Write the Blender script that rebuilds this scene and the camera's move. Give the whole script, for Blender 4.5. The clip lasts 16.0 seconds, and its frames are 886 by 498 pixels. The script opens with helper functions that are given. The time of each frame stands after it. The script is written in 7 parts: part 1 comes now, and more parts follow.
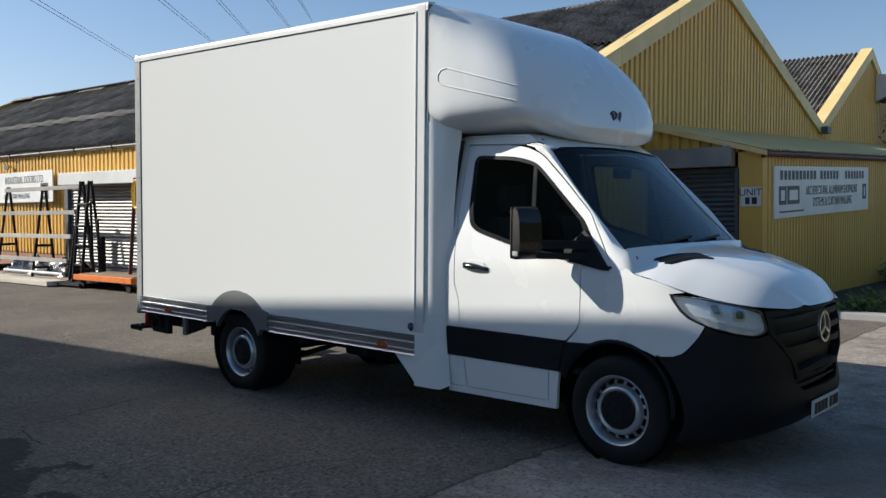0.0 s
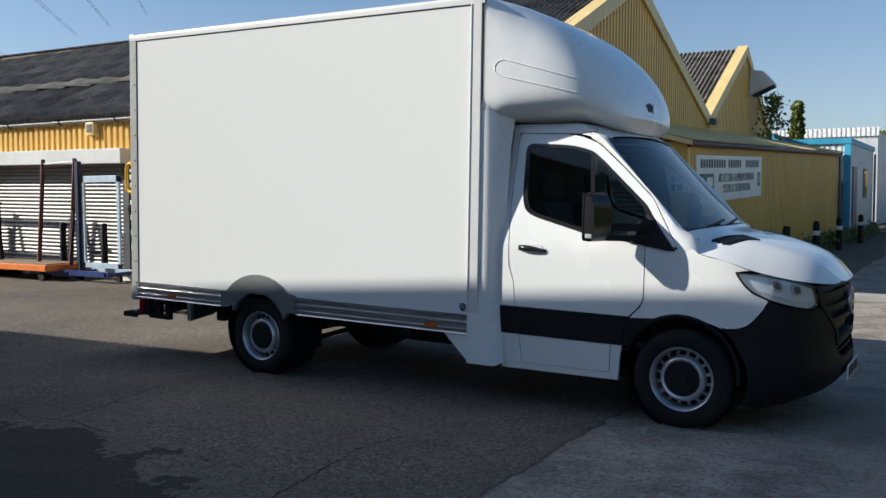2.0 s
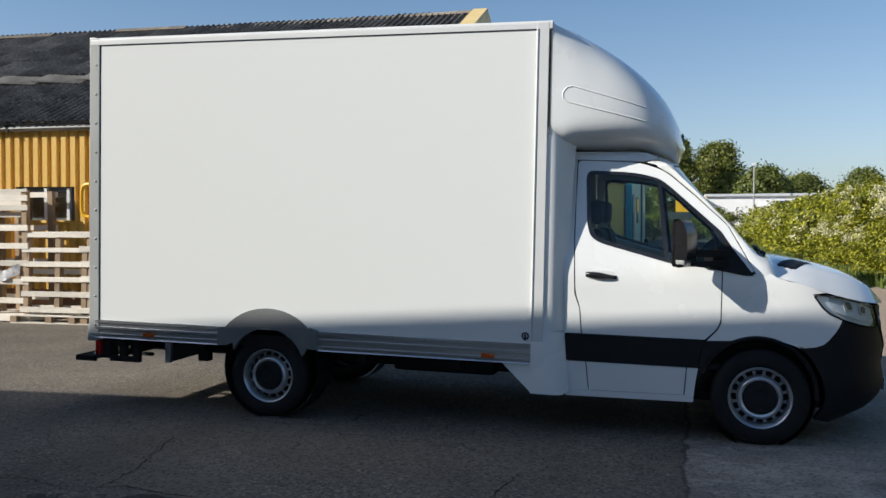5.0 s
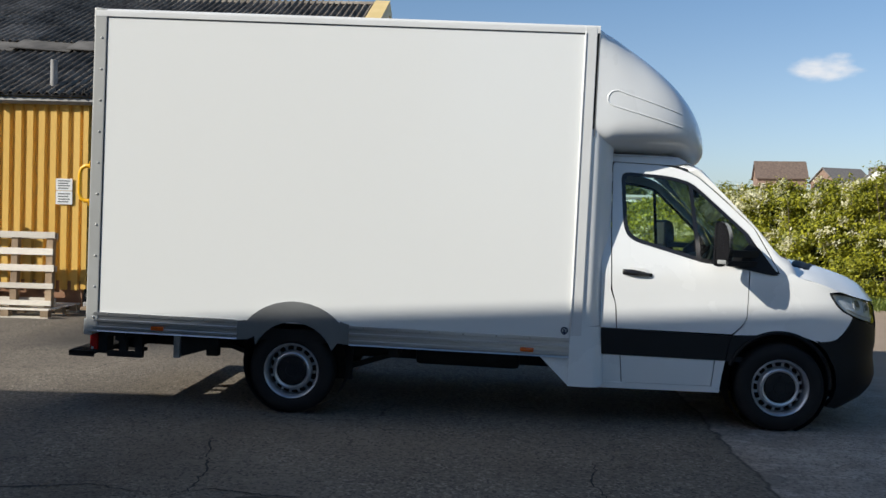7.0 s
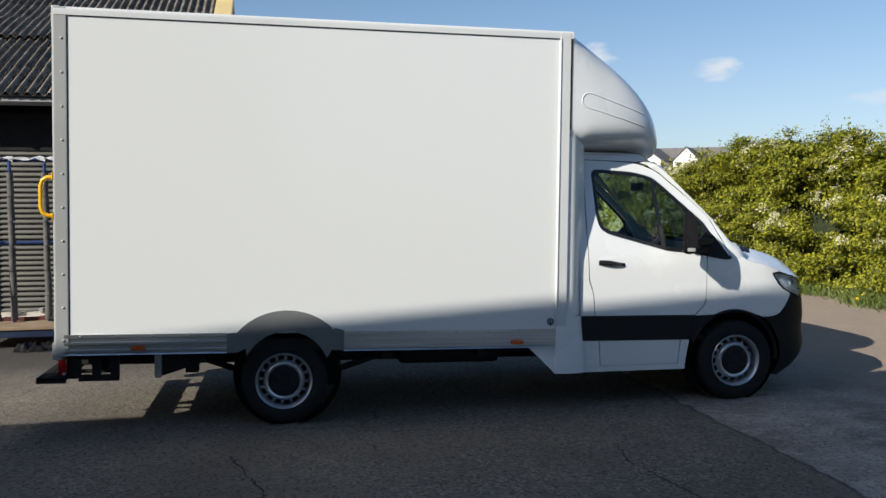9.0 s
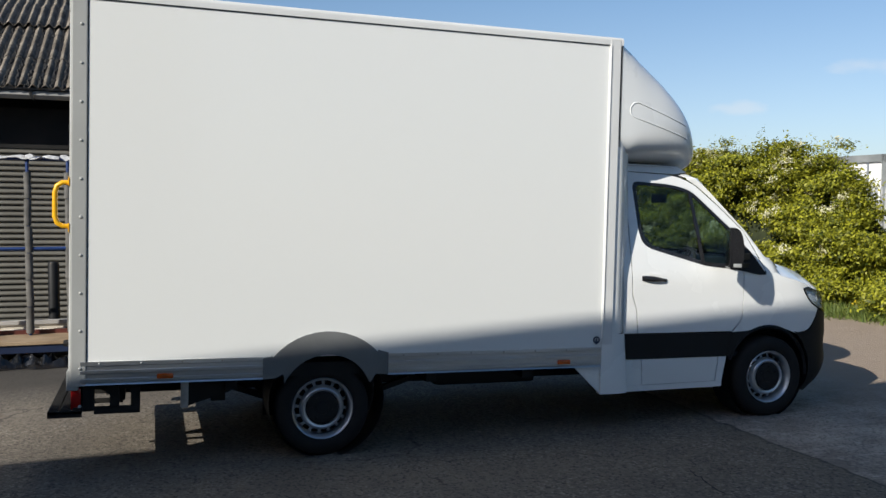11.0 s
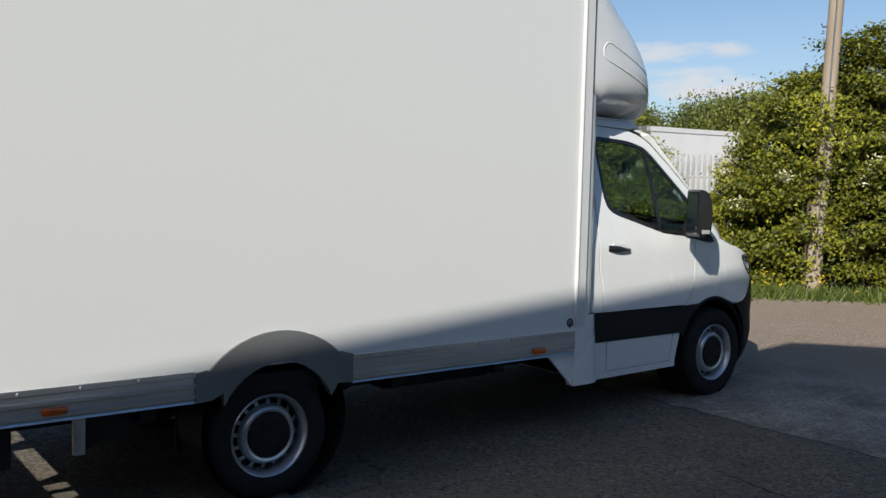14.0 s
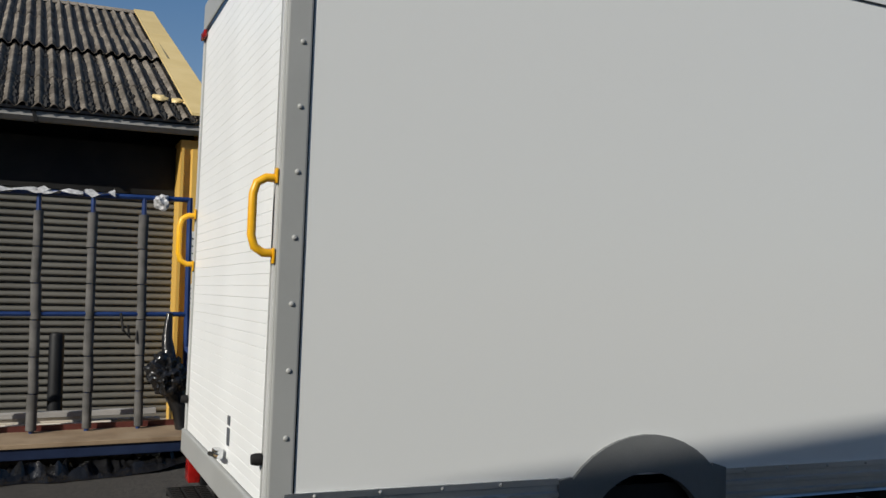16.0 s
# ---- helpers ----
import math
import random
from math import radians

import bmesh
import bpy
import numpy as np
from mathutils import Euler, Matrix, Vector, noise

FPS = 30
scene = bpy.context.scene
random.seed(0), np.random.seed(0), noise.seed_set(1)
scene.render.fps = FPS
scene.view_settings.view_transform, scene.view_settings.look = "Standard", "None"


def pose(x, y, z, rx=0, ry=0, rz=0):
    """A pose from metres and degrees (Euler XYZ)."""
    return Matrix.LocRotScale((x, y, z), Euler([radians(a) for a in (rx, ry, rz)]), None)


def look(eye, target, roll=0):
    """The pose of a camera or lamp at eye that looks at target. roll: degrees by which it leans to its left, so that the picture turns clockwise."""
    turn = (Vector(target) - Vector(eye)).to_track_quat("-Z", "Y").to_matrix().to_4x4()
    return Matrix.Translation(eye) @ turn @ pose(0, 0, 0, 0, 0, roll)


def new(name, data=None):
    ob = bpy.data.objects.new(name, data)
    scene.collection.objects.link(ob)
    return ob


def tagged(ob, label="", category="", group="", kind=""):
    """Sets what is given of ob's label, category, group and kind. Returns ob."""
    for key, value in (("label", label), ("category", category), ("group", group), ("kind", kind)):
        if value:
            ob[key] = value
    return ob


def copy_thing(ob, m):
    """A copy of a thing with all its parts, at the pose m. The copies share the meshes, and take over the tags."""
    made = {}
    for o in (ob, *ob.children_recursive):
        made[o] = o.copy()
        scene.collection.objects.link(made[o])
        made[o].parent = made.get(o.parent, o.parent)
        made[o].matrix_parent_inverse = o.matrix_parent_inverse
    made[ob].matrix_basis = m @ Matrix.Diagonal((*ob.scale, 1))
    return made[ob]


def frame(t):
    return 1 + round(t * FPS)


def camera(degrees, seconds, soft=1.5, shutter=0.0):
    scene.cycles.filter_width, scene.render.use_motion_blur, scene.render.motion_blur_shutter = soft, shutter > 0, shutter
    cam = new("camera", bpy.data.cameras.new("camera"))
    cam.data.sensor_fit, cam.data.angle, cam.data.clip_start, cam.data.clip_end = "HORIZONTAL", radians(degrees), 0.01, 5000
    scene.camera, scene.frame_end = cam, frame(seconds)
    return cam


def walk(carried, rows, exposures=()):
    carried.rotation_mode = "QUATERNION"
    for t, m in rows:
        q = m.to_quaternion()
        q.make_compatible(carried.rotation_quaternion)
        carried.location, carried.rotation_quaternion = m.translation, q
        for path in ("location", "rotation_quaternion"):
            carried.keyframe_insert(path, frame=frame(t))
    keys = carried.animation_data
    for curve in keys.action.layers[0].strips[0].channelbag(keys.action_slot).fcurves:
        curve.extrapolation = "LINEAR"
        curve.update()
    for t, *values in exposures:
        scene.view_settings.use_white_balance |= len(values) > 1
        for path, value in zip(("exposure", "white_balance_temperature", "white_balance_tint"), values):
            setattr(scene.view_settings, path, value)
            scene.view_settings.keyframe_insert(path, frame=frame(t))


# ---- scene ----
cam = camera(53.2, 16.0)
PATH = [
    (0, (6.799, -5.996, 1.638), (5.491, -4.485, 1.556), -0.5),
    (0.5, (6.574, -6.325, 1.659), (5.346, -4.749, 1.564), -0.8),
    (1, (6.34, -6.542, 1.628), (5.171, -4.923, 1.523), -0.7),
    (1.5, (6.061, -6.821, 1.64), (4.962, -5.153, 1.544), -0.1),
    (2, (5.741, -7.129, 1.647), (4.696, -5.428, 1.529), -0.3),
    (2.5, (5.375, -7.351, 1.609), (4.375, -5.622, 1.511), -0.4),
    (3, (4.969, -7.489, 1.657), (4.085, -5.697, 1.567), 0.3),
    (3.5, (4.494, -7.735, 1.714), (3.744, -5.884, 1.615), -0.2),
    (4, (4.165, -7.757, 1.681), (3.459, -5.887, 1.605), -0.8),
    (4.5, (3.729, -7.779, 1.683), (3.141, -5.869, 1.604), -0.3),
    (5, (3.366, -7.865, 1.673), (2.846, -5.935, 1.608), -0.2),
    (7.5, (1.23, -8.248, 1.679), (1.205, -6.25, 1.588), 0.8),
    (8, (0.845, -8.288, 1.798), (0.923, -6.293, 1.677), -0.4),
    (8.5, (0.357, -8.224, 1.768), (0.626, -6.243, 1.693), -0.7),
    (9, (-0.037, -8.219, 1.776), (0.324, -6.254, 1.673), -0.6),
    (9.5, (-0.385, -8.175, 1.803), (0.035, -6.222, 1.698), -0.4),
    (12, (-1.64, -6.728, 1.881), (-0.817, -4.91, 1.742), 0.2),
    (12.5, (-1.835, -6.387, 1.842), (-0.889, -4.635, 1.662), 0.4),
    (13, (-2.005, -6.002, 1.819), (-0.928, -4.328, 1.622), 0.9),
    (13.5, (-2.101, -5.638, 1.813), (-0.923, -4.035, 1.604), 0.8),
    (14, (-2.145, -5.299, 1.753), (-0.934, -3.716, 1.592), 0.4),
    (14.5, (-2.278, -4.98, 1.775), (-1.028, -3.42, 1.833), -0.5),
    (15, (-2.355, -4.713, 1.756), (-1.111, -3.15, 1.858), -1.0),
    (15.2, (-2.354, -4.706, 1.726), (-1.2, -3.076, 1.843), -0.9),
    (15.5, (-2.405, -4.602, 1.632), (-1.411, -2.876, 1.815), -1.1),
    (15.6, (-2.424, -4.566, 1.632), (-1.475, -2.817, 1.821), -0.85),
    (16, (-2.525, -4.413, 1.582), (-1.712, -2.588, 1.6745), 0.8),
]
EXPOSURES = [(0.0, 0.37), (5.0, 0.31), (9.5, 0.27), (12.0, 0.22), (13.5, 0.14), (14.0, 0.08), (14.5, -0.12), (15.0, -0.30), (15.5, -0.32), (16.0, -0.31)]
walk(cam, [(t, look(eye, target, roll)) for t, eye, target, roll in PATH], EXPOSURES)

from mathutils.geometry import delaunay_2d_cdt
from mathutils.bvhtree import BVHTree

# ---- world, sun ----
SUN_TRAVEL = Vector((1.52, 0.878, -1.0))
SUN_EL = math.asin(1.0 / SUN_TRAVEL.length)
SUN_AZ = math.atan2(-SUN_TRAVEL.x, -SUN_TRAVEL.y)
world = bpy.data.worlds.new("world")
scene.world = world
world.use_nodes = True
wn, wl = world.node_tree.nodes, world.node_tree.links
wn.clear()
w_out = wn.new("ShaderNodeOutputWorld")
w_bg = wn.new("ShaderNodeBackground")
w_sky = wn.new("ShaderNodeTexSky")
w_sky.sky_type = "NISHITA"
w_sky.sun_disc = False
w_sky.sun_elevation, w_sky.sun_rotation = SUN_EL, SUN_AZ % (2 * math.pi)
w_sky.altitude, w_sky.air_density, w_sky.dust_density, w_sky.ozone_density = 100, 0.75, 0.75, 2.4
w_bg.inputs["Strength"].default_value = 0.107
w_tc = wn.new("ShaderNodeTexCoord")
w_noise = wn.new("ShaderNodeTexNoise")
w_noise.inputs["Scale"].default_value, w_noise.inputs["Detail"].default_value = 22, 6
w_map = wn.new("ShaderNodeMapping")
w_map.inputs["Scale"].default_value = (1, 1, 2.6)
wl.new(w_tc.outputs["Generated"], w_map.inputs[0])
wl.new(w_map.outputs[0], w_noise.inputs["Vector"])


def w_math(op, a, b=0.0, c=None):
    k = wn.new("ShaderNodeMath")
    k.operation = op
    for i, v in enumerate((a, b) if c is None else (a, b, c)):
        if isinstance(v, (int, float)):
            k.inputs[i].default_value = v
        else:
            wl.new(v, k.inputs[i])
    return k.outputs[0]


def w_dot(v):
    k = wn.new("ShaderNodeVectorMath")
    k.operation = "DOT_PRODUCT"
    wl.new(w_tc.outputs["Generated"], k.inputs[0])
    k.inputs[1].default_value = v
    return k.outputs["Value"]


# a few small fair-weather clouds low over the hedge side
cover = None
for (dx, dy, dz), wide, high, dense in (((0.327, 0.930, 0.157), 0.030, 0.013, 0.95), ((0.458, 0.878, 0.140), 0.022, 0.011, 0.85), ((0.589, 0.80, 0.101), 0.03, 0.008, 0.35), ((0.824, 0.505, 0.255), 0.020, 0.008, 0.5), ((0.735, 0.67, 0.097), 0.022, 0.011, 0.95),
                                        ((0.785, 0.612, 0.135), 0.085, 0.010, 0.75), ((0.80, 0.59, 0.098), 0.06, 0.015, 0.95), ((0.79, 0.60, 0.114), 0.05, 0.006, 0.6), ((0.70, 0.70, 0.139), 0.06, 0.008, 0.3)):
    d = Vector((dx, dy, dz)).normalized()
    side = d.cross(Vector((0, 0, 1))).normalized()
    up = side.cross(d)
    a, b = w_math("DIVIDE", w_dot(side), wide), w_math("DIVIDE", w_dot(up), high)
    r = w_math("ADD", w_math("MULTIPLY", a, a), w_math("MULTIPLY", b, b))
    r = w_math("ADD", r, w_math("MULTIPLY", w_math("SUBTRACT", w_noise.outputs["Fac"], 0.5), -4.5))
    f = wn.new("ShaderNodeMapRange")
    f.interpolation_type = "SMOOTHSTEP"
    for k, v in zip(("From Min", "From Max", "To Min", "To Max"), (1.5, -0.3, 0.0, dense)):
        f.inputs[k].default_value = v
    wl.new(r, f.inputs["Value"])
    front = w_math("MULTIPLY", f.outputs[0], w_math("GREATER_THAN", w_dot(d), 0.9))
    cover = front if cover is None else w_math("MAXIMUM", cover, front)
w_mix = wn.new("ShaderNodeMix")
w_mix.data_type = "RGBA"
w_mix.inputs["B"].default_value = (6.4, 6.5, 6.7, 1)
wl.new(cover, w_mix.inputs["Factor"])
w_hsv = wn.new("ShaderNodeHueSaturation")
for socket, low, high in (("Saturation", 0.78, 1.12), ("Value", 0.85, 1.12)):
    w_haze = wn.new("ShaderNodeMapRange")
    for k, v in zip(("From Min", "From Max", "To Min", "To Max"), (0.02, 0.34, low, high)):
        w_haze.inputs[k].default_value = v
    wl.new(w_dot((0, 0, 1)), w_haze.inputs["Value"])
    wl.new(w_haze.outputs[0], w_hsv.inputs[socket])
w_hsv.inputs["Hue"].default_value = 0.494
wl.new(w_sky.outputs[0], w_hsv.inputs["Color"])
wl.new(w_hsv.outputs[0], w_mix.inputs["A"])
wl.new(w_mix.outputs["Result"], w_bg.inputs["Color"])
wl.new(w_bg.outputs[0], w_out.inputs["Surface"])
sun = new("sun", bpy.data.lights.new("sun", "SUN"))
sun.data.energy, sun.data.angle, sun.data.color = 5.2, radians(0.27), (1.0, 0.958, 0.865)
sun.matrix_world = look((0, 0, 30), Vector((0, 0, 30)) + SUN_TRAVEL)


# ---- materials ----
def nodes_of(name):
    m = bpy.data.materials.new(name)
    m.use_nodes = True
    return m, m.node_tree.nodes, m.node_tree.links, m.node_tree.nodes["Principled BSDF"]


def surface(name, c1, c2, scale=3.0, rough=0.6, metal=0.0, bump=0.1, grain=60.0, spread=0.06, island=False, coat=0.0, spec=0.5, stretch=(1, 1, 1), gritty=0.11):
    """Two-scale procedural surface: broad stains between two colours, fine grain in roughness and relief, a little change from piece to piece."""
    m, n, l, bsdf = nodes_of(name)
    tc, mp = n.new("ShaderNodeTexCoord"), n.new("ShaderNodeMapping")
    mp.inputs["Scale"].default_value = stretch
    l.new(tc.outputs["Object"], mp.inputs["Vector"])
    broad, fine = n.new("ShaderNodeTexNoise"), n.new("ShaderNodeTexNoise")
    broad.inputs["Scale"].default_value, broad.inputs["Detail"].default_value = scale, 6
    fine.inputs["Scale"].default_value, fine.inputs["Detail"].default_value = grain, 3
    for t in (broad, fine):
        l.new(mp.outputs[0], t.inputs["Vector"])
    ramp = n.new("ShaderNodeMapRange")
    ramp.interpolation_type = "SMOOTHSTEP"
    ramp.inputs["From Min"].default_value, ramp.inputs["From Max"].default_value = 0.28, 0.72
    l.new(broad.outputs["Fac"], ramp.inputs["Value"])
    mix = n.new("ShaderNodeMix")
    mix.data_type = "RGBA"
    mix.inputs["A"].default_value, mix.inputs["B"].default_value = (*c1, 1), (*c2, 1)
    l.new(ramp.outputs[0], mix.inputs["Factor"])
    rnd = n.new("ShaderNodeObjectInfo")
    pick = rnd.outputs["Random"]
    if island:
        geo = n.new("ShaderNodeNewGeometry")
        pick = geo.outputs["Random Per Island"]
    hsv, val = n.new("ShaderNodeHueSaturation"), n.new("ShaderNodeMapRange")
    val.inputs["To Min"].default_value, val.inputs["To Max"].default_value = 1 - spread, 1 + spread
    l.new(pick, val.inputs["Value"])
    l.new(val.outputs[0], hsv.inputs["Value"])
    l.new(mix.outputs["Result"], hsv.inputs["Color"])
    grit, gm = n.new("ShaderNodeMix"), n.new("ShaderNodeMapRange")
    grit.data_type, grit.blend_type = "RGBA", "MULTIPLY"
    grit.inputs["Factor"].default_value = 1.0
    gm.inputs["To Min"].default_value, gm.inputs["To Max"].default_value = 1 - gritty, 1 + gritty
    l.new(fine.outputs["Fac"], gm.inputs["Value"])
    l.new(hsv.outputs[0], grit.inputs["A"])
    l.new(gm.outputs[0], grit.inputs["B"])
    l.new(grit.outputs["Result"], bsdf.inputs["Base Color"])
    rr = n.new("ShaderNodeMapRange")
    rr.inputs["To Min"].default_value, rr.inputs["To Max"].default_value = max(0.03, rough - min(0.08, rough * 0.4)), min(1, rough + 0.08)
    l.new(broad.outputs["Fac"], rr.inputs["Value"])
    l.new(rr.outputs[0], bsdf.inputs["Roughness"])
    bsdf.inputs["Metallic"].default_value = metal
    bsdf.inputs["Specular IOR Level"].default_value = spec
    bsdf.inputs["Coat Weight"].default_value = coat
    bsdf.inputs["Coat Roughness"].default_value = 0.06
    if bump:
        b = n.new("ShaderNodeBump")
        b.inputs["Strength"].default_value, b.inputs["Distance"].default_value = bump, 0.01
        l.new(fine.outputs["Fac"], b.inputs["Height"])
        l.new(b.outputs[0], bsdf.inputs["Normal"])
    return m


def glass(name, tint, f0=0.05):
    """A thin pane: tinted see-through with a mirror sheen that grows towards grazing angles."""
    m, n, l, bsdf = nodes_of(name)
    n.remove(bsdf)
    tr, gl, mx, lw = n.new("ShaderNodeBsdfTransparent"), n.new("ShaderNodeBsdfGlossy"), n.new("ShaderNodeMixShader"), n.new("ShaderNodeLayerWeight")
    tr.inputs["Color"].default_value = (*tint, 1)
    gl.inputs["Roughness"].default_value = 0.0
    lw.inputs["Blend"].default_value = 0.5
    p, k = n.new("ShaderNodeMath"), n.new("ShaderNodeMapRange")
    p.operation = "POWER"
    p.inputs[1].default_value = 5.0
    k.inputs["To Min"].default_value = f0
    l.new(lw.outputs["Facing"], p.inputs[0])
    l.new(p.outputs[0], k.inputs["Value"])
    l.new(k.outputs[0], mx.inputs[0])
    l.new(tr.outputs[0], mx.inputs[1])
    l.new(gl.outputs[0], mx.inputs[2])
    l.new(mx.outputs[0], n["Material Output"].inputs["Surface"])
    return m


def leaf_material(name, dark, light):
    m, n, l, bsdf = nodes_of(name)
    geo, ramp = n.new("ShaderNodeNewGeometry"), n.new("ShaderNodeMix")
    ramp.data_type = "RGBA"
    ramp.inputs["A"].default_value, ramp.inputs["B"].default_value = (*dark, 1), (*light, 1)
    l.new(geo.outputs["Random Per Island"], ramp.inputs["Factor"])
    l.new(ramp.outputs["Result"], bsdf.inputs["Base Color"])
    bsdf.inputs["Roughness"].default_value = 0.55
    tl, mx = n.new("ShaderNodeBsdfTranslucent"), n.new("ShaderNodeMixShader")
    l.new(ramp.outputs["Result"], tl.inputs["Color"])
    mx.inputs[0].default_value = 0.3
    l.new(bsdf.outputs[0], mx.inputs[1])
    l.new(tl.outputs[0], mx.inputs[2])
    l.new(mx.outputs[0], n["Material Output"].inputs["Surface"])
    return m


M_PAINT = surface("white_paint", (0.775, 0.782, 0.772), (0.795, 0.802, 0.792), 1.2, 0.26, bump=0.0, coat=0.7, spread=0.0, gritty=0.004)
M_GRP = surface("white_grp_panel", (0.728, 0.736, 0.722), (0.730, 0.738, 0.724), 0.5, 0.16, bump=0.0, grain=260, spread=0.0, gritty=0.006)
M_TRIM_W = surface("white_coated_trim", (0.60, 0.605, 0.60), (0.65, 0.655, 0.65), 2, 0.35, bump=0.01, spread=0.0, gritty=0.01)
M_TRIM_G = surface("grey_coated_post", (0.33, 0.335, 0.325), (0.37, 0.375, 0.365), 2, 0.42, bump=0.02, spread=0.0, gritty=0.02)
M_ALU = surface("mill_aluminium", (0.50, 0.51, 0.52), (0.62, 0.63, 0.64), 4, 0.32, 0.9, 0.03, 90, stretch=(0.3, 1, 3))
M_ARCH = surface("grey_textured_plastic", (0.13, 0.135, 0.135), (0.17, 0.175, 0.175), 3, 0.6, bump=0.08, grain=160)
M_BLACK = surface("black_textured_plastic", (0.007, 0.0075, 0.009), (0.011, 0.012, 0.014), 3, 0.55, bump=0.06, grain=180, spec=0.25)
M_GLOSSBLK = surface("black_gloss_plastic", (0.010, 0.010, 0.011), (0.016, 0.016, 0.018), 3, 0.18, bump=0.0)
M_RUBBER = surface("tyre_rubber", (0.009, 0.009, 0.010), (0.017, 0.016, 0.016), 4, 0.75, bump=0.12, grain=70, spec=0.25)
M_STEELW = surface("silver_wheel_paint", (0.46, 0.47, 0.49), (0.58, 0.59, 0.61), 5, 0.30, 0.7, 0.02)
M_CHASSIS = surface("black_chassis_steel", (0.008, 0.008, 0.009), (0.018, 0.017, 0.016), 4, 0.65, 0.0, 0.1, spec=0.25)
M_GALV = surface("galvanised_steel", (0.36, 0.37, 0.38), (0.52, 0.53, 0.54), 12, 0.42, 0.8, 0.05)
M_YELGRAB = surface("yellow_coated_handle", (0.80, 0.40, 0.01), (0.88, 0.47, 0.015), 6, 0.35, bump=0.02, spread=0.02)
M_AMBER = surface("amber_lens", (0.50, 0.085, 0.012), (0.60, 0.11, 0.014), 30, 0.15, bump=0.02)
M_RED = surface("red_lens", (0.26, 0.008, 0.008), (0.34, 0.012, 0.010), 30, 0.15, bump=0.02)
M_CHROME = surface("chrome", (0.62, 0.63, 0.64), (0.72, 0.73, 0.74), 8, 0.12, 1.0, 0.0)
M_LAMPREFL = surface("lamp_reflector", (0.74, 0.80, 0.86), (0.88, 0.91, 0.94), 18, 0.22, 0.0, 0.0, gritty=0.03)
M_BADGE = surface("dark_blue_badge", (0.010, 0.022, 0.06), (0.016, 0.03, 0.08), 10, 0.35, bump=0.0)
M_CABGLASS = glass("tinted_side_glass", (0.80, 0.93, 0.85), 0.04)
M_SCREEN = glass("windscreen_glass", (0.25, 0.32, 0.33), 0.012)
M_LENS = glass("clear_lens", (0.92, 0.94, 0.96), 0.17)
M_WINGLASS = glass("window_glass", (0.55, 0.6, 0.6), 0.22)
M_SEAT = surface("grey_seat_cloth", (0.012, 0.012, 0.014), (0.022, 0.022, 0.025), 8, 0.9, bump=0.1)
M_PLATE = surface("number_plate_white", (0.72, 0.72, 0.70), (0.78, 0.78, 0.76), 5, 0.35, bump=0.0)
M_INK = surface("black_print", (0.012, 0.012, 0.014), (0.02, 0.02, 0.022), 5, 0.5, bump=0.0)
M_YELLOW = surface("yellow_cladding_paint", (0.62, 0.37, 0.075), (0.70, 0.44, 0.105), 0.9, 0.5, bump=0.03, grain=30, spread=0.04, stretch=(1, 1, 0.25))
M_CREAM = surface("cream_verge_paint", (0.66, 0.49, 0.20), (0.74, 0.57, 0.27), 2, 0.5, bump=0.04)
M_ASBESTOS = surface("weathered_fibre_cement", (0.085, 0.073, 0.060), (0.235, 0.205, 0.170), 2.2, 0.95, bump=0.9, grain=24, spread=0.24, gritty=1.15, spec=0.08)
M_OLDSHEET = surface("pale_weathered_fibre_cement", (0.125, 0.106, 0.086), (0.27, 0.235, 0.195), 1.3, 0.95, bump=0.7, grain=17, spread=0.30, gritty=0.7, spec=0.08)
M_FLASH = surface("lead_grey_flashing", (0.06, 0.057, 0.053), (0.14, 0.132, 0.122), 2, 0.85, bump=0.3, grain=20, spread=0.2, spec=0.12)
M_GUTTER = surface("grey_gutter", (0.19, 0.185, 0.18), (0.28, 0.275, 0.265), 2, 0.6, bump=0.05)
M_SHUTTER = surface("galvanised_shutter_slat", (0.27, 0.265, 0.25), (0.40, 0.39, 0.375), 2, 0.5, 0.25, 0.05, 40, spread=0.05, stretch=(0.4, 1, 1))
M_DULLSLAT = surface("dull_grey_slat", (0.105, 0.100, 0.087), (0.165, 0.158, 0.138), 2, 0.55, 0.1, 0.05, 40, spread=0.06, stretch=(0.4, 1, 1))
M_HOOD = surface("pale_grey_shutter_housing", (0.56, 0.57, 0.57), (0.66, 0.67, 0.67), 1.5, 0.5, bump=0.03)
M_GREYSTEEL = surface("dark_grey_steel", (0.07, 0.08, 0.095), (0.11, 0.12, 0.135), 2, 0.5, 0.2, 0.05)
M_SIGN = surface("white_sign_board", (0.66, 0.68, 0.68), (0.76, 0.77, 0.76), 2, 0.4, bump=0.02)
M_LETTER = surface("sign_lettering_grey_blue", (0.03, 0.045, 0.055), (0.06, 0.075, 0.085), 5, 0.5, bump=0.0)
M_WOODPALE = surface("weathered_pallet_wood", (0.54, 0.49, 0.42), (0.72, 0.67, 0.59), 3, 0.8, bump=0.3, grain=40, spread=0.2, stretch=(0.3, 1, 1))
M_WOODBROWN = surface("brown_board", (0.22, 0.15, 0.09), (0.34, 0.25, 0.16), 3, 0.8, bump=0.2, grain=40, spread=0.2)
M_POLE = surface("weathered_pole_wood", (0.28, 0.22, 0.16), (0.42, 0.35, 0.27), 5, 0.85, bump=0.4, grain=30, stretch=(1, 1, 0.12))
M_NAVY = surface("dark_navy_steel", (0.006, 0.014, 0.045), (0.012, 0.025, 0.07), 5, 0.5, 0.1, 0.06)
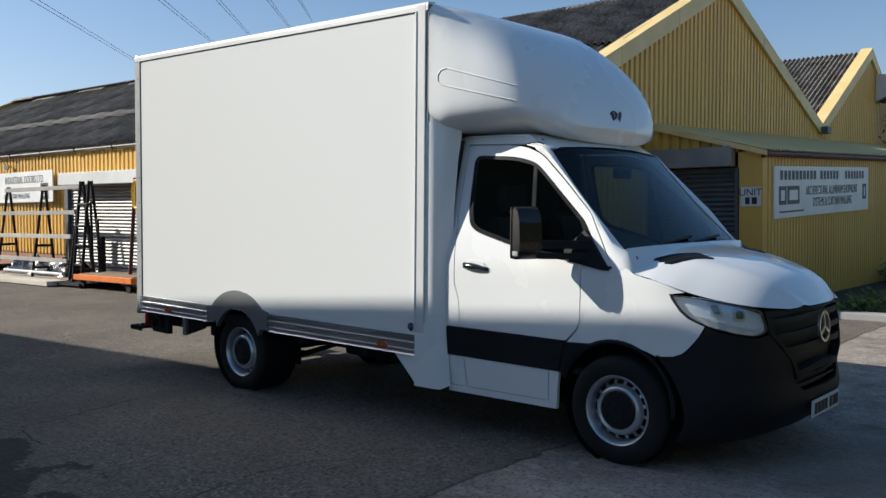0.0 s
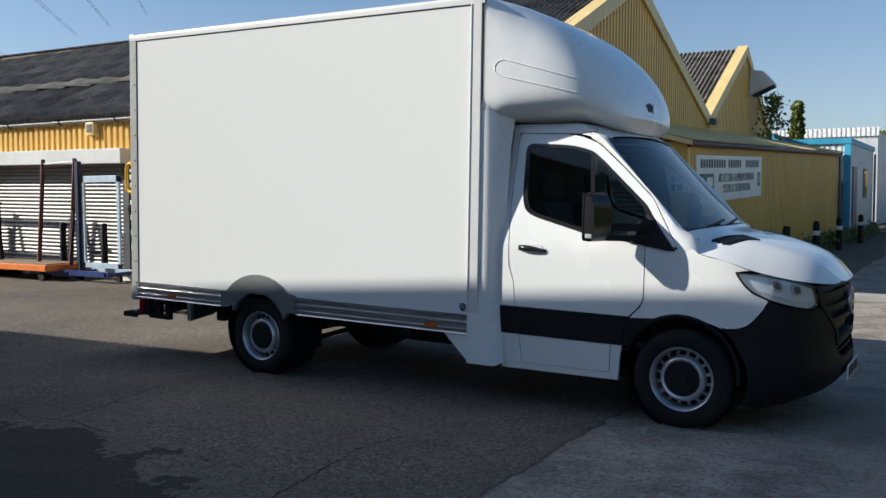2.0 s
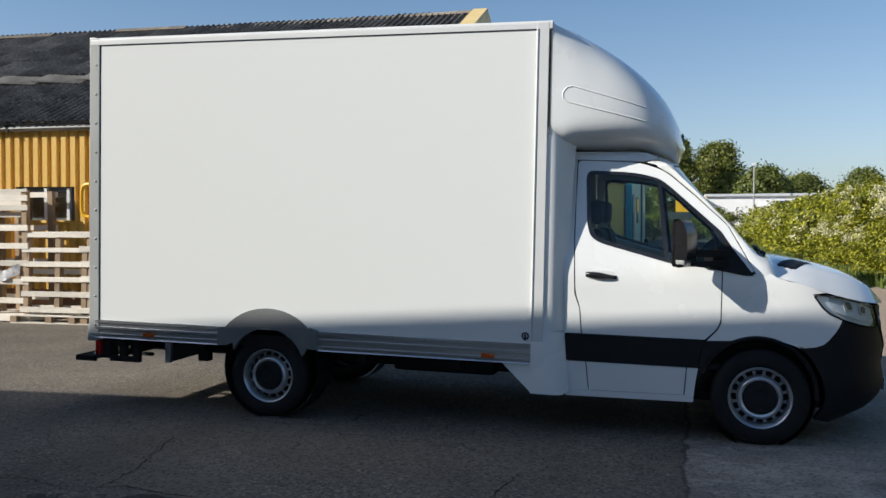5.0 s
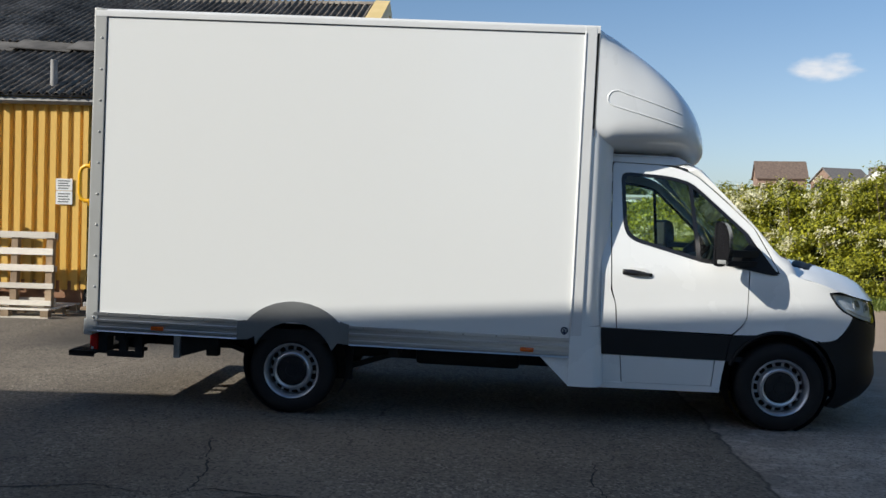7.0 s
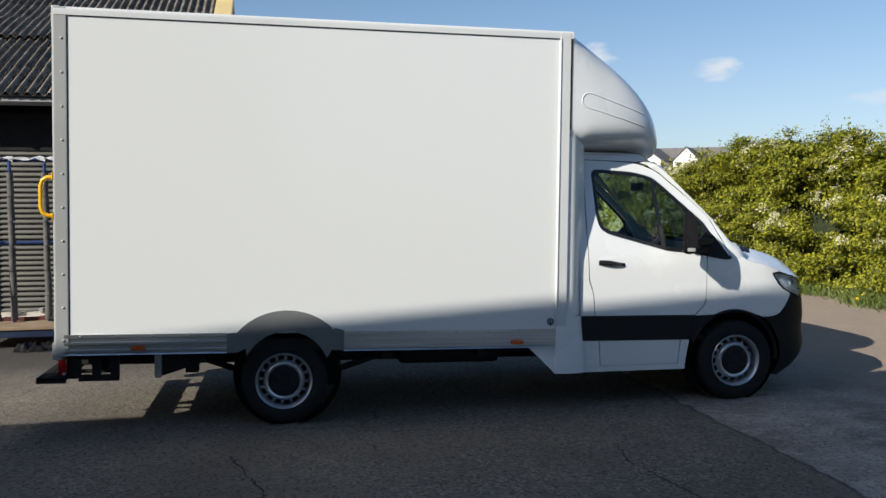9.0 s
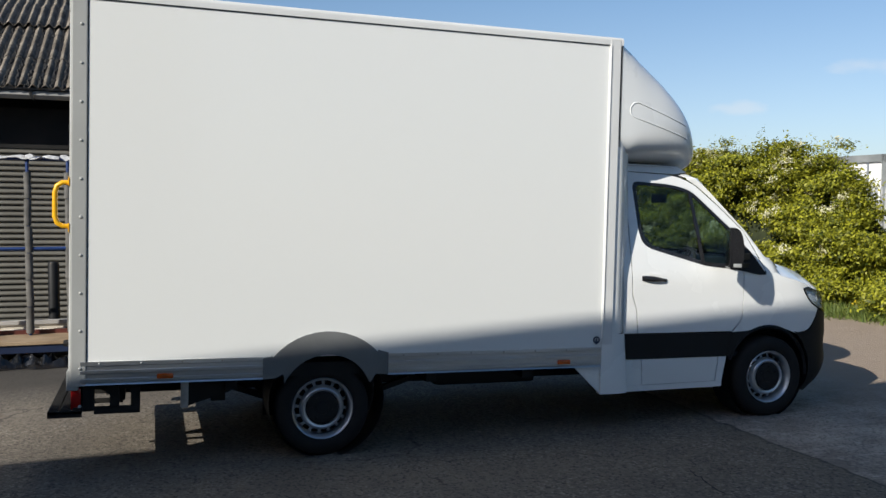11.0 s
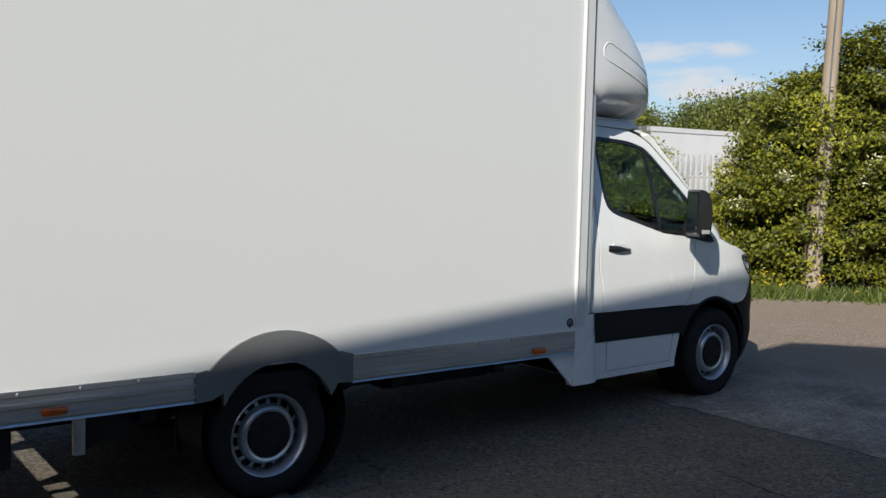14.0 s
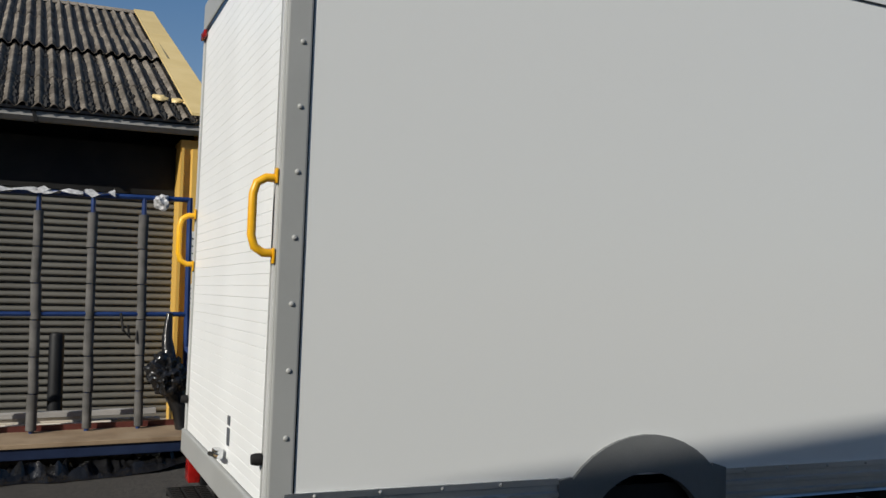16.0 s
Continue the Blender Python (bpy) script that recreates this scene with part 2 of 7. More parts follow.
M_BLUE = surface("blue_painted_steel", (0.009, 0.030, 0.125), (0.016, 0.048, 0.175), 5, 0.4, 0.1, 0.06)
M_PALEBLUE = surface("pale_blue_painted_frame", (0.34, 0.45, 0.55), (0.45, 0.55, 0.63), 4, 0.5, bump=0.05)
M_MAROON = surface("maroon_painted_steel", (0.075, 0.018, 0.014), (0.12, 0.03, 0.022), 5, 0.5, bump=0.05)
M_ORANGE = surface("orange_painted_steel", (0.62, 0.14, 0.02), (0.74, 0.20, 0.03), 4, 0.5, bump=0.05)
M_FOAM = surface("grey_pipe_lagging", (0.065, 0.063, 0.06), (0.125, 0.12, 0.115), 8, 0.85, bump=0.25, grain=40)
M_BINBAG = surface("black_polythene", (0.008, 0.008, 0.009), (0.014, 0.014, 0.015), 10, 0.2, bump=0.5, grain=30)
M_RAG = surface("white_torn_wrap", (0.34, 0.34, 0.35), (0.62, 0.62, 0.62), 25, 0.5, bump=0.3)
M_SLATW = surface("white_slat_paint", (0.82, 0.83, 0.82), (0.86, 0.87, 0.86), 2, 0.35, bump=0.0, spread=0.008, gritty=0.004)
M_TURQ = surface("turquoise_trim_paint", (0.03, 0.30, 0.48), (0.05, 0.36, 0.55), 2, 0.45, bump=0.03)
M_CABIN = surface("pale_grey_cabin_panel", (0.50, 0.53, 0.56), (0.60, 0.62, 0.64), 2, 0.5, bump=0.03)
M_CONT = surface("white_steel_container", (0.78, 0.78, 0.77), (0.84, 0.84, 0.83), 1.2, 0.5, bump=0.01)
M_CONTG = surface("grey_container_frame", (0.17, 0.18, 0.18), (0.24, 0.25, 0.25), 2, 0.5, bump=0.05)
M_PALE = surface("weathered_galvanised_pale", (0.34, 0.34, 0.33), (0.46, 0.46, 0.45), 4, 0.55, bump=0.05, spread=0.12)
M_FENCE = surface("grey_fence_timber", (0.30, 0.29, 0.28), (0.42, 0.40, 0.38), 2, 0.8, bump=0.2, spread=0.15)
M_BARK = surface("dark_bark", (0.06, 0.045, 0.032), (0.12, 0.09, 0.065), 6, 0.9, bump=0.5, grain=30)
M_HEDGE_SHADE = surface("hedge_inner_shade", (0.012, 0.018, 0.006), (0.03, 0.038, 0.012), 3, 0.95, bump=0.5, grain=12)
M_LEAF_H = leaf_material("hawthorn_leaf", (0.036, 0.056, 0.004), (0.42, 0.41, 0.026))
M_LEAF_N = leaf_material("shrub_leaf", (0.020, 0.036, 0.003), (0.26, 0.265, 0.018))
M_LEAF_T = leaf_material("tree_leaf", (0.05, 0.075, 0.010), (0.22, 0.23, 0.035))
M_LEAF_D = leaf_material("poplar_leaf", (0.04, 0.065, 0.010), (0.19, 0.21, 0.038))
M_BLOSSOM = leaf_material("cream_blossom", (0.50, 0.47, 0.28), (0.80, 0.77, 0.56))
M_DANDELION = leaf_material("yellow_flower", (0.70, 0.48, 0.02), (0.80, 0.60, 0.04))
M_GRASS = leaf_material("grass_blade", (0.05, 0.09, 0.012), (0.20, 0.24, 0.05))
M_ROOFTILE = surface("brown_roof_tile", (0.10, 0.07, 0.055), (0.16, 0.115, 0.09), 3, 0.8, bump=0.2, grain=8)
M_RENDERW = surface("white_house_render", (0.70, 0.68, 0.64), (0.78, 0.76, 0.72), 2, 0.8, bump=0.05)
M_HOUSEBRICK = surface("muted_house_brick", (0.20, 0.13, 0.095), (0.28, 0.19, 0.14), 3, 0.85, bump=0.1)
M_BRICK = surface("orange_brick", (0.26, 0.13, 0.075), (0.34, 0.19, 0.11), 3, 0.85, bump=0.1)
M_YELBOX = surface("yellow_painted_container", (0.78, 0.36, 0.01), (0.86, 0.43, 0.015), 2, 0.5, bump=0.03)
M_CABLE = surface("overhead_cable", (0.10, 0.11, 0.13), (0.14, 0.15, 0.17), 3, 0.6, bump=0.0)
M_SHED = surface("brown_shed_cladding", (0.085, 0.075, 0.065), (0.12, 0.105, 0.09), 0.8, 0.7, bump=0.05)
M_ROOFSLATE = surface("grey_slate_roof", (0.12, 0.11, 0.105), (0.18, 0.165, 0.155), 3, 0.75, bump=0.2, grain=8)
M_MESHGREY = surface("grey_rendered_wall", (0.24, 0.235, 0.23), (0.32, 0.315, 0.31), 0.6, 0.85, bump=0.2, grain=20)


def ground_material():
    """Worn asphalt with aggregate and tar repairs; beyond a ragged joint a paler, scored concrete apron; dry earth at the far yard."""
    m, n, l, bsdf = nodes_of("yard_surface")
    tc = n.new("ShaderNodeTexCoord")
    sep = n.new("ShaderNodeSeparateXYZ")
    l.new(tc.outputs["Object"], sep.inputs[0])

    def tex(scale, detail=5, rough=0.6, vec=None):
        t = n.new("ShaderNodeTexNoise")
        t.inputs["Scale"].default_value, t.inputs["Detail"].default_value, t.inputs["Roughness"].default_value = scale, detail, rough
        l.new(vec or tc.outputs["Object"], t.inputs["Vector"])
        return t.outputs["Fac"]

    def rng(v, a, b, c=0.0, d=1.0):
        r = n.new("ShaderNodeMapRange")
        for k, x in zip(("From Min", "From Max", "To Min", "To Max"), (a, b, c, d)):
            r.inputs[k].default_value = x
        l.new(v, r.inputs["Value"])
        return r.outputs[0]

    def calc(op, a, b):
        k = n.new("ShaderNodeMath")
        k.operation = op
        for i, v in enumerate((a, b)):
            if isinstance(v, (int, float)):
                k.inputs[i].default_value = v
            else:
                l.new(v, k.inputs[i])
        return k.outputs[0]

    def mixc(f, a, b):
        k = n.new("ShaderNodeMix")
        k.data_type = "RGBA"
        l.new(f, k.inputs["Factor"])
        for s, v in (("A", a), ("B", b)):
            if isinstance(v, tuple):
                k.inputs[s].default_value = (*v, 1)
            else:
                l.new(v, k.inputs[s])
        return k.outputs["Result"]

    big, mid, fine, grit = tex(0.35), tex(2.2), tex(38, 3), tex(130, 2)
    asphalt = mixc(rng(big, 0.35, 0.65), (0.113, 0.097, 0.080), (0.182, 0.156, 0.127))
    asphalt = mixc(calc("MULTIPLY", rng(grit, 0.56, 0.68), 0.55), asphalt, (0.26, 0.228, 0.19))
    asphalt = mixc(calc("MULTIPLY", rng(mid, 0.60, 0.72), 0.35), asphalt, (0.045, 0.042, 0.04))
    stone = n.new("ShaderNodeTexVoronoi")
    stone.inputs["Scale"].default_value = 55
    l.new(tc.outputs["Object"], stone.inputs["Vector"])
    chip = rng(stone.outputs["Distance"], 0.15, 0.5)
    tone = n.new("ShaderNodeSeparateColor")
    l.new(stone.outputs["Color"], tone.inputs[0])
    asphalt = mixc(calc("MULTIPLY", rng(tone.outputs[0], 0.55, 0.95), calc("MULTIPLY", rng(tex(0.9), 0.35, 0.6), 0.75)), asphalt, (0.30, 0.265, 0.22))
    asphalt = mixc(calc("MULTIPLY", rng(tone.outputs[1], 0.6, 1.0), 0.6), asphalt, (0.025, 0.024, 0.023))
    crack = n.new("ShaderNodeTexVoronoi")
    crack.feature = "DISTANCE_TO_EDGE"
    crack.inputs["Scale"].default_value = 0.55
    warp = n.new("ShaderNodeVectorMath")
    wob = n.new("ShaderNodeTexNoise")
    wob.inputs["Scale"].default_value = 1.7
    wob.inputs["Detail"].default_value = 6
    l.new(tc.outputs["Object"], wob.inputs["Vector"])
    warp.operation = "MULTIPLY_ADD"
    l.new(wob.outputs["Color"], warp.inputs[0])
    warp.inputs[1].default_value = (0.9, 0.9, 0)
    l.new(tc.outputs["Object"], warp.inputs[2])
    l.new(warp.outputs[0], crack.inputs["Vector"])
    line = calc("MULTIPLY", rng(crack.outputs["Distance"], 0.0, 0.007, 0.6, 0.0), rng(big, 0.54, 0.62))
    asphalt = mixc(line, asphalt, (0.02, 0.019, 0.018))
    stretch = n.new("ShaderNodeMapping")
    stretch.inputs["Scale"].default_value = (0.6, 9, 1)
    stretch.inputs["Rotation"].default_value = (0, 0, 0.25)
    l.new(tc.outputs["Object"], stretch.inputs[0])
    score = tex(2.0, 5, 0.7, stretch.outputs[0])
    conc = mixc(rng(mid, 0.3, 0.7), (0.25, 0.215, 0.185), (0.46, 0.40, 0.345))
    conc = mixc(calc("MULTIPLY", rng(score, 0.54, 0.64), 0.55), conc, (0.55, 0.49, 0.43))
    conc = mixc(calc("MULTIPLY", rng(tex(0.8, 7, 0.7), 0.52, 0.60), 0.5), conc, (0.11, 0.095, 0.085))
    conc = mixc(calc("MULTIPLY", rng(tex(5.5, 6, 0.7), 0.58, 0.66), 0.5), conc, (0.54, 0.48, 0.42))
    conc = mixc(calc("MULTIPLY", rng(tone.outputs[2], 0.55, 0.95), 0.55), conc, (0.09, 0.084, 0.08))
    edge = calc("ADD", sep.outputs["X"], calc("ADD", rng(tex(0.7), 0.2, 0.8, -0.07, 0.07), rng(tex(6.0), 0.2, 0.8, -0.035, 0.035)))
    is_conc = rng(edge, 3.405, 3.42)
    base = mixc(is_conc, asphalt, conc)
    crackd = calc("ABSOLUTE", calc("SUBTRACT", edge, 3.405), 0)
    base = mixc(rng(crackd, 0.0, 0.030, 0.6, 0.0), base, (0.030, 0.028, 0.026))
    # a tar repair in the near yard
    dx, dy = calc("DIVIDE", calc("SUBTRACT", sep.outputs["X"], 0.35), 1.75), calc("DIVIDE", calc("SUBTRACT", sep.outputs["Y"], -4.05), 0.88)
    rad = calc("SQRT", calc("ADD", calc("MULTIPLY", dx, dx), calc("MULTIPLY", dy, dy)), 0)
    rad = calc("ADD", rad, rng(tex(1.5, 7, 0.65), 0.2, 0.8, -0.55, 0.55))
    base = mixc(rng(rad, 0.88, 0.91, 0.78, 0.0), base, (0.030, 0.029, 0.028))
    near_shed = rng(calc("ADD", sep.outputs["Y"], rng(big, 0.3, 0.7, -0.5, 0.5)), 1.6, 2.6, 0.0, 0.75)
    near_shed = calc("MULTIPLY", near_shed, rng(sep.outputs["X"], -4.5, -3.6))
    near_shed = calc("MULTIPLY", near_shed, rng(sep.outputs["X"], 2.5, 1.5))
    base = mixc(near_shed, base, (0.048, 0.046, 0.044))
    far = rng(calc("ADD", sep.outputs["X"], rng(big, 0.3, 0.7, -0.4, 0.4)), 4.6, 6.0, 0.0, 0.88)
    base = mixc(far, base, (0.34, 0.265, 0.205))
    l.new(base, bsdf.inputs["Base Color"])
    bsdf.inputs["Roughness"].default_value = 0.92
    bsdf.inputs["Specular IOR Level"].default_value = 0.15
    b1, b2 = n.new("ShaderNodeBump"), n.new("ShaderNodeBump")
    b1.inputs["Strength"].default_value, b1.inputs["Distance"].default_value = 0.6, 0.012
    b2.inputs["Strength"].default_value, b2.inputs["Distance"].default_value = 0.5, 0.05
    l.new(calc("ADD", fine, grit), b1.inputs["Height"])
    l.new(calc("ADD", mid, score), b2.inputs["Height"])
    l.new(b2.outputs[0], b1.inputs["Normal"])
    l.new(b1.outputs[0], bsdf.inputs["Normal"])
    return m


M_GROUND = ground_material()


# ---- mesh helpers ----
def finish(name, bm, material, smooth=False):
    me = bpy.data.meshes.new(name)
    bmesh.ops.recalc_face_normals(bm, faces=bm.faces)
    bm.to_mesh(me)
    bm.free()
    me.materials.append(material)
    if smooth:
        me.shade_smooth()
        me.set_sharp_from_angle(angle=radians(38))
    return me


def part(name, bm, material, parent=None, label="", smooth=False, m=None):
    ob = new(name, finish(name, bm, material, smooth) if isinstance(bm, bmesh.types.BMesh) else bm)
    if parent:
        ob.parent = parent
    if m is not None:
        ob.matrix_basis = m
    if label:
        ob["label"] = label
    return ob


def root(name, label, category, m=None, group="", kind=""):
    e = new(name)
    e.empty_display_size = 0.2
    if m is not None:
        e.matrix_basis = m
    return tagged(e, label, category, group, kind)


def block(bm, x0, x1, y0, y1, z0, z1, bevel=0.0, m=None):
    vs = [bm.verts.new((x, y, z)) for z in (z0, z1) for x, y in ((x0, y0), (x1, y0), (x1, y1), (x0, y1))]
    fs = [bm.faces.new([vs[i] for i in f]) for f in ((3, 2, 1, 0), (4, 5, 6, 7), (0, 1, 5, 4), (1, 2, 6, 5), (2, 3, 7, 6), (3, 0, 4, 7))]
    if bevel:
        es = {e for f in fs for e in f.edges}
        r = bmesh.ops.bevel(bm, geom=list(es), offset=bevel, segments=2, affect="EDGES", profile=0.6)
        vs = list({v for f in r["faces"] for v in f.verts} | {v for v in vs if v.is_valid})
    if m is not None:
        bmesh.ops.transform(bm, matrix=m, verts=vs)
    return bm


def box(x0, x1, y0, y1, z0, z1, bevel=0.0, m=None):
    return block(bmesh.new(), x0, x1, y0, y1, z0, z1, bevel, m)


def tube(pts, r, seg=10, bm=None, caps=True, r1=None):
    """A round bar along a run of points."""
    bm = bm or bmesh.new()
    pts = [Vector(p) for p in pts]
    rings = []
    side = None
    for i, p in enumerate(pts):
        d = (pts[min(i + 1, len(pts) - 1)] - pts[max(i - 1, 0)]).normalized()
        if side is None:
            side = d.orthogonal().normalized()
        side = (side - d * side.dot(d)).normalized()
        up = d.cross(side)
        rr = r if r1 is None else r + (r1 - r) * i / (len(pts) - 1)
        rings.append([bm.verts.new(p + (side * math.cos(a) + up * math.sin(a)) * rr) for a in (2 * math.pi * k / seg for k in range(seg))])
    for a, b in zip(rings, rings[1:]):
        for k in range(seg):
            bm.faces.new((a[k], a[(k + 1) % seg], b[(k + 1) % seg], b[k]))
    if caps:
        bm.faces.new(rings[0][::-1])
        bm.faces.new(rings[-1])
    return bm


def lathe(profile, seg=48, bm=None, axis="y", sweep=None):
    """Turn (radius, offset) pairs about the y axis."""
    bm = bm or bmesh.new()
    rings = []
    for r, h in profile:
        rings.append([bm.verts.new((r * math.cos(2 * math.pi * k / seg), h, r * math.sin(2 * math.pi * k / seg))) for k in range(seg)])
    for a, b in zip(rings, rings[1:]):
        for k in range(seg):
            bm.faces.new((a[k], a[(k + 1) % seg], b[(k + 1) % seg], b[k]))
    return bm


def prism(outline, h0, h1, axis="y"):
    """Extrude a closed outline; (a, b) pairs become (x, z) for axis y, (y, z) for axis x, (x, y) for axis z."""
    bm = bmesh.new()

    def at(a, b, h):
        return {"y": (a, h, b), "x": (h, a, b), "z": (a, b, h)}[axis]

    lo = [bm.verts.new(at(a, b, h0)) for a, b in outline]
    hi = [bm.verts.new(at(a, b, h1)) for a, b in outline]
    k = len(outline)
    bm.faces.new(lo[::-1])
    bm.faces.new(hi)
    for i in range(k):
        bm.faces.new((lo[i], lo[(i + 1) % k], hi[(i + 1) % k], hi[i]))
    return bm


def rounded(pts, r, n=5):
    """Round the corners of a closed outline. r: one radius, or one for each corner."""
    out = []
    k = len(pts)
    for i in range(k):
        p, a, b = Vector(pts[i]), Vector(pts[i - 1]), Vector(pts[(i + 1) % k])
        rr = r[i] if isinstance(r, (list, tuple)) else r
        if rr <= 0:
            out.append(tuple(p))
            continue
        da, db = a - p, b - p
        ra, rb = min(rr, da.length * 0.48), min(rr, db.length * 0.48)
        s, e = p + da.normalized() * ra, p + db.normalized() * rb
        for j in range(n + 1):
            t = j / n
            out.append(tuple(s * (1 - t) ** 2 + p * 2 * t * (1 - t) + e * t * t))
    return out


def inside(p, loop):
    hit = False
    for k in range(len(loop)):
        a, b = loop[k - 1], loop[k]
        if (a[1] > p[1]) != (b[1] > p[1]) and p[0] < (b[0] - a[0]) * (p[1] - a[1]) / (b[1] - a[1]) + a[0]:
            hit = not hit
    return hit


def skin(outline, f, cell=0.06, depth=0.02, hole=None):
    """Lay an outline of the (u, v) plane on the curved surface f as a panel with turned-in edges."""
    loops = []
    for loop in (outline, hole):
        if not loop:
            continue
        fine = []
        for k in range(len(loop)):
            a, b = Vector(loop[k]), Vector(loop[(k + 1) % len(loop)])
            n = max(1, math.ceil((b - a).length / cell))
            fine += [tuple(a.lerp(b, i / n)) for i in range(n)]
        clean = [p for k, p in enumerate(fine) if (Vector(p) - Vector(fine[k - 1])).length > 1e-4]
        loops.append(clean)
    pts, edges = [], []
    for loop in loops:
        o = len(pts)
        pts += loop
        edges += [(o + k, o + (k + 1) % len(loop)) for k in range(len(loop))]
    us, vs = [p[0] for p in outline], [p[1] for p in outline]
    rim = np.array(pts)
    for i in range(1, math.ceil((max(us) - min(us)) / cell)):
        for j in range(1, math.ceil((max(vs) - min(vs)) / cell)):
            p = (min(us) + i * cell, min(vs) + j * cell)
            if inside(p, loops[0]) and not (hole and inside(p, loops[1])) and np.min(np.hypot(rim[:, 0] - p[0], rim[:, 1] - p[1])) > cell * 0.35:
                pts.append(p)
    co, _, faces, *_ = delaunay_2d_cdt([Vector(p) for p in pts], edges, [], 0, 1e-6)
    bm = bmesh.new()
    vert = [bm.verts.new(f(p[0], p[1])) for p in co]
    for t in faces:
        c = sum((co[k] for k in t), Vector((0, 0))) / len(t)
        if inside(c, loops[0]) and not (hole and inside(c, loops[1])):
            bm.faces.new([vert[k] for k in t])
    for v in [v for v in bm.verts if not v.link_faces]:
        bm.verts.remove(v)
    if depth:
        inner = {}
        rims = [e for e in bm.edges if len(e.link_faces) == 1]
        where = {v: co[k] for k, v in enumerate(vert) if v.is_valid}
        for e in rims:
            for v in e.verts:
                if v not in inner:
                    u, w = where[v]
                    nrm = (f(u + 0.01, w) - f(u - 0.01, w)).cross(f(u, w + 0.01) - f(u, w - 0.01))
                    nrm = nrm.normalized() if nrm.length > 1e-9 else Vector((1, 0, 0))
                    inner[v] = bm.verts.new(v.co - nrm * depth)
        for e in rims:
            a, b = e.verts
            bm.faces.new((a, b, inner[b], inner[a]))
    return bm


def grid_skin(rows, close=False):
    """A smooth sheet through rows of points."""
    bm = bmesh.new()
    vs = [[bm.verts.new(p) for p in r] for r in rows]
    for a, b in zip(vs, vs[1:]):
        for k in range(len(a) - (0 if close else 1)):
            q = (a[k], a[(k + 1) % len(a)], b[(k + 1) % len(a)], b[k])
            if len(set(q)) == 4:
                bm.faces.new(q)
    bmesh.ops.remove_doubles(bm, verts=bm.verts, dist=1e-5)
    return bm


def mirrored(bm_maker, name, material, parent, label="", smooth=False):
    """The same panel on the near side and, mirrored, on the far side."""
    obs = []
    for s in (1, -1):
        bm = bm_maker()
        if s < 0:
            bmesh.ops.scale(bm, vec=(1, -1, 1), verts=bm.verts)
            bmesh.ops.reverse_faces(bm, faces=bm.faces)
        obs.append(part(name, bm, material, parent, label, smooth))
    return obs


def smooth_table(xs, ys, x):
    """Monotone cubic through the table, so that moulded surfaces show no creases."""
    xs, ys = np.asarray(xs, float), np.asarray(ys, float)
    h, d = np.diff(xs), np.diff(ys) / np.diff(xs)
    m = np.zeros(len(xs))
    m[0], m[-1] = d[0], d[-1]
    for k in range(1, len(xs) - 1):
        if d[k - 1] * d[k] > 0:
            w1, w2 = 2 * h[k] + h[k - 1], h[k] + 2 * h[k - 1]
            m[k] = (w1 + w2) / (w1 / d[k - 1] + w2 / d[k])
    k = int(np.clip(np.searchsorted(xs, x) - 1, 0, len(h) - 1))
    t = min(1.0, max(0.0, (x - xs[k]) / h[k]))
    return float((1 + 2 * t) * (1 - t) ** 2 * ys[k] + t * (1 - t) ** 2 * h[k] * m[k] + t * t * (3 - 2 * t) * ys[k + 1] + t * t * (t - 1) * h[k] * m[k + 1])


def lerp_table(xs, ys, x):
    return float(np.interp(x, xs, ys))


def text_on(words, size, material, parent, m, name="lettering", extrude=0.002, align="CENTER", squeeze=1.0):
    cu = bpy.data.curves.new(name, "FONT")
    cu.body, cu.size, cu.extrude, cu.align_x, cu.align_y = words, size, extrude, align, "CENTER"
    tmp = bpy.data.objects.new(name, cu)
    scene.collection.objects.link(tmp)
    dg = bpy.context.evaluated_depsgraph_get()
    me = bpy.data.meshes.new_from_object(tmp.evaluated_get(dg))
    bpy.data.objects.remove(tmp)
    me.materials.clear()
    me.materials.append(material)
    ob = new(name, me)
    ob.parent = parent
    ob.matrix_basis = m @ Matrix.Diagonal((squeeze, 1, 1, 1))
    return ob


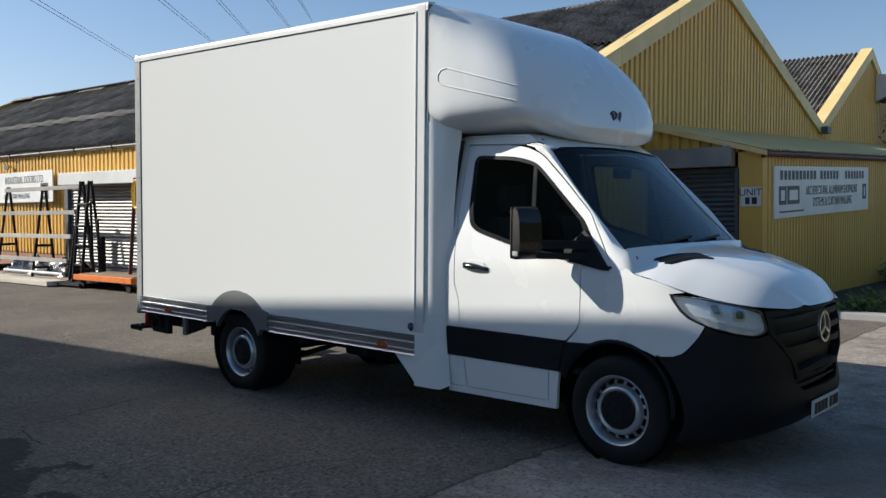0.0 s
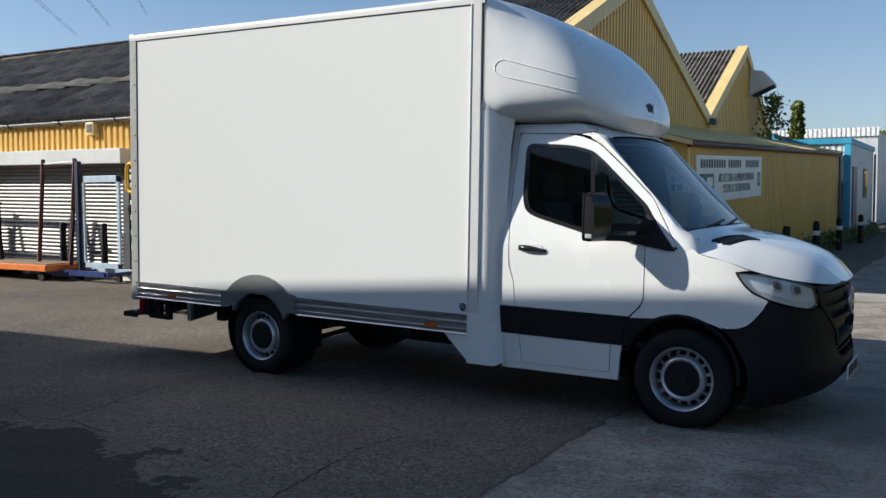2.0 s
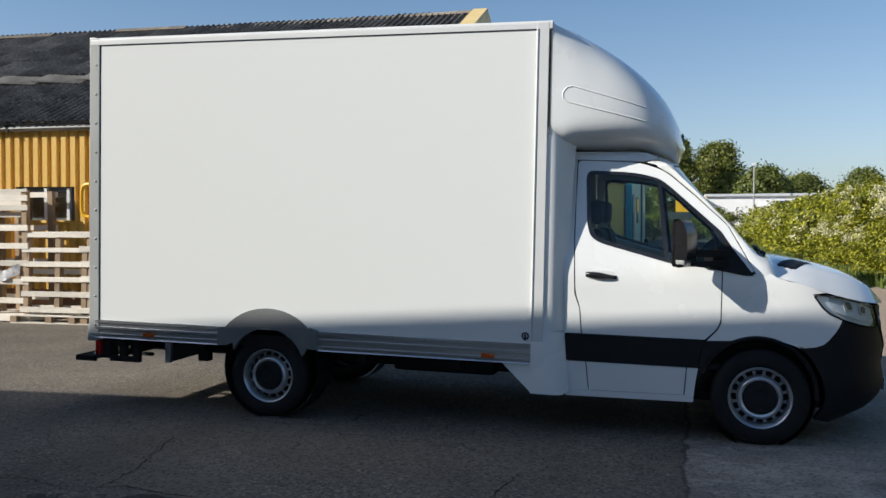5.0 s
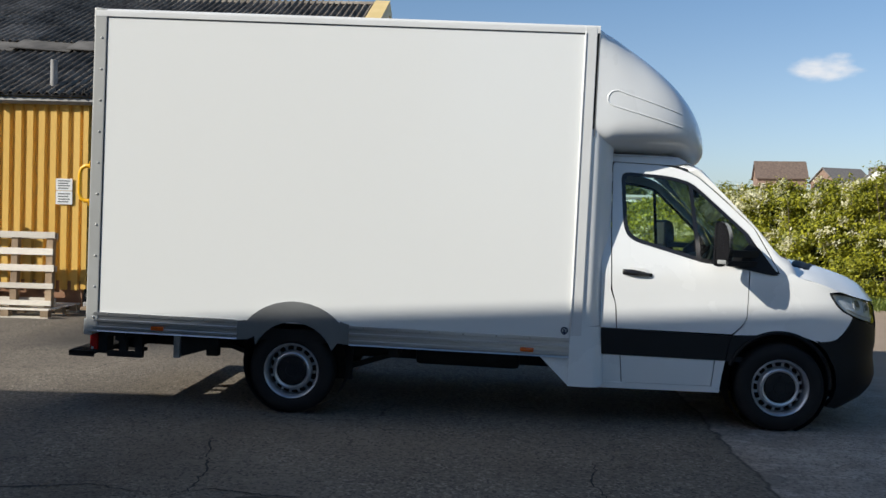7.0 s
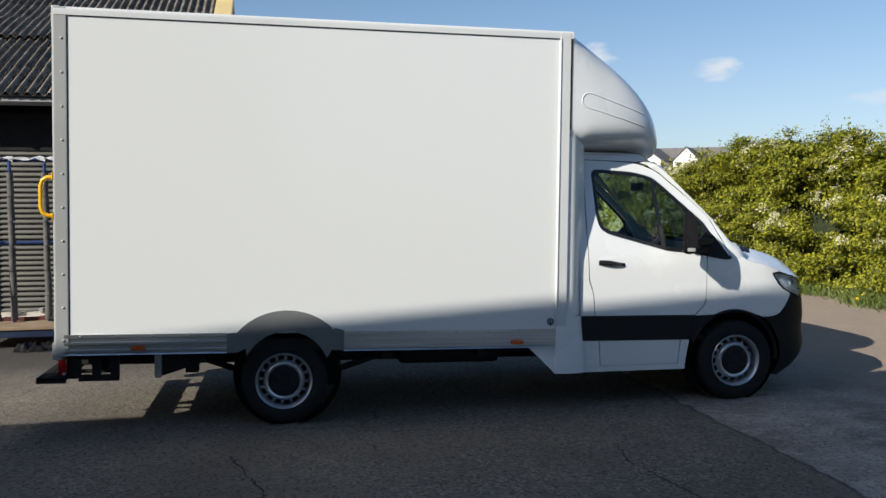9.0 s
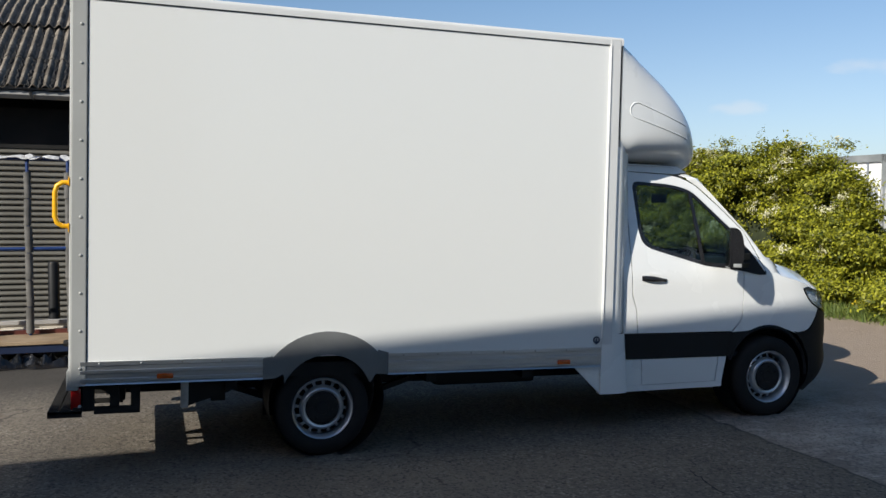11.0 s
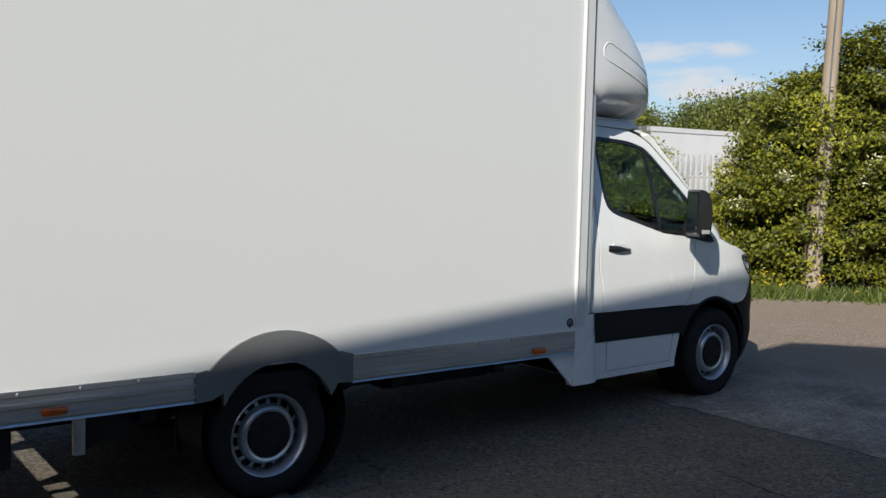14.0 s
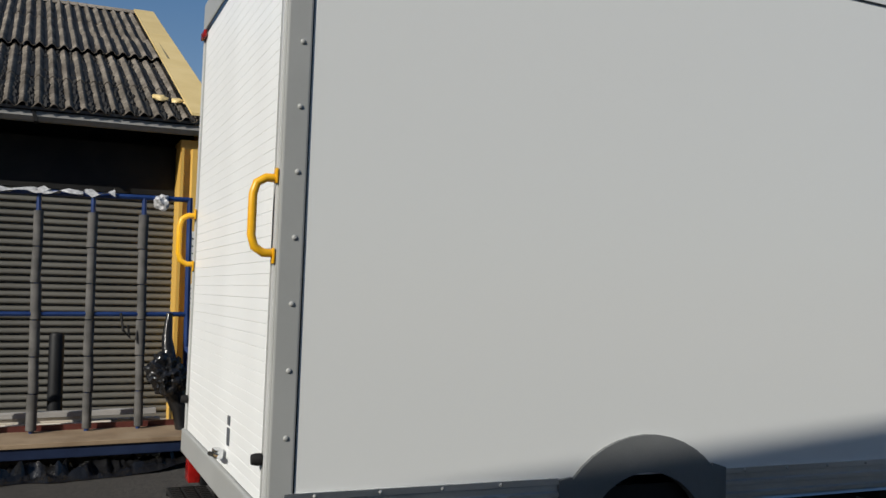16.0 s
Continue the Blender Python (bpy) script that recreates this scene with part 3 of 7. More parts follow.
# ---- ground ----
def build_ground():
    bm = bmesh.new()
    cuts = [-900, -120, -40, -16, -6, 0, 6, 16, 40, 120, 900]
    vs = [[bm.verts.new((x, y, 0)) for x in cuts] for y in cuts]
    for a, b in zip(vs, vs[1:]):
        for i in range(len(cuts) - 1):
            bm.faces.new((a[i], a[i + 1], b[i + 1], b[i]))
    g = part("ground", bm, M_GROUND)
    rs = random.Random(17)
    runs = [[(-0.28, -3.22), (-0.15, -3.10), (-0.19, -2.65), (-0.32, -2.2), (-0.45, -1.76)], [(-0.15, -3.10), (0.0, -3.04), (0.35, -3.13), (0.6, -3.12)],
            [(2.45, -3.7), (2.38, -3.2), (2.28, -2.59), (2.36, -2.1)], [(-0.28, -3.22), (-0.75, -3.05), (-1.3, -3.2), (-1.8, -3.0)], [(2.05, -4.2), (2.4, -3.55)]]
    for run in runs:
        pts = []
        for (x0, y0), (x1, y1) in zip(run, run[1:]):
            n = max(3, int(math.hypot(x1 - x0, y1 - y0) / 0.045))
            pts += [(x0 + (x1 - x0) * k / n + rs.uniform(-0.018, 0.018), y0 + (y1 - y0) * k / n + rs.uniform(-0.018, 0.018)) for k in range(n)]
        bm, last = bmesh.new(), None
        for i, (x, y) in enumerate(pts):
            a, b = pts[max(0, i - 1)], pts[min(len(pts) - 1, i + 1)]
            d = Vector((b[1] - a[1], a[0] - b[0], 0)).normalized() * rs.uniform(0.003, 0.010) * min(1, 0.2 + 6 * i / len(pts), 0.2 + 6 * (len(pts) - 1 - i) / len(pts))
            pair = bm.verts.new(Vector((x, y, 0.003)) + d), bm.verts.new(Vector((x, y, 0.003)) - d)
            if last:
                bm.faces.new((last[0], pair[0], pair[1], last[1]))
            last = pair
        part("crack", bm, M_RUBBER, g, "dark jagged crack in the asphalt")
    tagged(g, "worn grey asphalt yard with tar repairs and concrete apron", "ground", kind="structure")


build_ground()

# ---- the van ----
RAKE = 1.3
VAN = root("box_van", "white box van with overcab pod and black lower trim", "van", pose(0, 0, 0, 0, RAKE, 0))
BX0, BX1, BY, BZ0, BZ1 = -1.764, 2.337, 1.06, 0.595, 3.254


def build_box():
    # insulated side panels
    for s in (-1, 1):
        part("side_panel", box(BX0 + 0.03, BX1 - 0.05, min(s * BY, s * (BY - 0.035)), max(s * BY, s * (BY - 0.035)), 0.752, 3.225), M_GRP, VAN, "smooth white side panel")
        # top rail: folded trim that wraps the roof edge
        prof = rounded([(s * (BY + 0.012), 3.19), (s * (BY + 0.012), BZ1), (s * (BY - 0.07), BZ1 + 0.004), (s * (BY - 0.07), BZ1 - 0.03), (s * (BY - 0.002), 3.215), (s * (BY - 0.002), 3.19)], [0, 0.03, 0, 0, 0, 0])
        part("top_rail", prism(prof, BX0 + 0.005, BX1, "x"), M_TRIM_W, VAN, smooth=True)
        part("rail_lip", box(BX0 + 0.1, BX1 - 0.118, min(s * (BY + 0.004), s * BY), max(s * (BY + 0.004), s * BY), 3.183, 3.189), M_ARCH, VAN, "dark sealant line")
        # front post: broad flat with a raised bead
        part("front_post", box(2.219, BX1 - 0.022, min(s * (BY + 0.014), s * (BY - 0.03)), max(s * (BY + 0.014), s * (BY - 0.03)), 0.78, 3.24, 0.006), M_TRIM_W, VAN)
        part("post_bead", tube([(2.226, s * (BY + 0.013), 0.80), (2.226, s * (BY + 0.013), 3.19)], 0.009, 8), M_TRIM_W, VAN, smooth=True)
        # rear post with dome rivets and a dark seam
        post = part("rear_post", box(BX0, -1.665, min(s * (BY + 0.010), s * (BY - 0.05)), max(s * (BY + 0.010), s * (BY - 0.05)), BZ0, 3.25, 0.008), M_TRIM_G, VAN, "grey coated corner post with rivets")
        part("seam", box(-1.664, -1.6595, min(s * (BY + 0.003), s * BY), max(s * (BY + 0.003), s * BY), 0.76, 3.19), M_GLOSSBLK, VAN, "black seam")
        riv = lathe([(0.0005, -0.007), (0.006, -0.0064), (0.0095, -0.004), (0.0115, 0.0)], 12)
        me = finish("rivet", riv, M_TRIM_G, True)
        for k in range(11):
            part("rivet", me, None, post, m=pose(-1.702, s * (BY + 0.010), 3.015 - 0.2555 * k) @ Matrix.Diagonal((1, -s, 1, 1)))
        # lower rail: ribbed aluminium in two lengths with the arch between
        for a, b in ((-1.70, -0.487), (0.437, 2.222)):
            zz, prof = 0.600, []
            ribs = [(0.018, 0.0), (0.022, 0.014), (0.040, 0.014), (0.046, 0.002), (0.074, 0.002), (0.080, 0.014), (0.098, 0.014), (0.104, 0.002), (0.128, 0.002), (0.134, 0.012), (0.160, 0.012)]
            prof = [(s * (BY - 0.03), zz), (s * (BY + 0.012), zz)] + [(s * (BY + o), zz + h) for h, o in ribs] + [(s * (BY - 0.03), zz + 0.160)]
            rail = part("lower_rail", prism(prof, a, b, "x"), M_ALU, VAN, "ribbed bare aluminium skirt rail")
            for k in range(int((b - a) / 0.27)):
                part("rivet", me, None, rail, m=pose(a + 0.12 + 0.27 * k, s * (BY + 0.012), 0.746) @ Matrix.Diagonal((0.7, -s, 0.7, 1)))
        # wheel arch panel
        out = [(-0.487, 0.600), (-0.40, 0.605), (-0.34, 0.635)]
        for k in range(15):
            a = math.pi * (0.86 - 0.74 * k / 14)
            out.append((-0.02 + 0.345 * math.cos(a), 0.42 + 0.345 * math.sin(a)))
        out += [(0.34, 0.612), (0.437, 0.606), (0.437, 0.768), (0.36, 0.790)]
        for k in range(13):
            a = math.pi * (0.22 + 0.58 * k / 12)
            out.append((-0.02 + 0.49 * math.cos(a), 0.49 + 0.445 * math.sin(a)))
        out += [(-0.42, 0.762), (-0.487, 0.752)]
        part("arch_panel", prism(out, s * (BY + 0.018), s * (BY - 0.03), "y"), M_ARCH, VAN, "dark grey plastic wheel arch panel")
        # marker lamps
        for x in (-1.155, 1.885):
            lamp = part("marker_lamp", box(x - 0.055, x + 0.055, min(s * (BY + 0.010), s * (BY + 0.028)), max(s * (BY + 0.010), s * (BY + 0.028)), 0.632, 0.668, 0.010), M_AMBER, VAN, "amber side marker lamp", True)
        # round maker's badge
        ring = lathe([(0.030, -0.003), (0.030, 0.0), (0.018, 0.0), (0.018, -0.003)], 20)
        block(ring, -0.008, 0.008, -0.003, 0.0, -0.035, 0.012)
        part("badge", ring, M_BADGE, VAN, "dark blue round maker badge", m=pose(2.177, s * (BY + 0.002), 0.818) if s < 0 else pose(2.177, BY + 0.004, 0.818))
    part("roof", box(BX0 + 0.02, BX1 - 0.02, -BY + 0.05, BY - 0.05, 3.222, 3.246), M_GRP, VAN, "white roof panel")
    part("bulkhead", box(BX1 - 0.06, BX1 - 0.02, -BY + 0.036, BY - 0.036, 0.62, 3.22), M_GRP, VAN)
    part("load_floor", box(BX0 + 0.02, BX1 - 0.06, -BY + 0.036, BY - 0.036, 0.605, 0.70), M_CHASSIS, VAN)
    # rear frame, roller shutter, sill
    for s in (-1, 1):
        part("rear_jamb", box(BX0 - 0.005, BX0 + 0.04, min(s * (BY - 0.10), s * (BY + 0.004)), max(s * (BY - 0.10), s * (BY + 0.004)), 0.62, 3.2, 0.006), M_TRIM_G, VAN)
        part("track_lip", box(BX0 - 0.012, BX0 - 0.005, min(s * (BY - 0.03), s * (BY - 0.018)), max(s * (BY - 0.03), s * (BY - 0.018)), 0.62, 3.15), M_TRIM_W, VAN)
    part("rear_header", box(BX0 - 0.014, BX0 + 0.05, -BY, BY, 3.09, 3.262, 0.012), M_TRIM_G, VAN, "grey header over the rear opening")
    part("header_seal", box(BX0 - 0.008, BX0 + 0.012, -0.97, 0.97, 3.058, 3.090), M_GLOSSBLK, VAN, "black seal under the header")
    for y in (-0.02, 0.98):
        part("header_lamp", box(BX0 - 0.03, BX0 - 0.012, y - 0.06, y + 0.06, 3.15 if y < 0 else 3.03, 3.19 if y < 0 else 3.075, 0.006), M_RED, VAN, "small red upper lamp", True)
    sh = part("roller_shutter", box(BX0 + 0.012, BX0 + 0.03, -0.97, 0.97, 0.70, 3.09), M_TRIM_W, VAN, "white slatted roller shutter, closed")
    slat = finish("slat", box(-0.010, 0.010, -0.962, 0.962, 0.0, 0.0490, 0.0025), M_SLATW)
    for k in range(48):
        part("slat", slat, None, sh, m=pose(BX0 + 0.004, 0, 0.705 + 0.0496 * k))
    sill = part("rear_sill", box(BX0 - 0.025, BX0 + 0.05, -BY, BY, 0.565, 0.700, 0.010), M_TRIM_G, VAN)
    la = box(BX0 - 0.06, BX0 - 0.02, -0.27, -0.19, 0.755, 0.795, 0.006)
    tube([(BX0 - 0.05, -0.33, 0.775), (BX0 - 0.075, -0.23, 0.775), (BX0 - 0.05, -0.14, 0.76)], 0.011, 8, la)
    part("shutter_latch", la, M_CHROME, VAN, "chrome shutter latch", True)
    lk = box(BX0 - 0.012, BX0 - 0.006, -0.325, -0.275, 0.82, 0.90, 0.003)
    block(lk, BX0 - 0.012, BX0 - 0.006, -0.325, -0.275, 0.912, 0.955, 0.003)
    part("lock_plate", lk, M_GREYSTEEL, VAN, "dark grey lock plate")
    for y in (-0.985, 0.975):
        b = lathe([(0.0005, -0.04), (0.02, -0.038), (0.024, -0.02), (0.024, 0.0)], 14)
        part("buffer", b, M_RUBBER, VAN, "round rubber buffer", True, pose(BX0 - 0.01, y, 0.88, 0, 0, -90))
    for y in (-1.042, 1.02):
        x0 = BX0 - 0.012
        h = tube([(x0, y, 1.674), (x0 - 0.04, y, 1.674), (x0 - 0.075, y, 1.696), (x0 - 0.088, y, 1.739), (x0 - 0.088, y, 1.899), (x0 - 0.075, y, 1.942), (x0 - 0.04, y, 1.964), (x0, y, 1.964)], 0.017, 12)
        block(h, x0 - 0.006, x0 + 0.002, y - 0.02, y + 0.02, 1.634, 1.694, 0.003)
        block(h, x0 - 0.006, x0 + 0.002, y - 0.02, y + 0.02, 1.944, 2.004, 0.003)
        part("grab_handle", h, M_YELGRAB, VAN, "bright yellow grab handle", True)
    # tail lamps, step, under-run bar
    for s in (-1, 1):
        part("tail_lamp", box(-1.768, -1.70, min(s * 0.98, s * 0.85), max(s * 0.98, s * 0.85), 0.415, 0.565, 0.012), M_RED, VAN, "red tail lamp unit", True)
        part("lamp_housing", box(-1.70, -1.62, min(s * 0.97, s * 0.84), max(s * 0.97, s * 0.84), 0.40, 0.59, 0.01), M_BLACK, VAN)
        # open rectangular bracket in flat bar
        fr = box(-1.62, -1.318, min(s * 0.975, s * 0.925), max(s * 0.975, s * 0.925), 0.380, 0.428, 0.004)
        block(fr, -1.62, -1.318, min(s * 0.975, s * 0.925), max(s * 0.975, s * 0.925), 0.552, 0.598, 0.004)
        for x in (-1.517, -1.380):
            block(fr, x, x + 0.062, min(s * 0.975, s * 0.925), max(s * 0.975, s * 0.925), 0.428, 0.552)
        part("lamp_bracket", fr, M_CHASSIS, VAN)
        part("mud_bracket", prism([(-1.045, 0.60), (-0.70, 0.60), (-0.70, 0.500), (-0.985, 0.410), (-1.035, 0.402)], s * 0.945, s * 0.94), M_CHASSIS, VAN, "dark steel gusset bracket")
        part("bracket_flange", box(-1.047, -0.995, min(s * 0.985, s * 0.946), max(s * 0.985, s * 0.946), 0.400, 0.60, 0.003), M_GALV, VAN)
        part("spring_hanger", box(-0.83, -0.725, min(s * 0.80, s * 0.72), max(s * 0.80, s * 0.72), 0.40, 0.60, 0.008), M_CHASSIS, VAN)
    st = bmesh.new()
    for k in range(3):
        block(st, -1.905 + 0.074 * k, -1.838 + 0.074 * k, -1.065, 0.70, 0.405, 0.428, 0.004)
    for y in (-1.06, 0.695):
        block(st, -1.905, -1.69, y - 0.005, y + 0.005, 0.385, 0.432)
    for y in (-0.57, 0.38):
        block(st, -1.90, -1.44, y - 0.02, y + 0.02, 0.375, 0.405)
    for k in range(3):
        for j in range(40):
            block(st, -1.898 + 0.074 * k, -1.846 + 0.074 * k, -1.05 + 0.044 * j, -1.036 + 0.044 * j, 0.428, 0.437)
    part("rear_step", st, M_CHASSIS, VAN, "black slatted steel rear step")
    part("under_run_bar", box(-1.50, -1.42, -0.84, 0.84, 0.44, 0.54, 0.01), M_CHASSIS, VAN)


def build_chassis():
    for s in (-1, 1):
        part("chassis_rail", box(-1.70, 3.3, s * 0.42 - 0.04, s * 0.42 + 0.04, 0.42, 0.58), M_CHASSIS, VAN)
        part("leaf_spring", prism([(-0.75, 0.46), (-0.3, 0.30), (0.3, 0.29), (0.75, 0.44), (0.75, 0.48), (0.3, 0.34), (-0.3, 0.35), (-0.75, 0.50)], s * 0.55, s * 0.49), M_CHASSIS, VAN)
        part("inner_arch", lathe([(0.40, -0.12), (0.405, 0.12)], 32), M_BLACK, VAN, m=pose(3.915, s * 0.84, 0.46))
        part("inner_arch", lathe([(0.43, -0.16), (0.432, 0.16)], 32), M_BLACK, VAN, m=pose(-0.01, s * 0.87, 0.42))
        part("inner_arch_wall", box(-0.44, 0.42, s * 0.68 - 0.01, s * 0.68 + 0.01, 0.25, 0.86), M_BLACK, VAN)
    for x in (-1.5, -0.7, 0.8, 1.6, 2.2):
        part("cross_member", box(x - 0.04, x + 0.04, -1.0, 1.0, 0.52, 0.60), M_CHASSIS, VAN)
    part("rear_axle", tube([(0, -0.8, 0.355), (0, 0.8, 0.355)], 0.05, 12), M_CHASSIS, VAN, smooth=True)
    part("fuel_tank", box(0.95, 1.85, -0.62, -0.25, 0.40, 0.58, 0.05), M_BLACK, VAN, smooth=True)
    part("exhaust", tube([(2.6, 0.25, 0.36), (1.0, 0.25, 0.36), (0.5, 0.2, 0.42), (-0.6, 0.2, 0.44), (-1.2, 0.25, 0.40)], 0.045, 10), M_GALV, VAN, smooth=True)
    part("front_axle", tube([(3.915, -0.8, 0.44), (3.915, 0.8, 0.44)], 0.06, 12), M_CHASSIS, VAN, smooth=True)
    # two added boxes, not known van parts, block light under the floor
    part("battery_box", box(0.55, 2.05, 0.40, 0.95, 0.34, 0.56, 0.03), M_BLACK, VAN, smooth=True)
    part("spare_carrier", box(-1.40, -0.62, 0.05, 0.90, 0.34, 0.52, 0.04), M_BLACK, VAN, smooth=True)
    part("sump_tray", box(2.55, 4.55, -0.72, 0.72, 0.34, 0.42, 0.03), M_BLACK, VAN)


def build_wheel():
    """Steel wheel: outer face towards -y, hub centre at the origin."""
    w = new("wheel")
    tyre = lathe([(0.218, -0.080), (0.228, -0.100), (0.236, -0.107), (0.262, -0.118), (0.305, -0.116), (0.334, -0.104), (0.350, -0.084), (0.355, -0.03), (0.355, 0.03), (0.350, 0.086), (0.334, 0.104), (0.29, 0.118), (0.228, 0.105)], 64)
    part("tyre", tyre, M_RUBBER, w, "worn black road tyre", True)
    # rolled lip, deep barrel, then a dished disc with vent slots and a raised crown
    rim = lathe([(0.226, -0.094), (0.2295, -0.104), (0.225, -0.109), (0.217, -0.104), (0.212, -0.092), (0.206, -0.084), (0.204, -0.030), (0.204, 0.10)], 64)
    n, rings = 96, ((0.204, -0.018), (0.196, -0.034), (0.168, -0.050), (0.160, -0.072), (0.153, -0.088), (0.142, -0.094), (0.128, -0.090), (0.122, -0.076))
    grid = [[rim.verts.new((r * math.cos(2 * math.pi * k / n), h, r * math.sin(2 * math.pi * k / n))) for k in range(n)] for r, h in rings]
    for j in range(len(rings) - 1):
        for k in range(n):
            if (j == 1 and k % 6 in (1, 2, 3, 4)) or (j == 0 and k % 6 in (2, 3)):
                continue
            rim.faces.new((grid[j][k], grid[j][(k + 1) % n], grid[j + 1][(k + 1) % n], grid[j + 1][k]))
    part("rim", rim, M_STEELW, w, "silver steel rim with vent slots", True)
    cap = lathe([(0.123, -0.070), (0.123, -0.086), (0.116, -0.094), (0.085, -0.098), (0.05, -0.095), (0.046, -0.101), (0.0005, -0.103)], 40)
    for k in range(6):
        a = math.pi * k / 3
        lathe([(0.0005, -0.108), (0.009, -0.107), (0.012, -0.090)], 8, nut := bmesh.new())
        bmesh.ops.translate(nut, vec=(0.085 * math.cos(a), 0, 0.085 * math.sin(a)), verts=nut.verts)
        me = bpy.data.meshes.new("nut")
        nut.to_mesh(me)
        nut.free()
        cap.from_mesh(me)
        bpy.data.meshes.remove(me)
    part("hub_cap", cap, M_BLACK, w, "black plastic hub cover", True)
    part("brake_disc", lathe([(0.203, 0.01), (0.0005, 0.008)], 32), M_CHASSIS, w)
    return w


def build_wheels():
    w = build_wheel()
    w.parent = VAN
    w.matrix_basis = pose(-0.039, -0.905, 0.354, 0, 4, 0)
    for x, y, z, rz, spin in ((3.925, -0.885, 0.441, 0, 31), (-0.039, 0.905, 0.354, 180, 17), (3.925, 0.885, 0.441, 180, 9)):
        copy_thing(w, pose(x, y, z, 0, spin, rz))


# cab surface: u runs along the side, round the nose to the middle; v is height
XS, ARC, SUPER = 4.10, 1.35, 2.7
NOSE_Z = (0.25, 0.30, 0.37, 0.46, 0.55, 0.70, 0.81, 0.99, 1.12, 1.20, 1.30)
NOSE_X = (4.55, 4.66, 4.80, 4.875, 4.895, 4.865, 4.88, 4.86, 4.83, 4.77, 4.70)


def half_width(z):
    if z > 1.3:
        return 0.985 - 0.205 * ((z - 1.3) / 0.95) ** 1.25
    return 0.985 - 0.03 * max(0.0, (0.6 - z) / 0.3)


def cab_skin(off=0.0):
    def f(u, v):
        w = half_width(v) + off
        if u <= XS:
            return Vector((u, -w, v))
        p = min(1.0, (u - XS) / ARC) * math.pi / 2
        xn = lerp_table(NOSE_Z, NOSE_X, v) + off
        return Vector((XS + (xn - XS) * max(0.0, math.sin(p)) ** (2 / SUPER), -w * max(0.0, math.cos(p)) ** (2 / SUPER), v))
    return f


def build_cab():
    f = cab_skin()
    g = 0.004
    win = rounded([(2.592, 2.125), (2.99, 2.105), (3.16, 2.06), (3.245, 1.995), (3.62, 1.665), (3.825, 1.36), (3.26, 1.413), (2.66, 1.572), (2.618, 1.70)], [0.07, 0.1, 0.05, 0.03, 0.02, 0.03, 0.02, 0.12, 0.05])
    door = rounded([(2.529, 2.20), (3.02, 2.185), (3.20, 2.115), (3.42, 1.93), (3.66, 1.71), (3.86, 1.37), (3.629, 1.372), (3.629, 0.99), (3.60, 0.928), (3.52, 0.852), (2.607, 0.852), (2.59, 1.05), (2.55, 1.165), (2.529, 1.65)], [0.03, 0.12, 0.06, 0.02, 0.02, 0.02, 0, 0.03, 0.04, 0, 0, 0.05, 0.05, 0.2])
    mirrored(lambda: skin(door, f, 0.06, 0.03, win), "door", M_PAINT, VAN, "white cab door", True)
    gasket = rounded([(2.594, 2.123), (2.99, 2.103), (3.16, 2.058), (3.243, 1.993), (3.618, 1.663), (3.822, 1.362), (3.26, 1.415), (2.662, 1.574), (2.62, 1.70)], [0.07, 0.1, 0.05, 0.03, 0.02, 0.03, 0.02, 0.12, 0.05])
    inset = rounded([(2.625, 2.098), (2.985, 2.078), (3.15, 2.035), (3.232, 1.972), (3.585, 1.655), (3.71, 1.42), (3.26, 1.447), (2.69, 1.597), (2.65, 1.71)], [0.06, 0.1, 0.05, 0.03, 0.02, 0.03, 0.02, 0.10, 0.05])
    mirrored(lambda: skin(gasket, cab_skin(-0.004), 0.08, 0.012, inset), "window_seal", M_GLOSSBLK, VAN, "black window surround", True)
    mirrored(lambda: skin(inset, cab_skin(-0.012), 0.10, 0.0), "side_window", M_CABGLASS, VAN, "tinted cab side glass", True)
    bar = [(3.142, 2.03), (3.172, 2.02), (3.246, 1.45), (3.212, 1.455)]
    mirrored(lambda: skin(bar, cab_skin(-0.002), 0.1, 0.01), "window_divider", M_GLOSSBLK, VAN)
    # body side behind and around the door
    rear = rounded([(2.46, 2.27), (3.06, 2.262), (3.14, 2.215), (3.03, 2.196), (2.52, 2.208), (2.521, 1.65), (2.54, 1.16), (2.58, 1.05), (2.598, 0.852), (2.47, 0.852), (2.46, 1.2), (2.455, 1.7)], 0.0)
    mirrored(lambda: skin(rear, f, 0.06, 0.03), "cab_pillar", M_PAINT, VAN, smooth=True)
    # front wing
    wing = [(3.637, 1.372), (3.84, 1.352), (3.90, 1.360), (3.955, 1.362), (3.985, 1.356), (4.02, 1.332), (4.13, 1.302), (4.24, 1.268), (4.35, 1.235), (4.235, 1.222), (4.245, 1.19), (4.285, 1.12), (4.34, 1.075), (4.45, 1.033), (4.40, 0.965), (4.34, 0.90), (4.29, 0.858), (4.24, 0.838), (4.17, 0.828), (4.14, 0.84)]
    for k in range(10):
        a = math.pi * (0.30 + 0.35 * k / 9)
        wing.append((3.905 + 0.425 * math.cos(a), 0.475 + 0.425 * math.sin(a)))
    wing += [(3.535, 0.845), (3.61, 0.925), (3.637, 0.985)]
    mirrored(lambda: skin(wing, f, 0.05, 0.03), "front_wing", M_PAINT, VAN, "white front wing", True)
    trim = [(3.535, 0.842), (3.70, 0.850)]
    for k in range(8):
        a = math.pi * (0.66 + 0.22 * k / 7)
        trim.append((3.905 + 0.425 * math.cos(a), 0.475 + 0.425 * math.sin(a)))
    trim += [(3.486, 0.637), (3.494, 0.71), (3.505, 0.79)]
    mirrored(lambda: skin(trim, cab_skin(0.006), 0.05, 0.03), "arch_trim", M_BLACK, VAN, smooth=True)
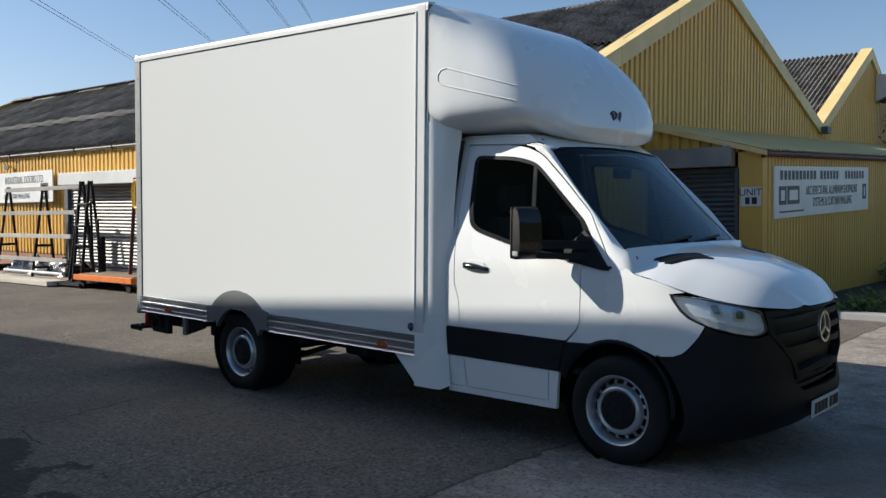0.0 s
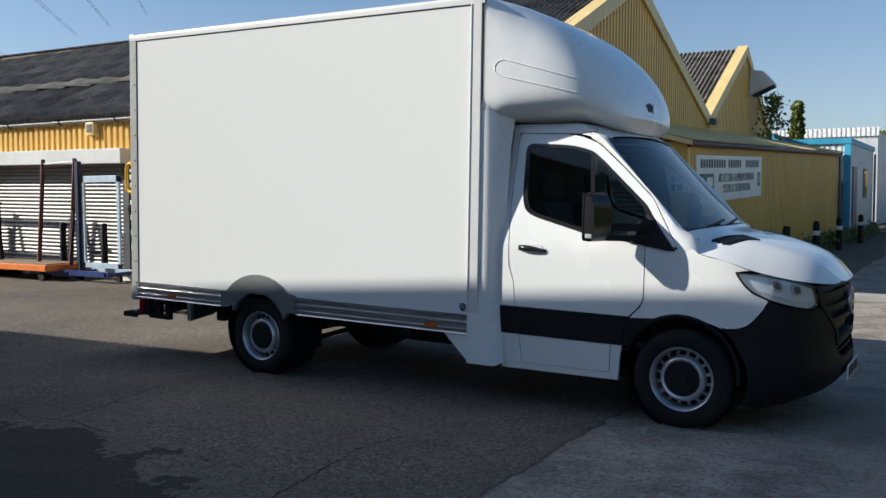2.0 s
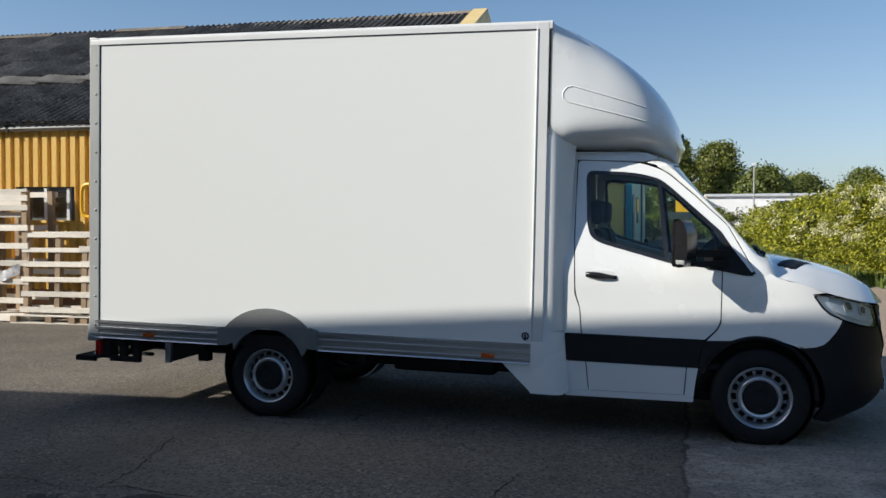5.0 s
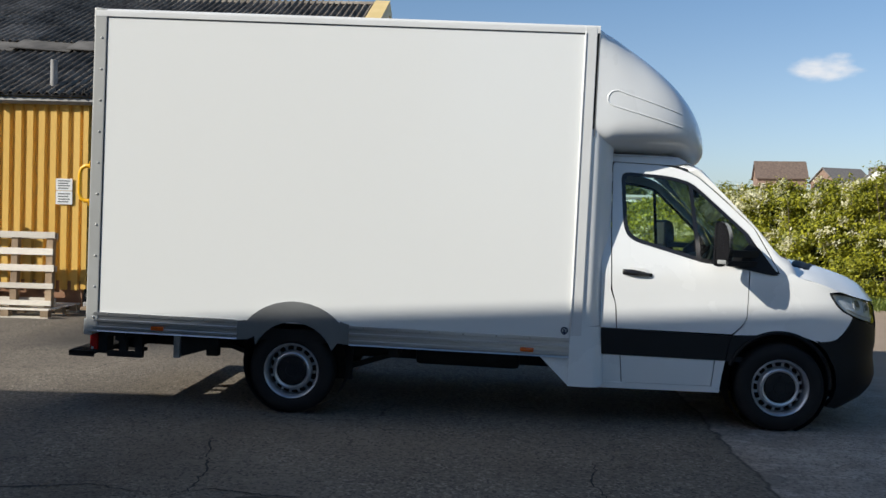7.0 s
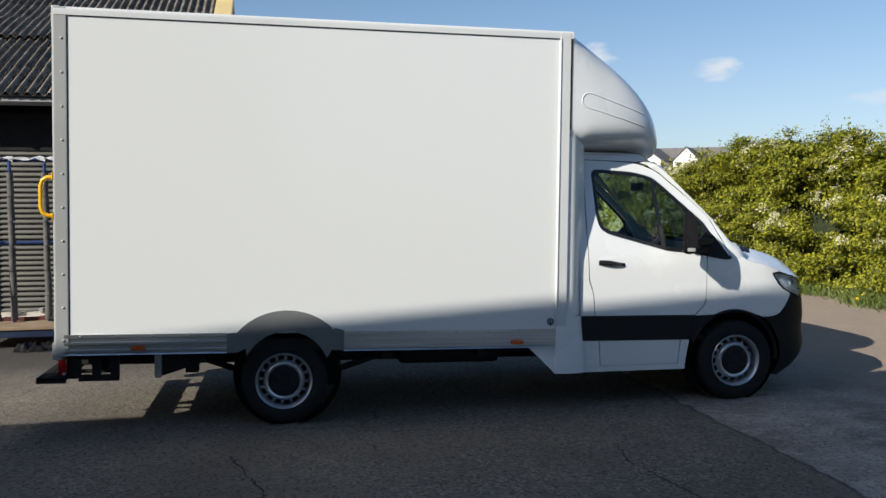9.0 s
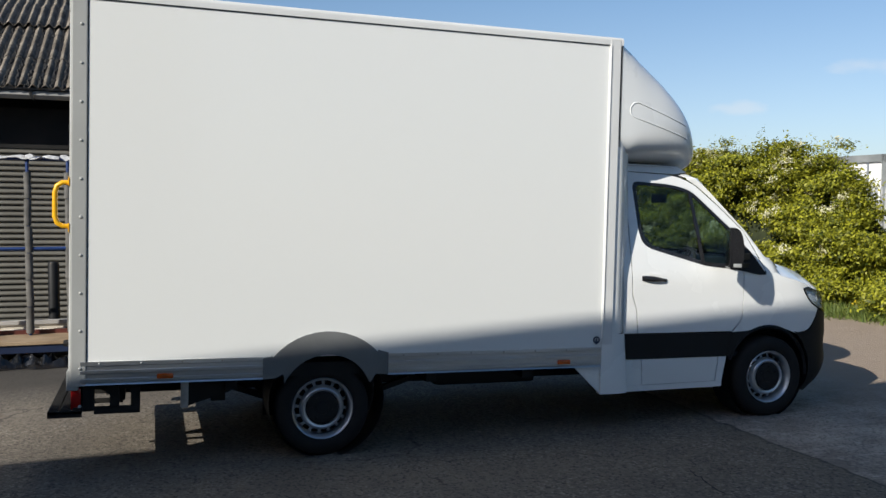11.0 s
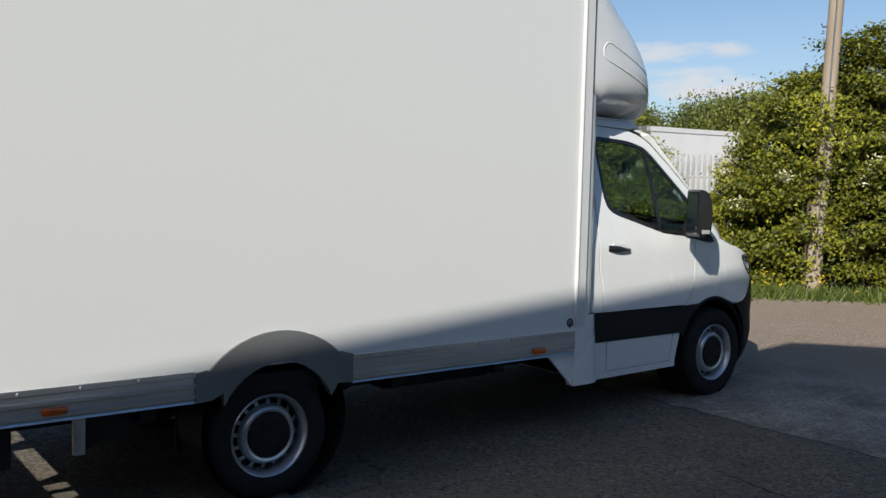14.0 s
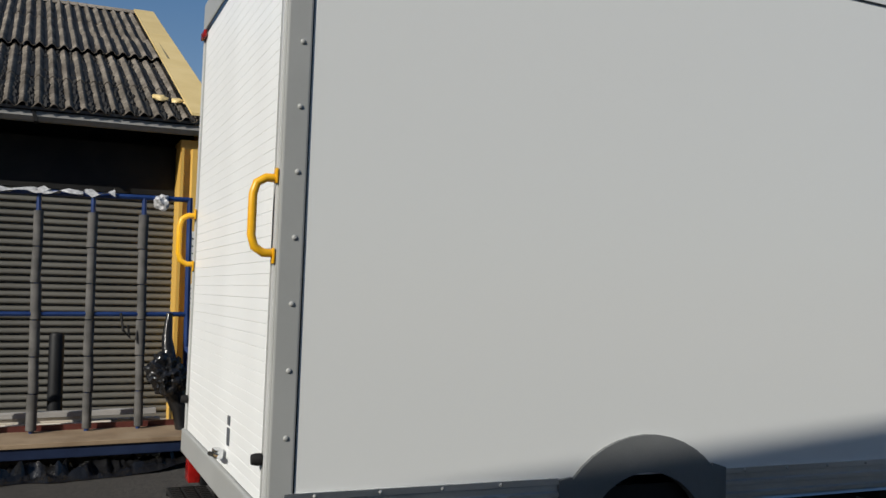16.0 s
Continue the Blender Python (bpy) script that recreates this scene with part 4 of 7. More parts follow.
    # black rubbing strip and lower sill
    strip = [(2.475, 0.848), (3.53, 0.838), (3.50, 0.79), (3.488, 0.71), (3.478, 0.637), (2.475, 0.640)]
    mirrored(lambda: skin(strip, cab_skin(0.008), 0.08, 0.03), "rubbing_strip", M_BLACK, VAN, "wide black plastic side moulding", True)
    mirrored(lambda: skin([(2.49, 0.634), (2.638, 0.634), (2.662, 0.412), (2.50, 0.412)], f, 0.06, 0.02), "sill_panel", M_PAINT, VAN, smooth=True)
    mirrored(lambda: skin([(2.645, 0.634), (3.392, 0.634), (3.378, 0.424), (2.669, 0.414)], f, 0.06, 0.02), "lower_door_panel", M_PAINT, VAN, smooth=True)
    mirrored(lambda: skin([(3.399, 0.634), (3.478, 0.634), (3.462, 0.52), (3.45, 0.40), (3.385, 0.40)], f, 0.04, 0.03), "sill_end", M_PAINT, VAN, smooth=True)
    mirrored(lambda: skin([(2.49, 0.408), (3.384, 0.420), (3.45, 0.398), (3.45, 0.372), (2.49, 0.360)], cab_skin(0.006), 0.06, 0.03), "side_sill", M_PAINT, VAN, smooth=True)
    # arch lip
    def lip():
        rows = []
        for k in range(25):
            a = math.pi * (-0.02 + 0.92 * k / 24)
            rows.append([(3.905 + r * math.cos(a), -y, 0.475 + r * math.sin(a)) for r, y in ((0.425, 0.982), (0.412, 0.996), (0.395, 0.985), (0.39, 0.80))])
        return grid_skin(rows)
    mirrored(lip, "wheel_arch", M_BLACK, VAN, "black wheel arch edge", True)
    # bumper wraps the nose
    bump = [(4.33, 0.30), (4.6, 0.27), (5.0, 0.30), (5.45, 0.31), (5.45, 0.60), (5.27, 0.605), (5.20, 0.66), (5.19, 0.69), (5.14, 0.80), (5.06, 0.88), (4.97, 0.97), (4.945, 0.985), (4.84, 0.965), (4.66, 0.985), (4.50, 1.015), (4.46, 1.028), (4.41, 0.965), (4.35, 0.90), (4.30, 0.852), (4.24, 0.830), (4.17, 0.820), (4.145, 0.832), (4.22, 0.74), (4.28, 0.62), (4.31, 0.48)]
    mirrored(lambda: skin(bump, cab_skin(0.004), 0.045, 0.04), "bumper", M_BLACK, VAN, "black textured plastic bumper", True)
    # recess behind the grille, bars, lower intake
    gril = [(4.93, 1.13), (5.10, 1.135), (5.20, 1.155), (5.45, 1.150), (5.45, 0.61), (5.28, 0.612), (5.19, 0.70), (5.13, 0.81), (5.03, 0.92), (4.95, 0.985)]
    mirrored(lambda: skin(gril, cab_skin(-0.05), 0.05, 0.0), "grille_back", M_BLACK, VAN, smooth=True)
    rim = [(4.935, 1.128), (5.10, 1.130), (5.20, 1.150), (5.45, 1.145), (5.45, 1.105), (5.21, 1.11), (5.11, 1.095), (4.985, 1.09), (4.985, 1.0), (5.07, 0.915), (5.16, 0.83), (5.22, 0.74), (5.45, 0.77), (5.45, 0.72), (5.21, 0.695), (5.13, 0.81), (5.03, 0.92), (4.95, 0.985)]
    mirrored(lambda: skin(rim, cab_skin(0.012), 0.05, 0.05), "grille_frame", M_BLACK, VAN, smooth=True)
    for z0, u0 in ((1.045, 4.99), (0.955, 5.02), (0.865, 5.10)):
        mirrored(lambda: skin([(u0, z0 - 0.005), (5.45, z0 + 0.005), (5.45, z0 + 0.043), (u0, z0 + 0.03)], cab_skin(0.004), 0.06, 0.04), "grille_bar", M_BLACK, VAN, smooth=True)
    for z0 in (0.64, 0.68):
        mirrored(lambda: skin([(5.23, z0), (5.45, z0 + 0.005), (5.45, z0 + 0.015), (5.23, z0 + 0.01)], cab_skin(-0.01), 0.06, 0.03), "intake_bar", M_BLACK, VAN, smooth=True)
    # round emblem: plain ring with three bars
    em = lathe([(0.102, -0.008), (0.102, 0.008), (0.086, 0.008), (0.086, -0.008), (0.102, -0.008)], 40)
    for k in range(3):
        block(em, -0.010, 0.010, -0.008, 0.006, 0.0, 0.092, 0.0, pose(0, 0, 0, 0, 120 * k, 0))
    part("emblem", em, M_ALU, VAN, "silver ring emblem", True, pose(4.885, 0, 0.985, 0, 0, 90) @ pose(0, 0, 0, -4, 0, 0))
    # number plate with plain bars
    pl = part("number_plate", box(4.905, 4.915, -0.26, 0.26, 0.425, 0.535, 0.003), M_PLATE, VAN, "white plate with plain dark bars")
    for y0, y1 in ((-0.225, -0.175), (-0.160, -0.110), (-0.095, -0.045), (-0.030, 0.020), (0.065, 0.115), (0.130, 0.180), (0.19, 0.235)):
        part("plate_bar", box(4.915, 4.918, y0, y1, 0.445, 0.515), M_INK, pl)
    # headlamps
    lamp = rounded([(4.237, 1.216), (4.45, 1.207), (4.72, 1.172), (4.925, 1.13), (4.955, 1.01), (4.84, 0.972), (4.66, 0.993), (4.47, 1.033), (4.35, 1.080), (4.29, 1.125)], [0.02, 0.05, 0.05, 0.04, 0.04, 0.05, 0.05, 0.04, 0.04, 0.04])
    lampi = rounded([(4.252, 1.211), (4.45, 1.201), (4.715, 1.165), (4.915, 1.124), (4.943, 1.015), (4.84, 0.979), (4.662, 1.000), (4.477, 1.038), (4.354, 1.085), (4.298, 1.128)], [0.02, 0.05, 0.05, 0.04, 0.04, 0.05, 0.05, 0.04, 0.04, 0.04])
    for s, ob in zip((1, -1), mirrored(lambda: skin(lamp, cab_skin(0.003), 0.05, 0.024, lampi), "headlamp", M_GLOSSBLK, VAN, "clear headlamp unit in black surround", True)):
        def mk(bm):
            if s < 0:
                bmesh.ops.scale(bm, vec=(1, -1, 1), verts=bm.verts)
                bmesh.ops.reverse_faces(bm, faces=bm.faces)
            return bm
        part("lens", mk(skin(lampi, cab_skin(0.004), 0.05, 0.0)), M_LENS, ob, "clear lens", True)
        part("reflector", mk(skin(lamp, cab_skin(-0.020), 0.05, 0.0)), M_LAMPREFL, ob, "silver reflector", True)
        for u0, u1, z0, z1 in ((4.50, 4.60, 1.095, 1.185), (4.68, 4.78, 1.065, 1.150)):
            part("projector", mk(skin(rounded([(u0, z0), (u1, z0), (u1, z1), (u0, z1)], 0.03), cab_skin(-0.012), 0.03, 0.02)), M_HOOD, ob, "pale grey lamp bowl", True)
            part("bulb_lens", mk(skin(rounded([(u0 + 0.02, z0 + 0.018), (u1 - 0.02, z0 + 0.018), (u1 - 0.02, z1 - 0.018), (u0 + 0.02, z1 - 0.018)], 0.02), cab_skin(-0.006), 0.03, 0.01)), M_GREYSTEEL, ob, smooth=True)
        part("light_strip", mk(skin([(4.40, 1.098), (4.48, 1.068), (4.66, 1.030), (4.84, 1.008), (4.90, 1.028), (4.90, 1.04), (4.84, 1.022), (4.66, 1.044), (4.48, 1.084)], cab_skin(-0.01), 0.04, 0.02)), M_SIGN, ob, smooth=True)
    # bonnet
    cx, cz = (3.93, 4.02, 4.24, 4.42, 4.59, 4.71, 4.78, 4.825), (1.502, 1.484, 1.446, 1.404, 1.343, 1.268, 1.190, 1.136)
    ex, ez, ew = (3.93, 3.985, 4.02, 4.13, 4.24, 4.39, 4.60, 4.73, 4.825), (1.485, 1.372, 1.335, 1.308, 1.275, 1.226, 1.174, 1.150, 1.134), (0.925, 0.955, 0.965, 0.966, 0.955, 0.905, 0.785, 0.655, 0.47)
    rows = []
    for i in range(41):
        x = 3.93 + (4.825 - 3.93) * (i / 40) ** 0.9
        a, b, w = smooth_table(cx, cz, x), smooth_table(ex, ez, x), smooth_table(ex, ew, x)
        row = []
        for j in range(-16, 17):
            v = j / 16
            hump = 0.012 * math.exp(-((abs(v) - 0.62) / 0.10) ** 2) * min(1, (x - 3.93) * 3)
            bow = 0.0 if x < 4.1 else 0.045 * ((x - 4.1) / 0.72) * (1 - v * v)
            back = -0.06 * (1 - v * v) * max(0, 1 - (x - 3.93) / 0.1) * -1
            row.append((x + bow + back, v * w, a - (a - b) * abs(v) ** 3.2 + hump))
        rows.append(row)
    bon = grid_skin(rows)
    over = BVHTree.FromBMesh(bon)
    part("bonnet", bon, M_PAINT, VAN, "white bonnet", True)
    for s in (-1, 1):
        vent = [(4.17, 0.37), (4.01, 0.76), (4.165, 0.775), (4.35, 0.43)]
        rows = []
        for i in range(9):
            row = []
            for j in range(9):
                u, v = i / 8, j / 8
                x = (1 - u) * ((1 - v) * vent[0][0] + v * vent[1][0]) + u * ((1 - v) * vent[3][0] + v * vent[2][0])
                y = s * ((1 - u) * ((1 - v) * vent[0][1] + v * vent[1][1]) + u * ((1 - v) * vent[3][1] + v * vent[2][1]))
                hit = over.ray_cast(Vector((x, y, 2.0)), Vector((0, 0, -1)))[0]
                row.append((x, y, hit.z + (0.005 if 0 < i < 8 and 0 < j < 8 else -0.004) + (0.004 if i in (2, 4, 6) else 0)))
            rows.append(row)
        b = grid_skin(rows)
        vg = part("bonnet_vent", b, M_BLACK, VAN, "black bonnet air vent")
    # scuttle, windscreen, pillars, roof
    def screen(v, w, off=0.0):
        """v from foot 0 to head 1, w across from -1 to 1."""
        x = 3.893 - 0.648 * v - 0.02 * math.sin(math.pi * v)
        half = 0.885 - 0.095 * v
        return Vector((x + 0.05 * (1 - w * w) + off, w * half, 1.480 + 0.680 * v + (0.012 + 0.018 * v) * (1 - w * w)))
    part("windscreen", grid_skin([[screen(i / 8, j / 12) for j in range(-12, 13)] for i in range(9)]), M_SCREEN, VAN, "tinted windscreen", True)
    part("scuttle", grid_skin([[screen(v, j / 12, o) for j in range(-12, 13)] for v, o in ((0.02, 0.006), (-0.005, 0.012), (-0.025, 0.012))]), M_BLACK, VAN, smooth=True)
    for s in (-1, 1):
        rows = []
        for i in range(15):
            v = i / 14
            a = screen(v, s, 0.004)
            z = a.z
            zo = z + 0.02 - 0.03 * v
            xo = lerp_table((1.37, 1.52, 1.71, 1.93, 2.03, 2.115, 2.165, 2.19), (3.866, 3.776, 3.666, 3.428, 3.312, 3.208, 3.11, 3.03), zo)
            o = Vector((xo + 0.004, s * half_width(zo), zo))
            mid = (a + o) / 2 + Vector((0.012, s * 0.030, 0.012))
            rows.append([a, a * 0.75 + mid * 0.25 + Vector((0.003, s * 0.01, 0.006)), mid, o * 0.6 + mid * 0.4 + Vector((0, s * 0.006, 0.0)), o])
        a, o = Vector((3.955, s * 0.915, 1.466)), Vector((3.872, s * 0.984, 1.352))
        mid = (a + o) / 2 + Vector((0.012, s * 0.020, 0.012))
        a2, o2 = Vector((4.02, s * 0.966, 1.336)), Vector((3.90, s * 0.984, 1.350))
        m2 = (a2 + o2) / 2 + Vector((0, s * 0.004, 0.012))
        # the pillar runs on over the head of the screen into the roof
        for x0, x1, y0, y1, z in ((3.205, 3.13, 0.786, half_width(2.17), 2.180), (3.14, 3.05, 0.782, half_width(2.18), 2.200)):
            h, o3 = Vector((x0, s * y0, z)), Vector((x1, s * (y1 + 0.006), z - 0.012))
            rows.append([h, h * 0.75 + o3 * 0.25, h * 0.5 + o3 * 0.5 + Vector((0, s * 0.006, 0.004)), h * 0.3 + o3 * 0.7, o3])
        rows[:0] = [[a2, a2 * 0.75 + m2 * 0.25, m2, o2 * 0.6 + m2 * 0.4, o2], [a, a * 0.75 + mid * 0.25 + Vector((0.003, s * 0.01, 0.006)), mid, o * 0.6 + mid * 0.4, o]]
        part("windscreen_pillar", grid_skin(rows), M_PAINT, VAN, "white windscreen pillar", True)
        wip = tube([screen(0.02, -0.55 + 0.6 * (s > 0), 0.03), screen(0.05, -0.2 + 0.6 * (s > 0), 0.03), screen(0.07, 0.05 + 0.6 * (s > 0), 0.03)], 0.010, 6)
        part("wiper", wip, M_BLACK, VAN)
    rf = []
    for x, z in ((2.42, 2.268), (2.7, 2.275), (2.98, 2.272), (3.12, 2.242), (3.19, 2.206), (3.235, 2.180), (3.256, 2.164)):
        rf.append([(x + (0.06 * (1 - (j / 10) ** 2) if x > 3 else 0) * (x - 2.9) * 2.4, j / 10 * lerp_table((2.4, 3.0, 3.27), (0.795, 0.79, 0.765), x), z + 0.03 * (1 - (j / 10) ** 2) - (0.02 if abs(j) == 10 else 0)) for j in range(-10, 11)])
    part("cab_roof", grid_skin(rf), M_PAINT, VAN, smooth=True)
    # side handle
    for s in (-1, 1):
        h = grid_skin([[(2.625 + 0.238 * t, s * (0.985 + 0.030 * math.sin(math.pi * t) ** 0.5 * c + 0.004), 1.312 - 0.018 * t + 0.026 * sn * (0.55 + 0.45 * math.sin(math.pi * min(1, t + 0.15)))) for c, sn in ((math.cos(b), math.sin(b)) for b in (-1.57, -0.9, -0.3, 0.3, 0.9, 1.57))] for t in (i / 12 for i in range(13))])
        part("door_handle", h, M_GLOSSBLK, VAN, "black door handle with white backing", True)
        part("handle_cup", prism(rounded([(2.67, 1.27), (2.83, 1.265), (2.83, 1.345), (2.67, 1.350)], 0.035), s * 0.9865, s * 0.96), M_PAINT, VAN)
        # mirror: triangular base, arm and tall head
        base = [(3.50, 1.47), (3.64, 1.60), (3.70, 1.545), (3.855, 1.345), (3.80, 1.343), (3.50, 1.395)]
        bm = skin(base, cab_skin(0.02), 0.08, 0.03)
        if s > 0:
            bmesh.ops.scale(bm, vec=(1, -1, 1), verts=bm.verts)
        mir = part("door_mirror", bm, M_BLACK, VAN, "black door mirror", True)
        for z0, z1 in ((1.405, 1.445), (1.475, 1.53)):
            part("mirror_arm", prism(rounded([(3.33, s * 1.16), (3.62, s * 0.975), (3.70, s * 0.975), (3.62, s * 1.03), (3.42, s * 1.17)], 0.012), z0, z1, "z"), M_BLACK, mir, smooth=True)
        hd = rounded([(3.290, 1.44), (3.30, 1.405), (3.36, 1.400), (3.395, 1.44), (3.405, 1.53), (3.395, 1.66), (3.365, 1.735), (3.31, 1.755), (3.290, 1.72)], 0.03)
        hb = prism(hd, s * 1.128, s * 1.298, "y")
        bmesh.ops.bevel(hb, geom=[e for e in hb.edges], offset=0.016, segments=3, affect="EDGES")
        turn = pose(3.345, s * 1.240, 0, 0, 0, 24 * s) @ Matrix.Translation((-3.345, -s * 1.240, 0))
        part("mirror_head", hb, M_GLOSSBLK, mir, smooth=True, m=turn)
        part("mirror_rim", prism(rounded([(3.288, 1.425), (3.300, 1.405), (3.300, 1.75), (3.288, 1.735)], 0.0), s * 1.122, s * 1.304, "y"), M_GLOSSBLK, mir, "gloss black edge of the mirror", m=turn)
        part("mirror_glass", box(3.283, 3.287, min(s * 1.142, s * 1.284), max(s * 1.142, s * 1.284), 1.50, 1.725, 0.001), M_CHROME, mir, "mirror glass", m=turn)
        part("wide_angle_glass", box(3.283, 3.287, min(s * 1.142, s * 1.284), max(s * 1.142, s * 1.284), 1.425, 1.485, 0.001), M_CHROME, mir, "small wide-angle mirror glass", m=turn)
        part("indicator", box(3.32, 3.385, min(s * 1.294, s * 1.305), max(s * 1.294, s * 1.305), 1.425, 1.455, 0.004), M_TRIM_G, mir, "clear indicator lens", m=turn)
    # inside the cab
    for y in (-0.42, 0.42):
        seat = prism(rounded([(2.62, 0.98), (2.72, 0.86), (3.2, 0.90), (3.24, 1.02), (3.15, 1.06), (2.86, 1.03), (2.72, 1.60), (2.70, 1.66), (2.60, 1.66), (2.56, 1.60)], 0.05), y - 0.24, y + 0.24)
        part("cab_seat", seat, M_SEAT, VAN, "dark cloth cab seat", True)
        part("headrest", box(2.60, 2.70, y - 0.14, y + 0.14, 1.70, 1.90, 0.04), M_SEAT, VAN, smooth=True)
    part("dashboard", prism(rounded([(3.40, 0.95), (3.98, 0.95), (3.99, 1.44), (3.75, 1.475), (3.50, 1.42), (3.42, 1.30)], 0.05), -0.86, 0.86), M_BLACK, VAN, smooth=True)
    wheel_ring = tube([(0.20 * math.cos(2 * math.pi * k / 28), 0.20 * math.sin(2 * math.pi * k / 28), 0) for k in range(29)], 0.016, 8)
    block(wheel_ring, -0.19, 0.19, -0.03, 0.03, -0.03, 0.0)
    part("steering_wheel", wheel_ring, M_BLACK, VAN, smooth=True, m=pose(3.36, -0.40, 1.36, 0, -62, 0))
    part("cab_back", box(2.44, 2.47, -0.93, 0.93, 0.60, 2.24), M_SEAT, VAN)
    part("cab_floor", box(2.47, 3.95, -0.92, 0.92, 0.62, 0.66), M_SEAT, VAN)
    part("headlining", box(2.47, 3.15, -0.74, 0.74, 2.20, 2.23), M_SEAT, VAN)
    part("engine_bay", box(3.60, 4.70, -0.62, 0.62, 0.50, 1.10, 0.05), M_CHASSIS, VAN)
    part("interior_mirror", box(3.36, 3.39, -0.12, 0.12, 1.96, 2.04, 0.01), M_BLACK, VAN, smooth=True)


def build_pod():
    """Overcab pod: sections across the van, shrinking to a rounded nose."""
    tx, tz = (2.337, 2.45, 2.60, 2.75, 2.90, 3.05, 3.17, 3.25, 3.30, 3.325), (3.252, 3.228, 3.165, 3.082, 2.982, 2.855, 2.72, 2.59, 2.475, 2.37)
    wx, ww = (2.337, 2.50, 2.75, 2.95, 3.10, 3.20, 3.27, 3.31, 3.325), (1.062, 1.050, 1.015, 0.965, 0.895, 0.80, 0.67, 0.50, 0.36)
    bx, bz = (2.337, 2.46, 2.7, 3.0, 3.15, 3.28, 3.325), (2.36, 2.285, 2.275, 2.27, 2.235, 2.22, 2.30)
    rows = []
    for i in range(56):
        x = 2.337 + (3.325 - 2.337) * math.sin(i / 55 * math.pi / 2)
        zt, w, zb = smooth_table(tx, tz, x), smooth_table(wx, ww, x), smooth_table(bx, bz, x)
        zm = zb + (zt - zb) * 0.42
        ex = smooth_table((2.337, 2.40, 2.6, 3.325), (16, 9, 5.0, 2.6), x)
        row = []
        for k in range(97):
            a = 2 * math.pi * k / 96
            c, s = math.cos(a), math.sin(a)
            y = w * abs(c) ** (2 / ex) * (1 if c > 0 else -1)
            h = (zt - zm) if s > 0 else (zm - zb)
            eb = ex if s > 0 else min(ex, smooth_table((2.337, 2.42, 2.60, 3.325), (14, 8, 5.5, 5.0), x))
            z = zm + h * abs(s) ** (2 / eb) * (1 if s > 0 else -1)
            lean = 1 - 0.035 * max(0, (z - zm) / max(0.05, zt - zm)) * min(1, (x - 2.337) * 3)
            row.append((x, y * lean, z))
        rows.append(row[:-1])
    bm = grid_skin(rows, True)
    cap = [v for v in bm.verts if v.co.x > 3.3249]
    cen = bm.verts.new((3.345, 0, 2.35))
    es = [e for e in bm.edges if all(v in cap for v in e.verts)]
    for e in es:
        bm.faces.new((*e.verts, cen))
    pod = part("overcab_pod", bm, M_PAINT, VAN, "white moulded overcab pod", True)
    for s in (-1, 1):
        # swage lines pressed into the pod's flank
        pts = [(2.50, 2.752), (2.455, 2.742), (2.425, 2.705), (2.428, 2.66), (2.46, 2.632)]
        up = [(2.50 + 0.06 * k, 2.752 - 0.0165 * k * 1.05) for k in range(1, 10)]
        dn = [(2.46 + 0.065 * k, 2.632 - 0.0158 * k) for k in range(1, 10)]
        line = [*reversed(up), *pts, *dn]
        def on(x, z):
            zt, w, zb = smooth_table(tx, tz, x), smooth_table(wx, ww, x), smooth_table(bx, bz, x)
            zm = zb + (zt - zb) * 0.42
            ex = smooth_table((2.337, 2.40, 2.6, 3.325), (16, 9, 5.0, 2.6), x)
            q = min(0.999, abs(z - zm) / ((zt - zm) if z > zm else (zm - zb)))
            y = w * (1 - q ** ex) ** (1 / ex)
            y *= 1 - 0.035 * max(0, (z - zm) / max(0.05, zt - zm)) * min(1, (x - 2.337) * 3)
            return Vector((x, s * (y - 0.001), z))
        part("swage_line", tube([on(*p) for p in line], 0.006, 8), M_PAINT, pod, smooth=True)
        b = lathe([(0.034, -0.003), (0.034, 0.003), (0.020, 0.003), (0.020, -0.003)], 20)
        block(b, -0.009, 0.009, -0.003, 0.003, -0.04, 0.014)
        part("badge", b, M_BADGE, pod, "dark blue round maker badge", m=Matrix.Translation(on(3.312, 2.44) + Vector((0.006, s * 0.003, 0))) @ pose(0, 0, 0, 0, 0, 72 if s < 0 else 108))
    part("pod_front_seal", box(2.329, 2.338, -BY - 0.003, BY + 0.003, 2.38, 3.235), M_ARCH, VAN, "dark joint line")
    # fairing that fills the gap between box and cab, and the flared foot below it
    for s in (-1, 1):
        rows = []
        for z in (0.86, 1.2, 1.7, 2.1, 2.30, 2.40, 2.44):
            t = max(0.0, (z - 1.9) / 0.54)
            rows.append([(x + 0.02 * t * (x > 2.4), s * y, z) for x, y in ((2.316, 1.058), (2.36, 1.054), (2.40, 1.036 - 0.01 * t), (2.435, 1.000 - 0.02 * t), (2.465, 0.965 - 0.02 * t), (2.50, 0.945 - 0.10 * t))])
        part("cab_fairing", grid_skin(rows), M_PAINT, VAN, "white filler fairing", True)
        rows = []
        for z in (0.862, 0.80, 0.70, 0.60, 0.50, 0.42, 0.385, 0.372):
            t = (0.862 - z) / 0.49
            rows.append([(x, s * y, z + (0.03 if x > 2.49 and z < 0.4 else 0)) for x, y in ((2.222, 1.00), (2.222, 1.070), (2.30, 1.072), (2.40, 1.060 + 0.01 * t), (2.45 + 0.02 * t, 1.030 + 0.02 * t), (2.475 + 0.045 * t, 0.985))])
        part("foot_fairing", grid_skin(rows), M_PAINT, VAN, "white flared lower fairing", True)
        part("corner_gusset", prism([(1.99, 0.600), (2.222, 0.600), (2.222, 0.378)], s * 1.05, s * 1.03), M_PAINT, VAN)


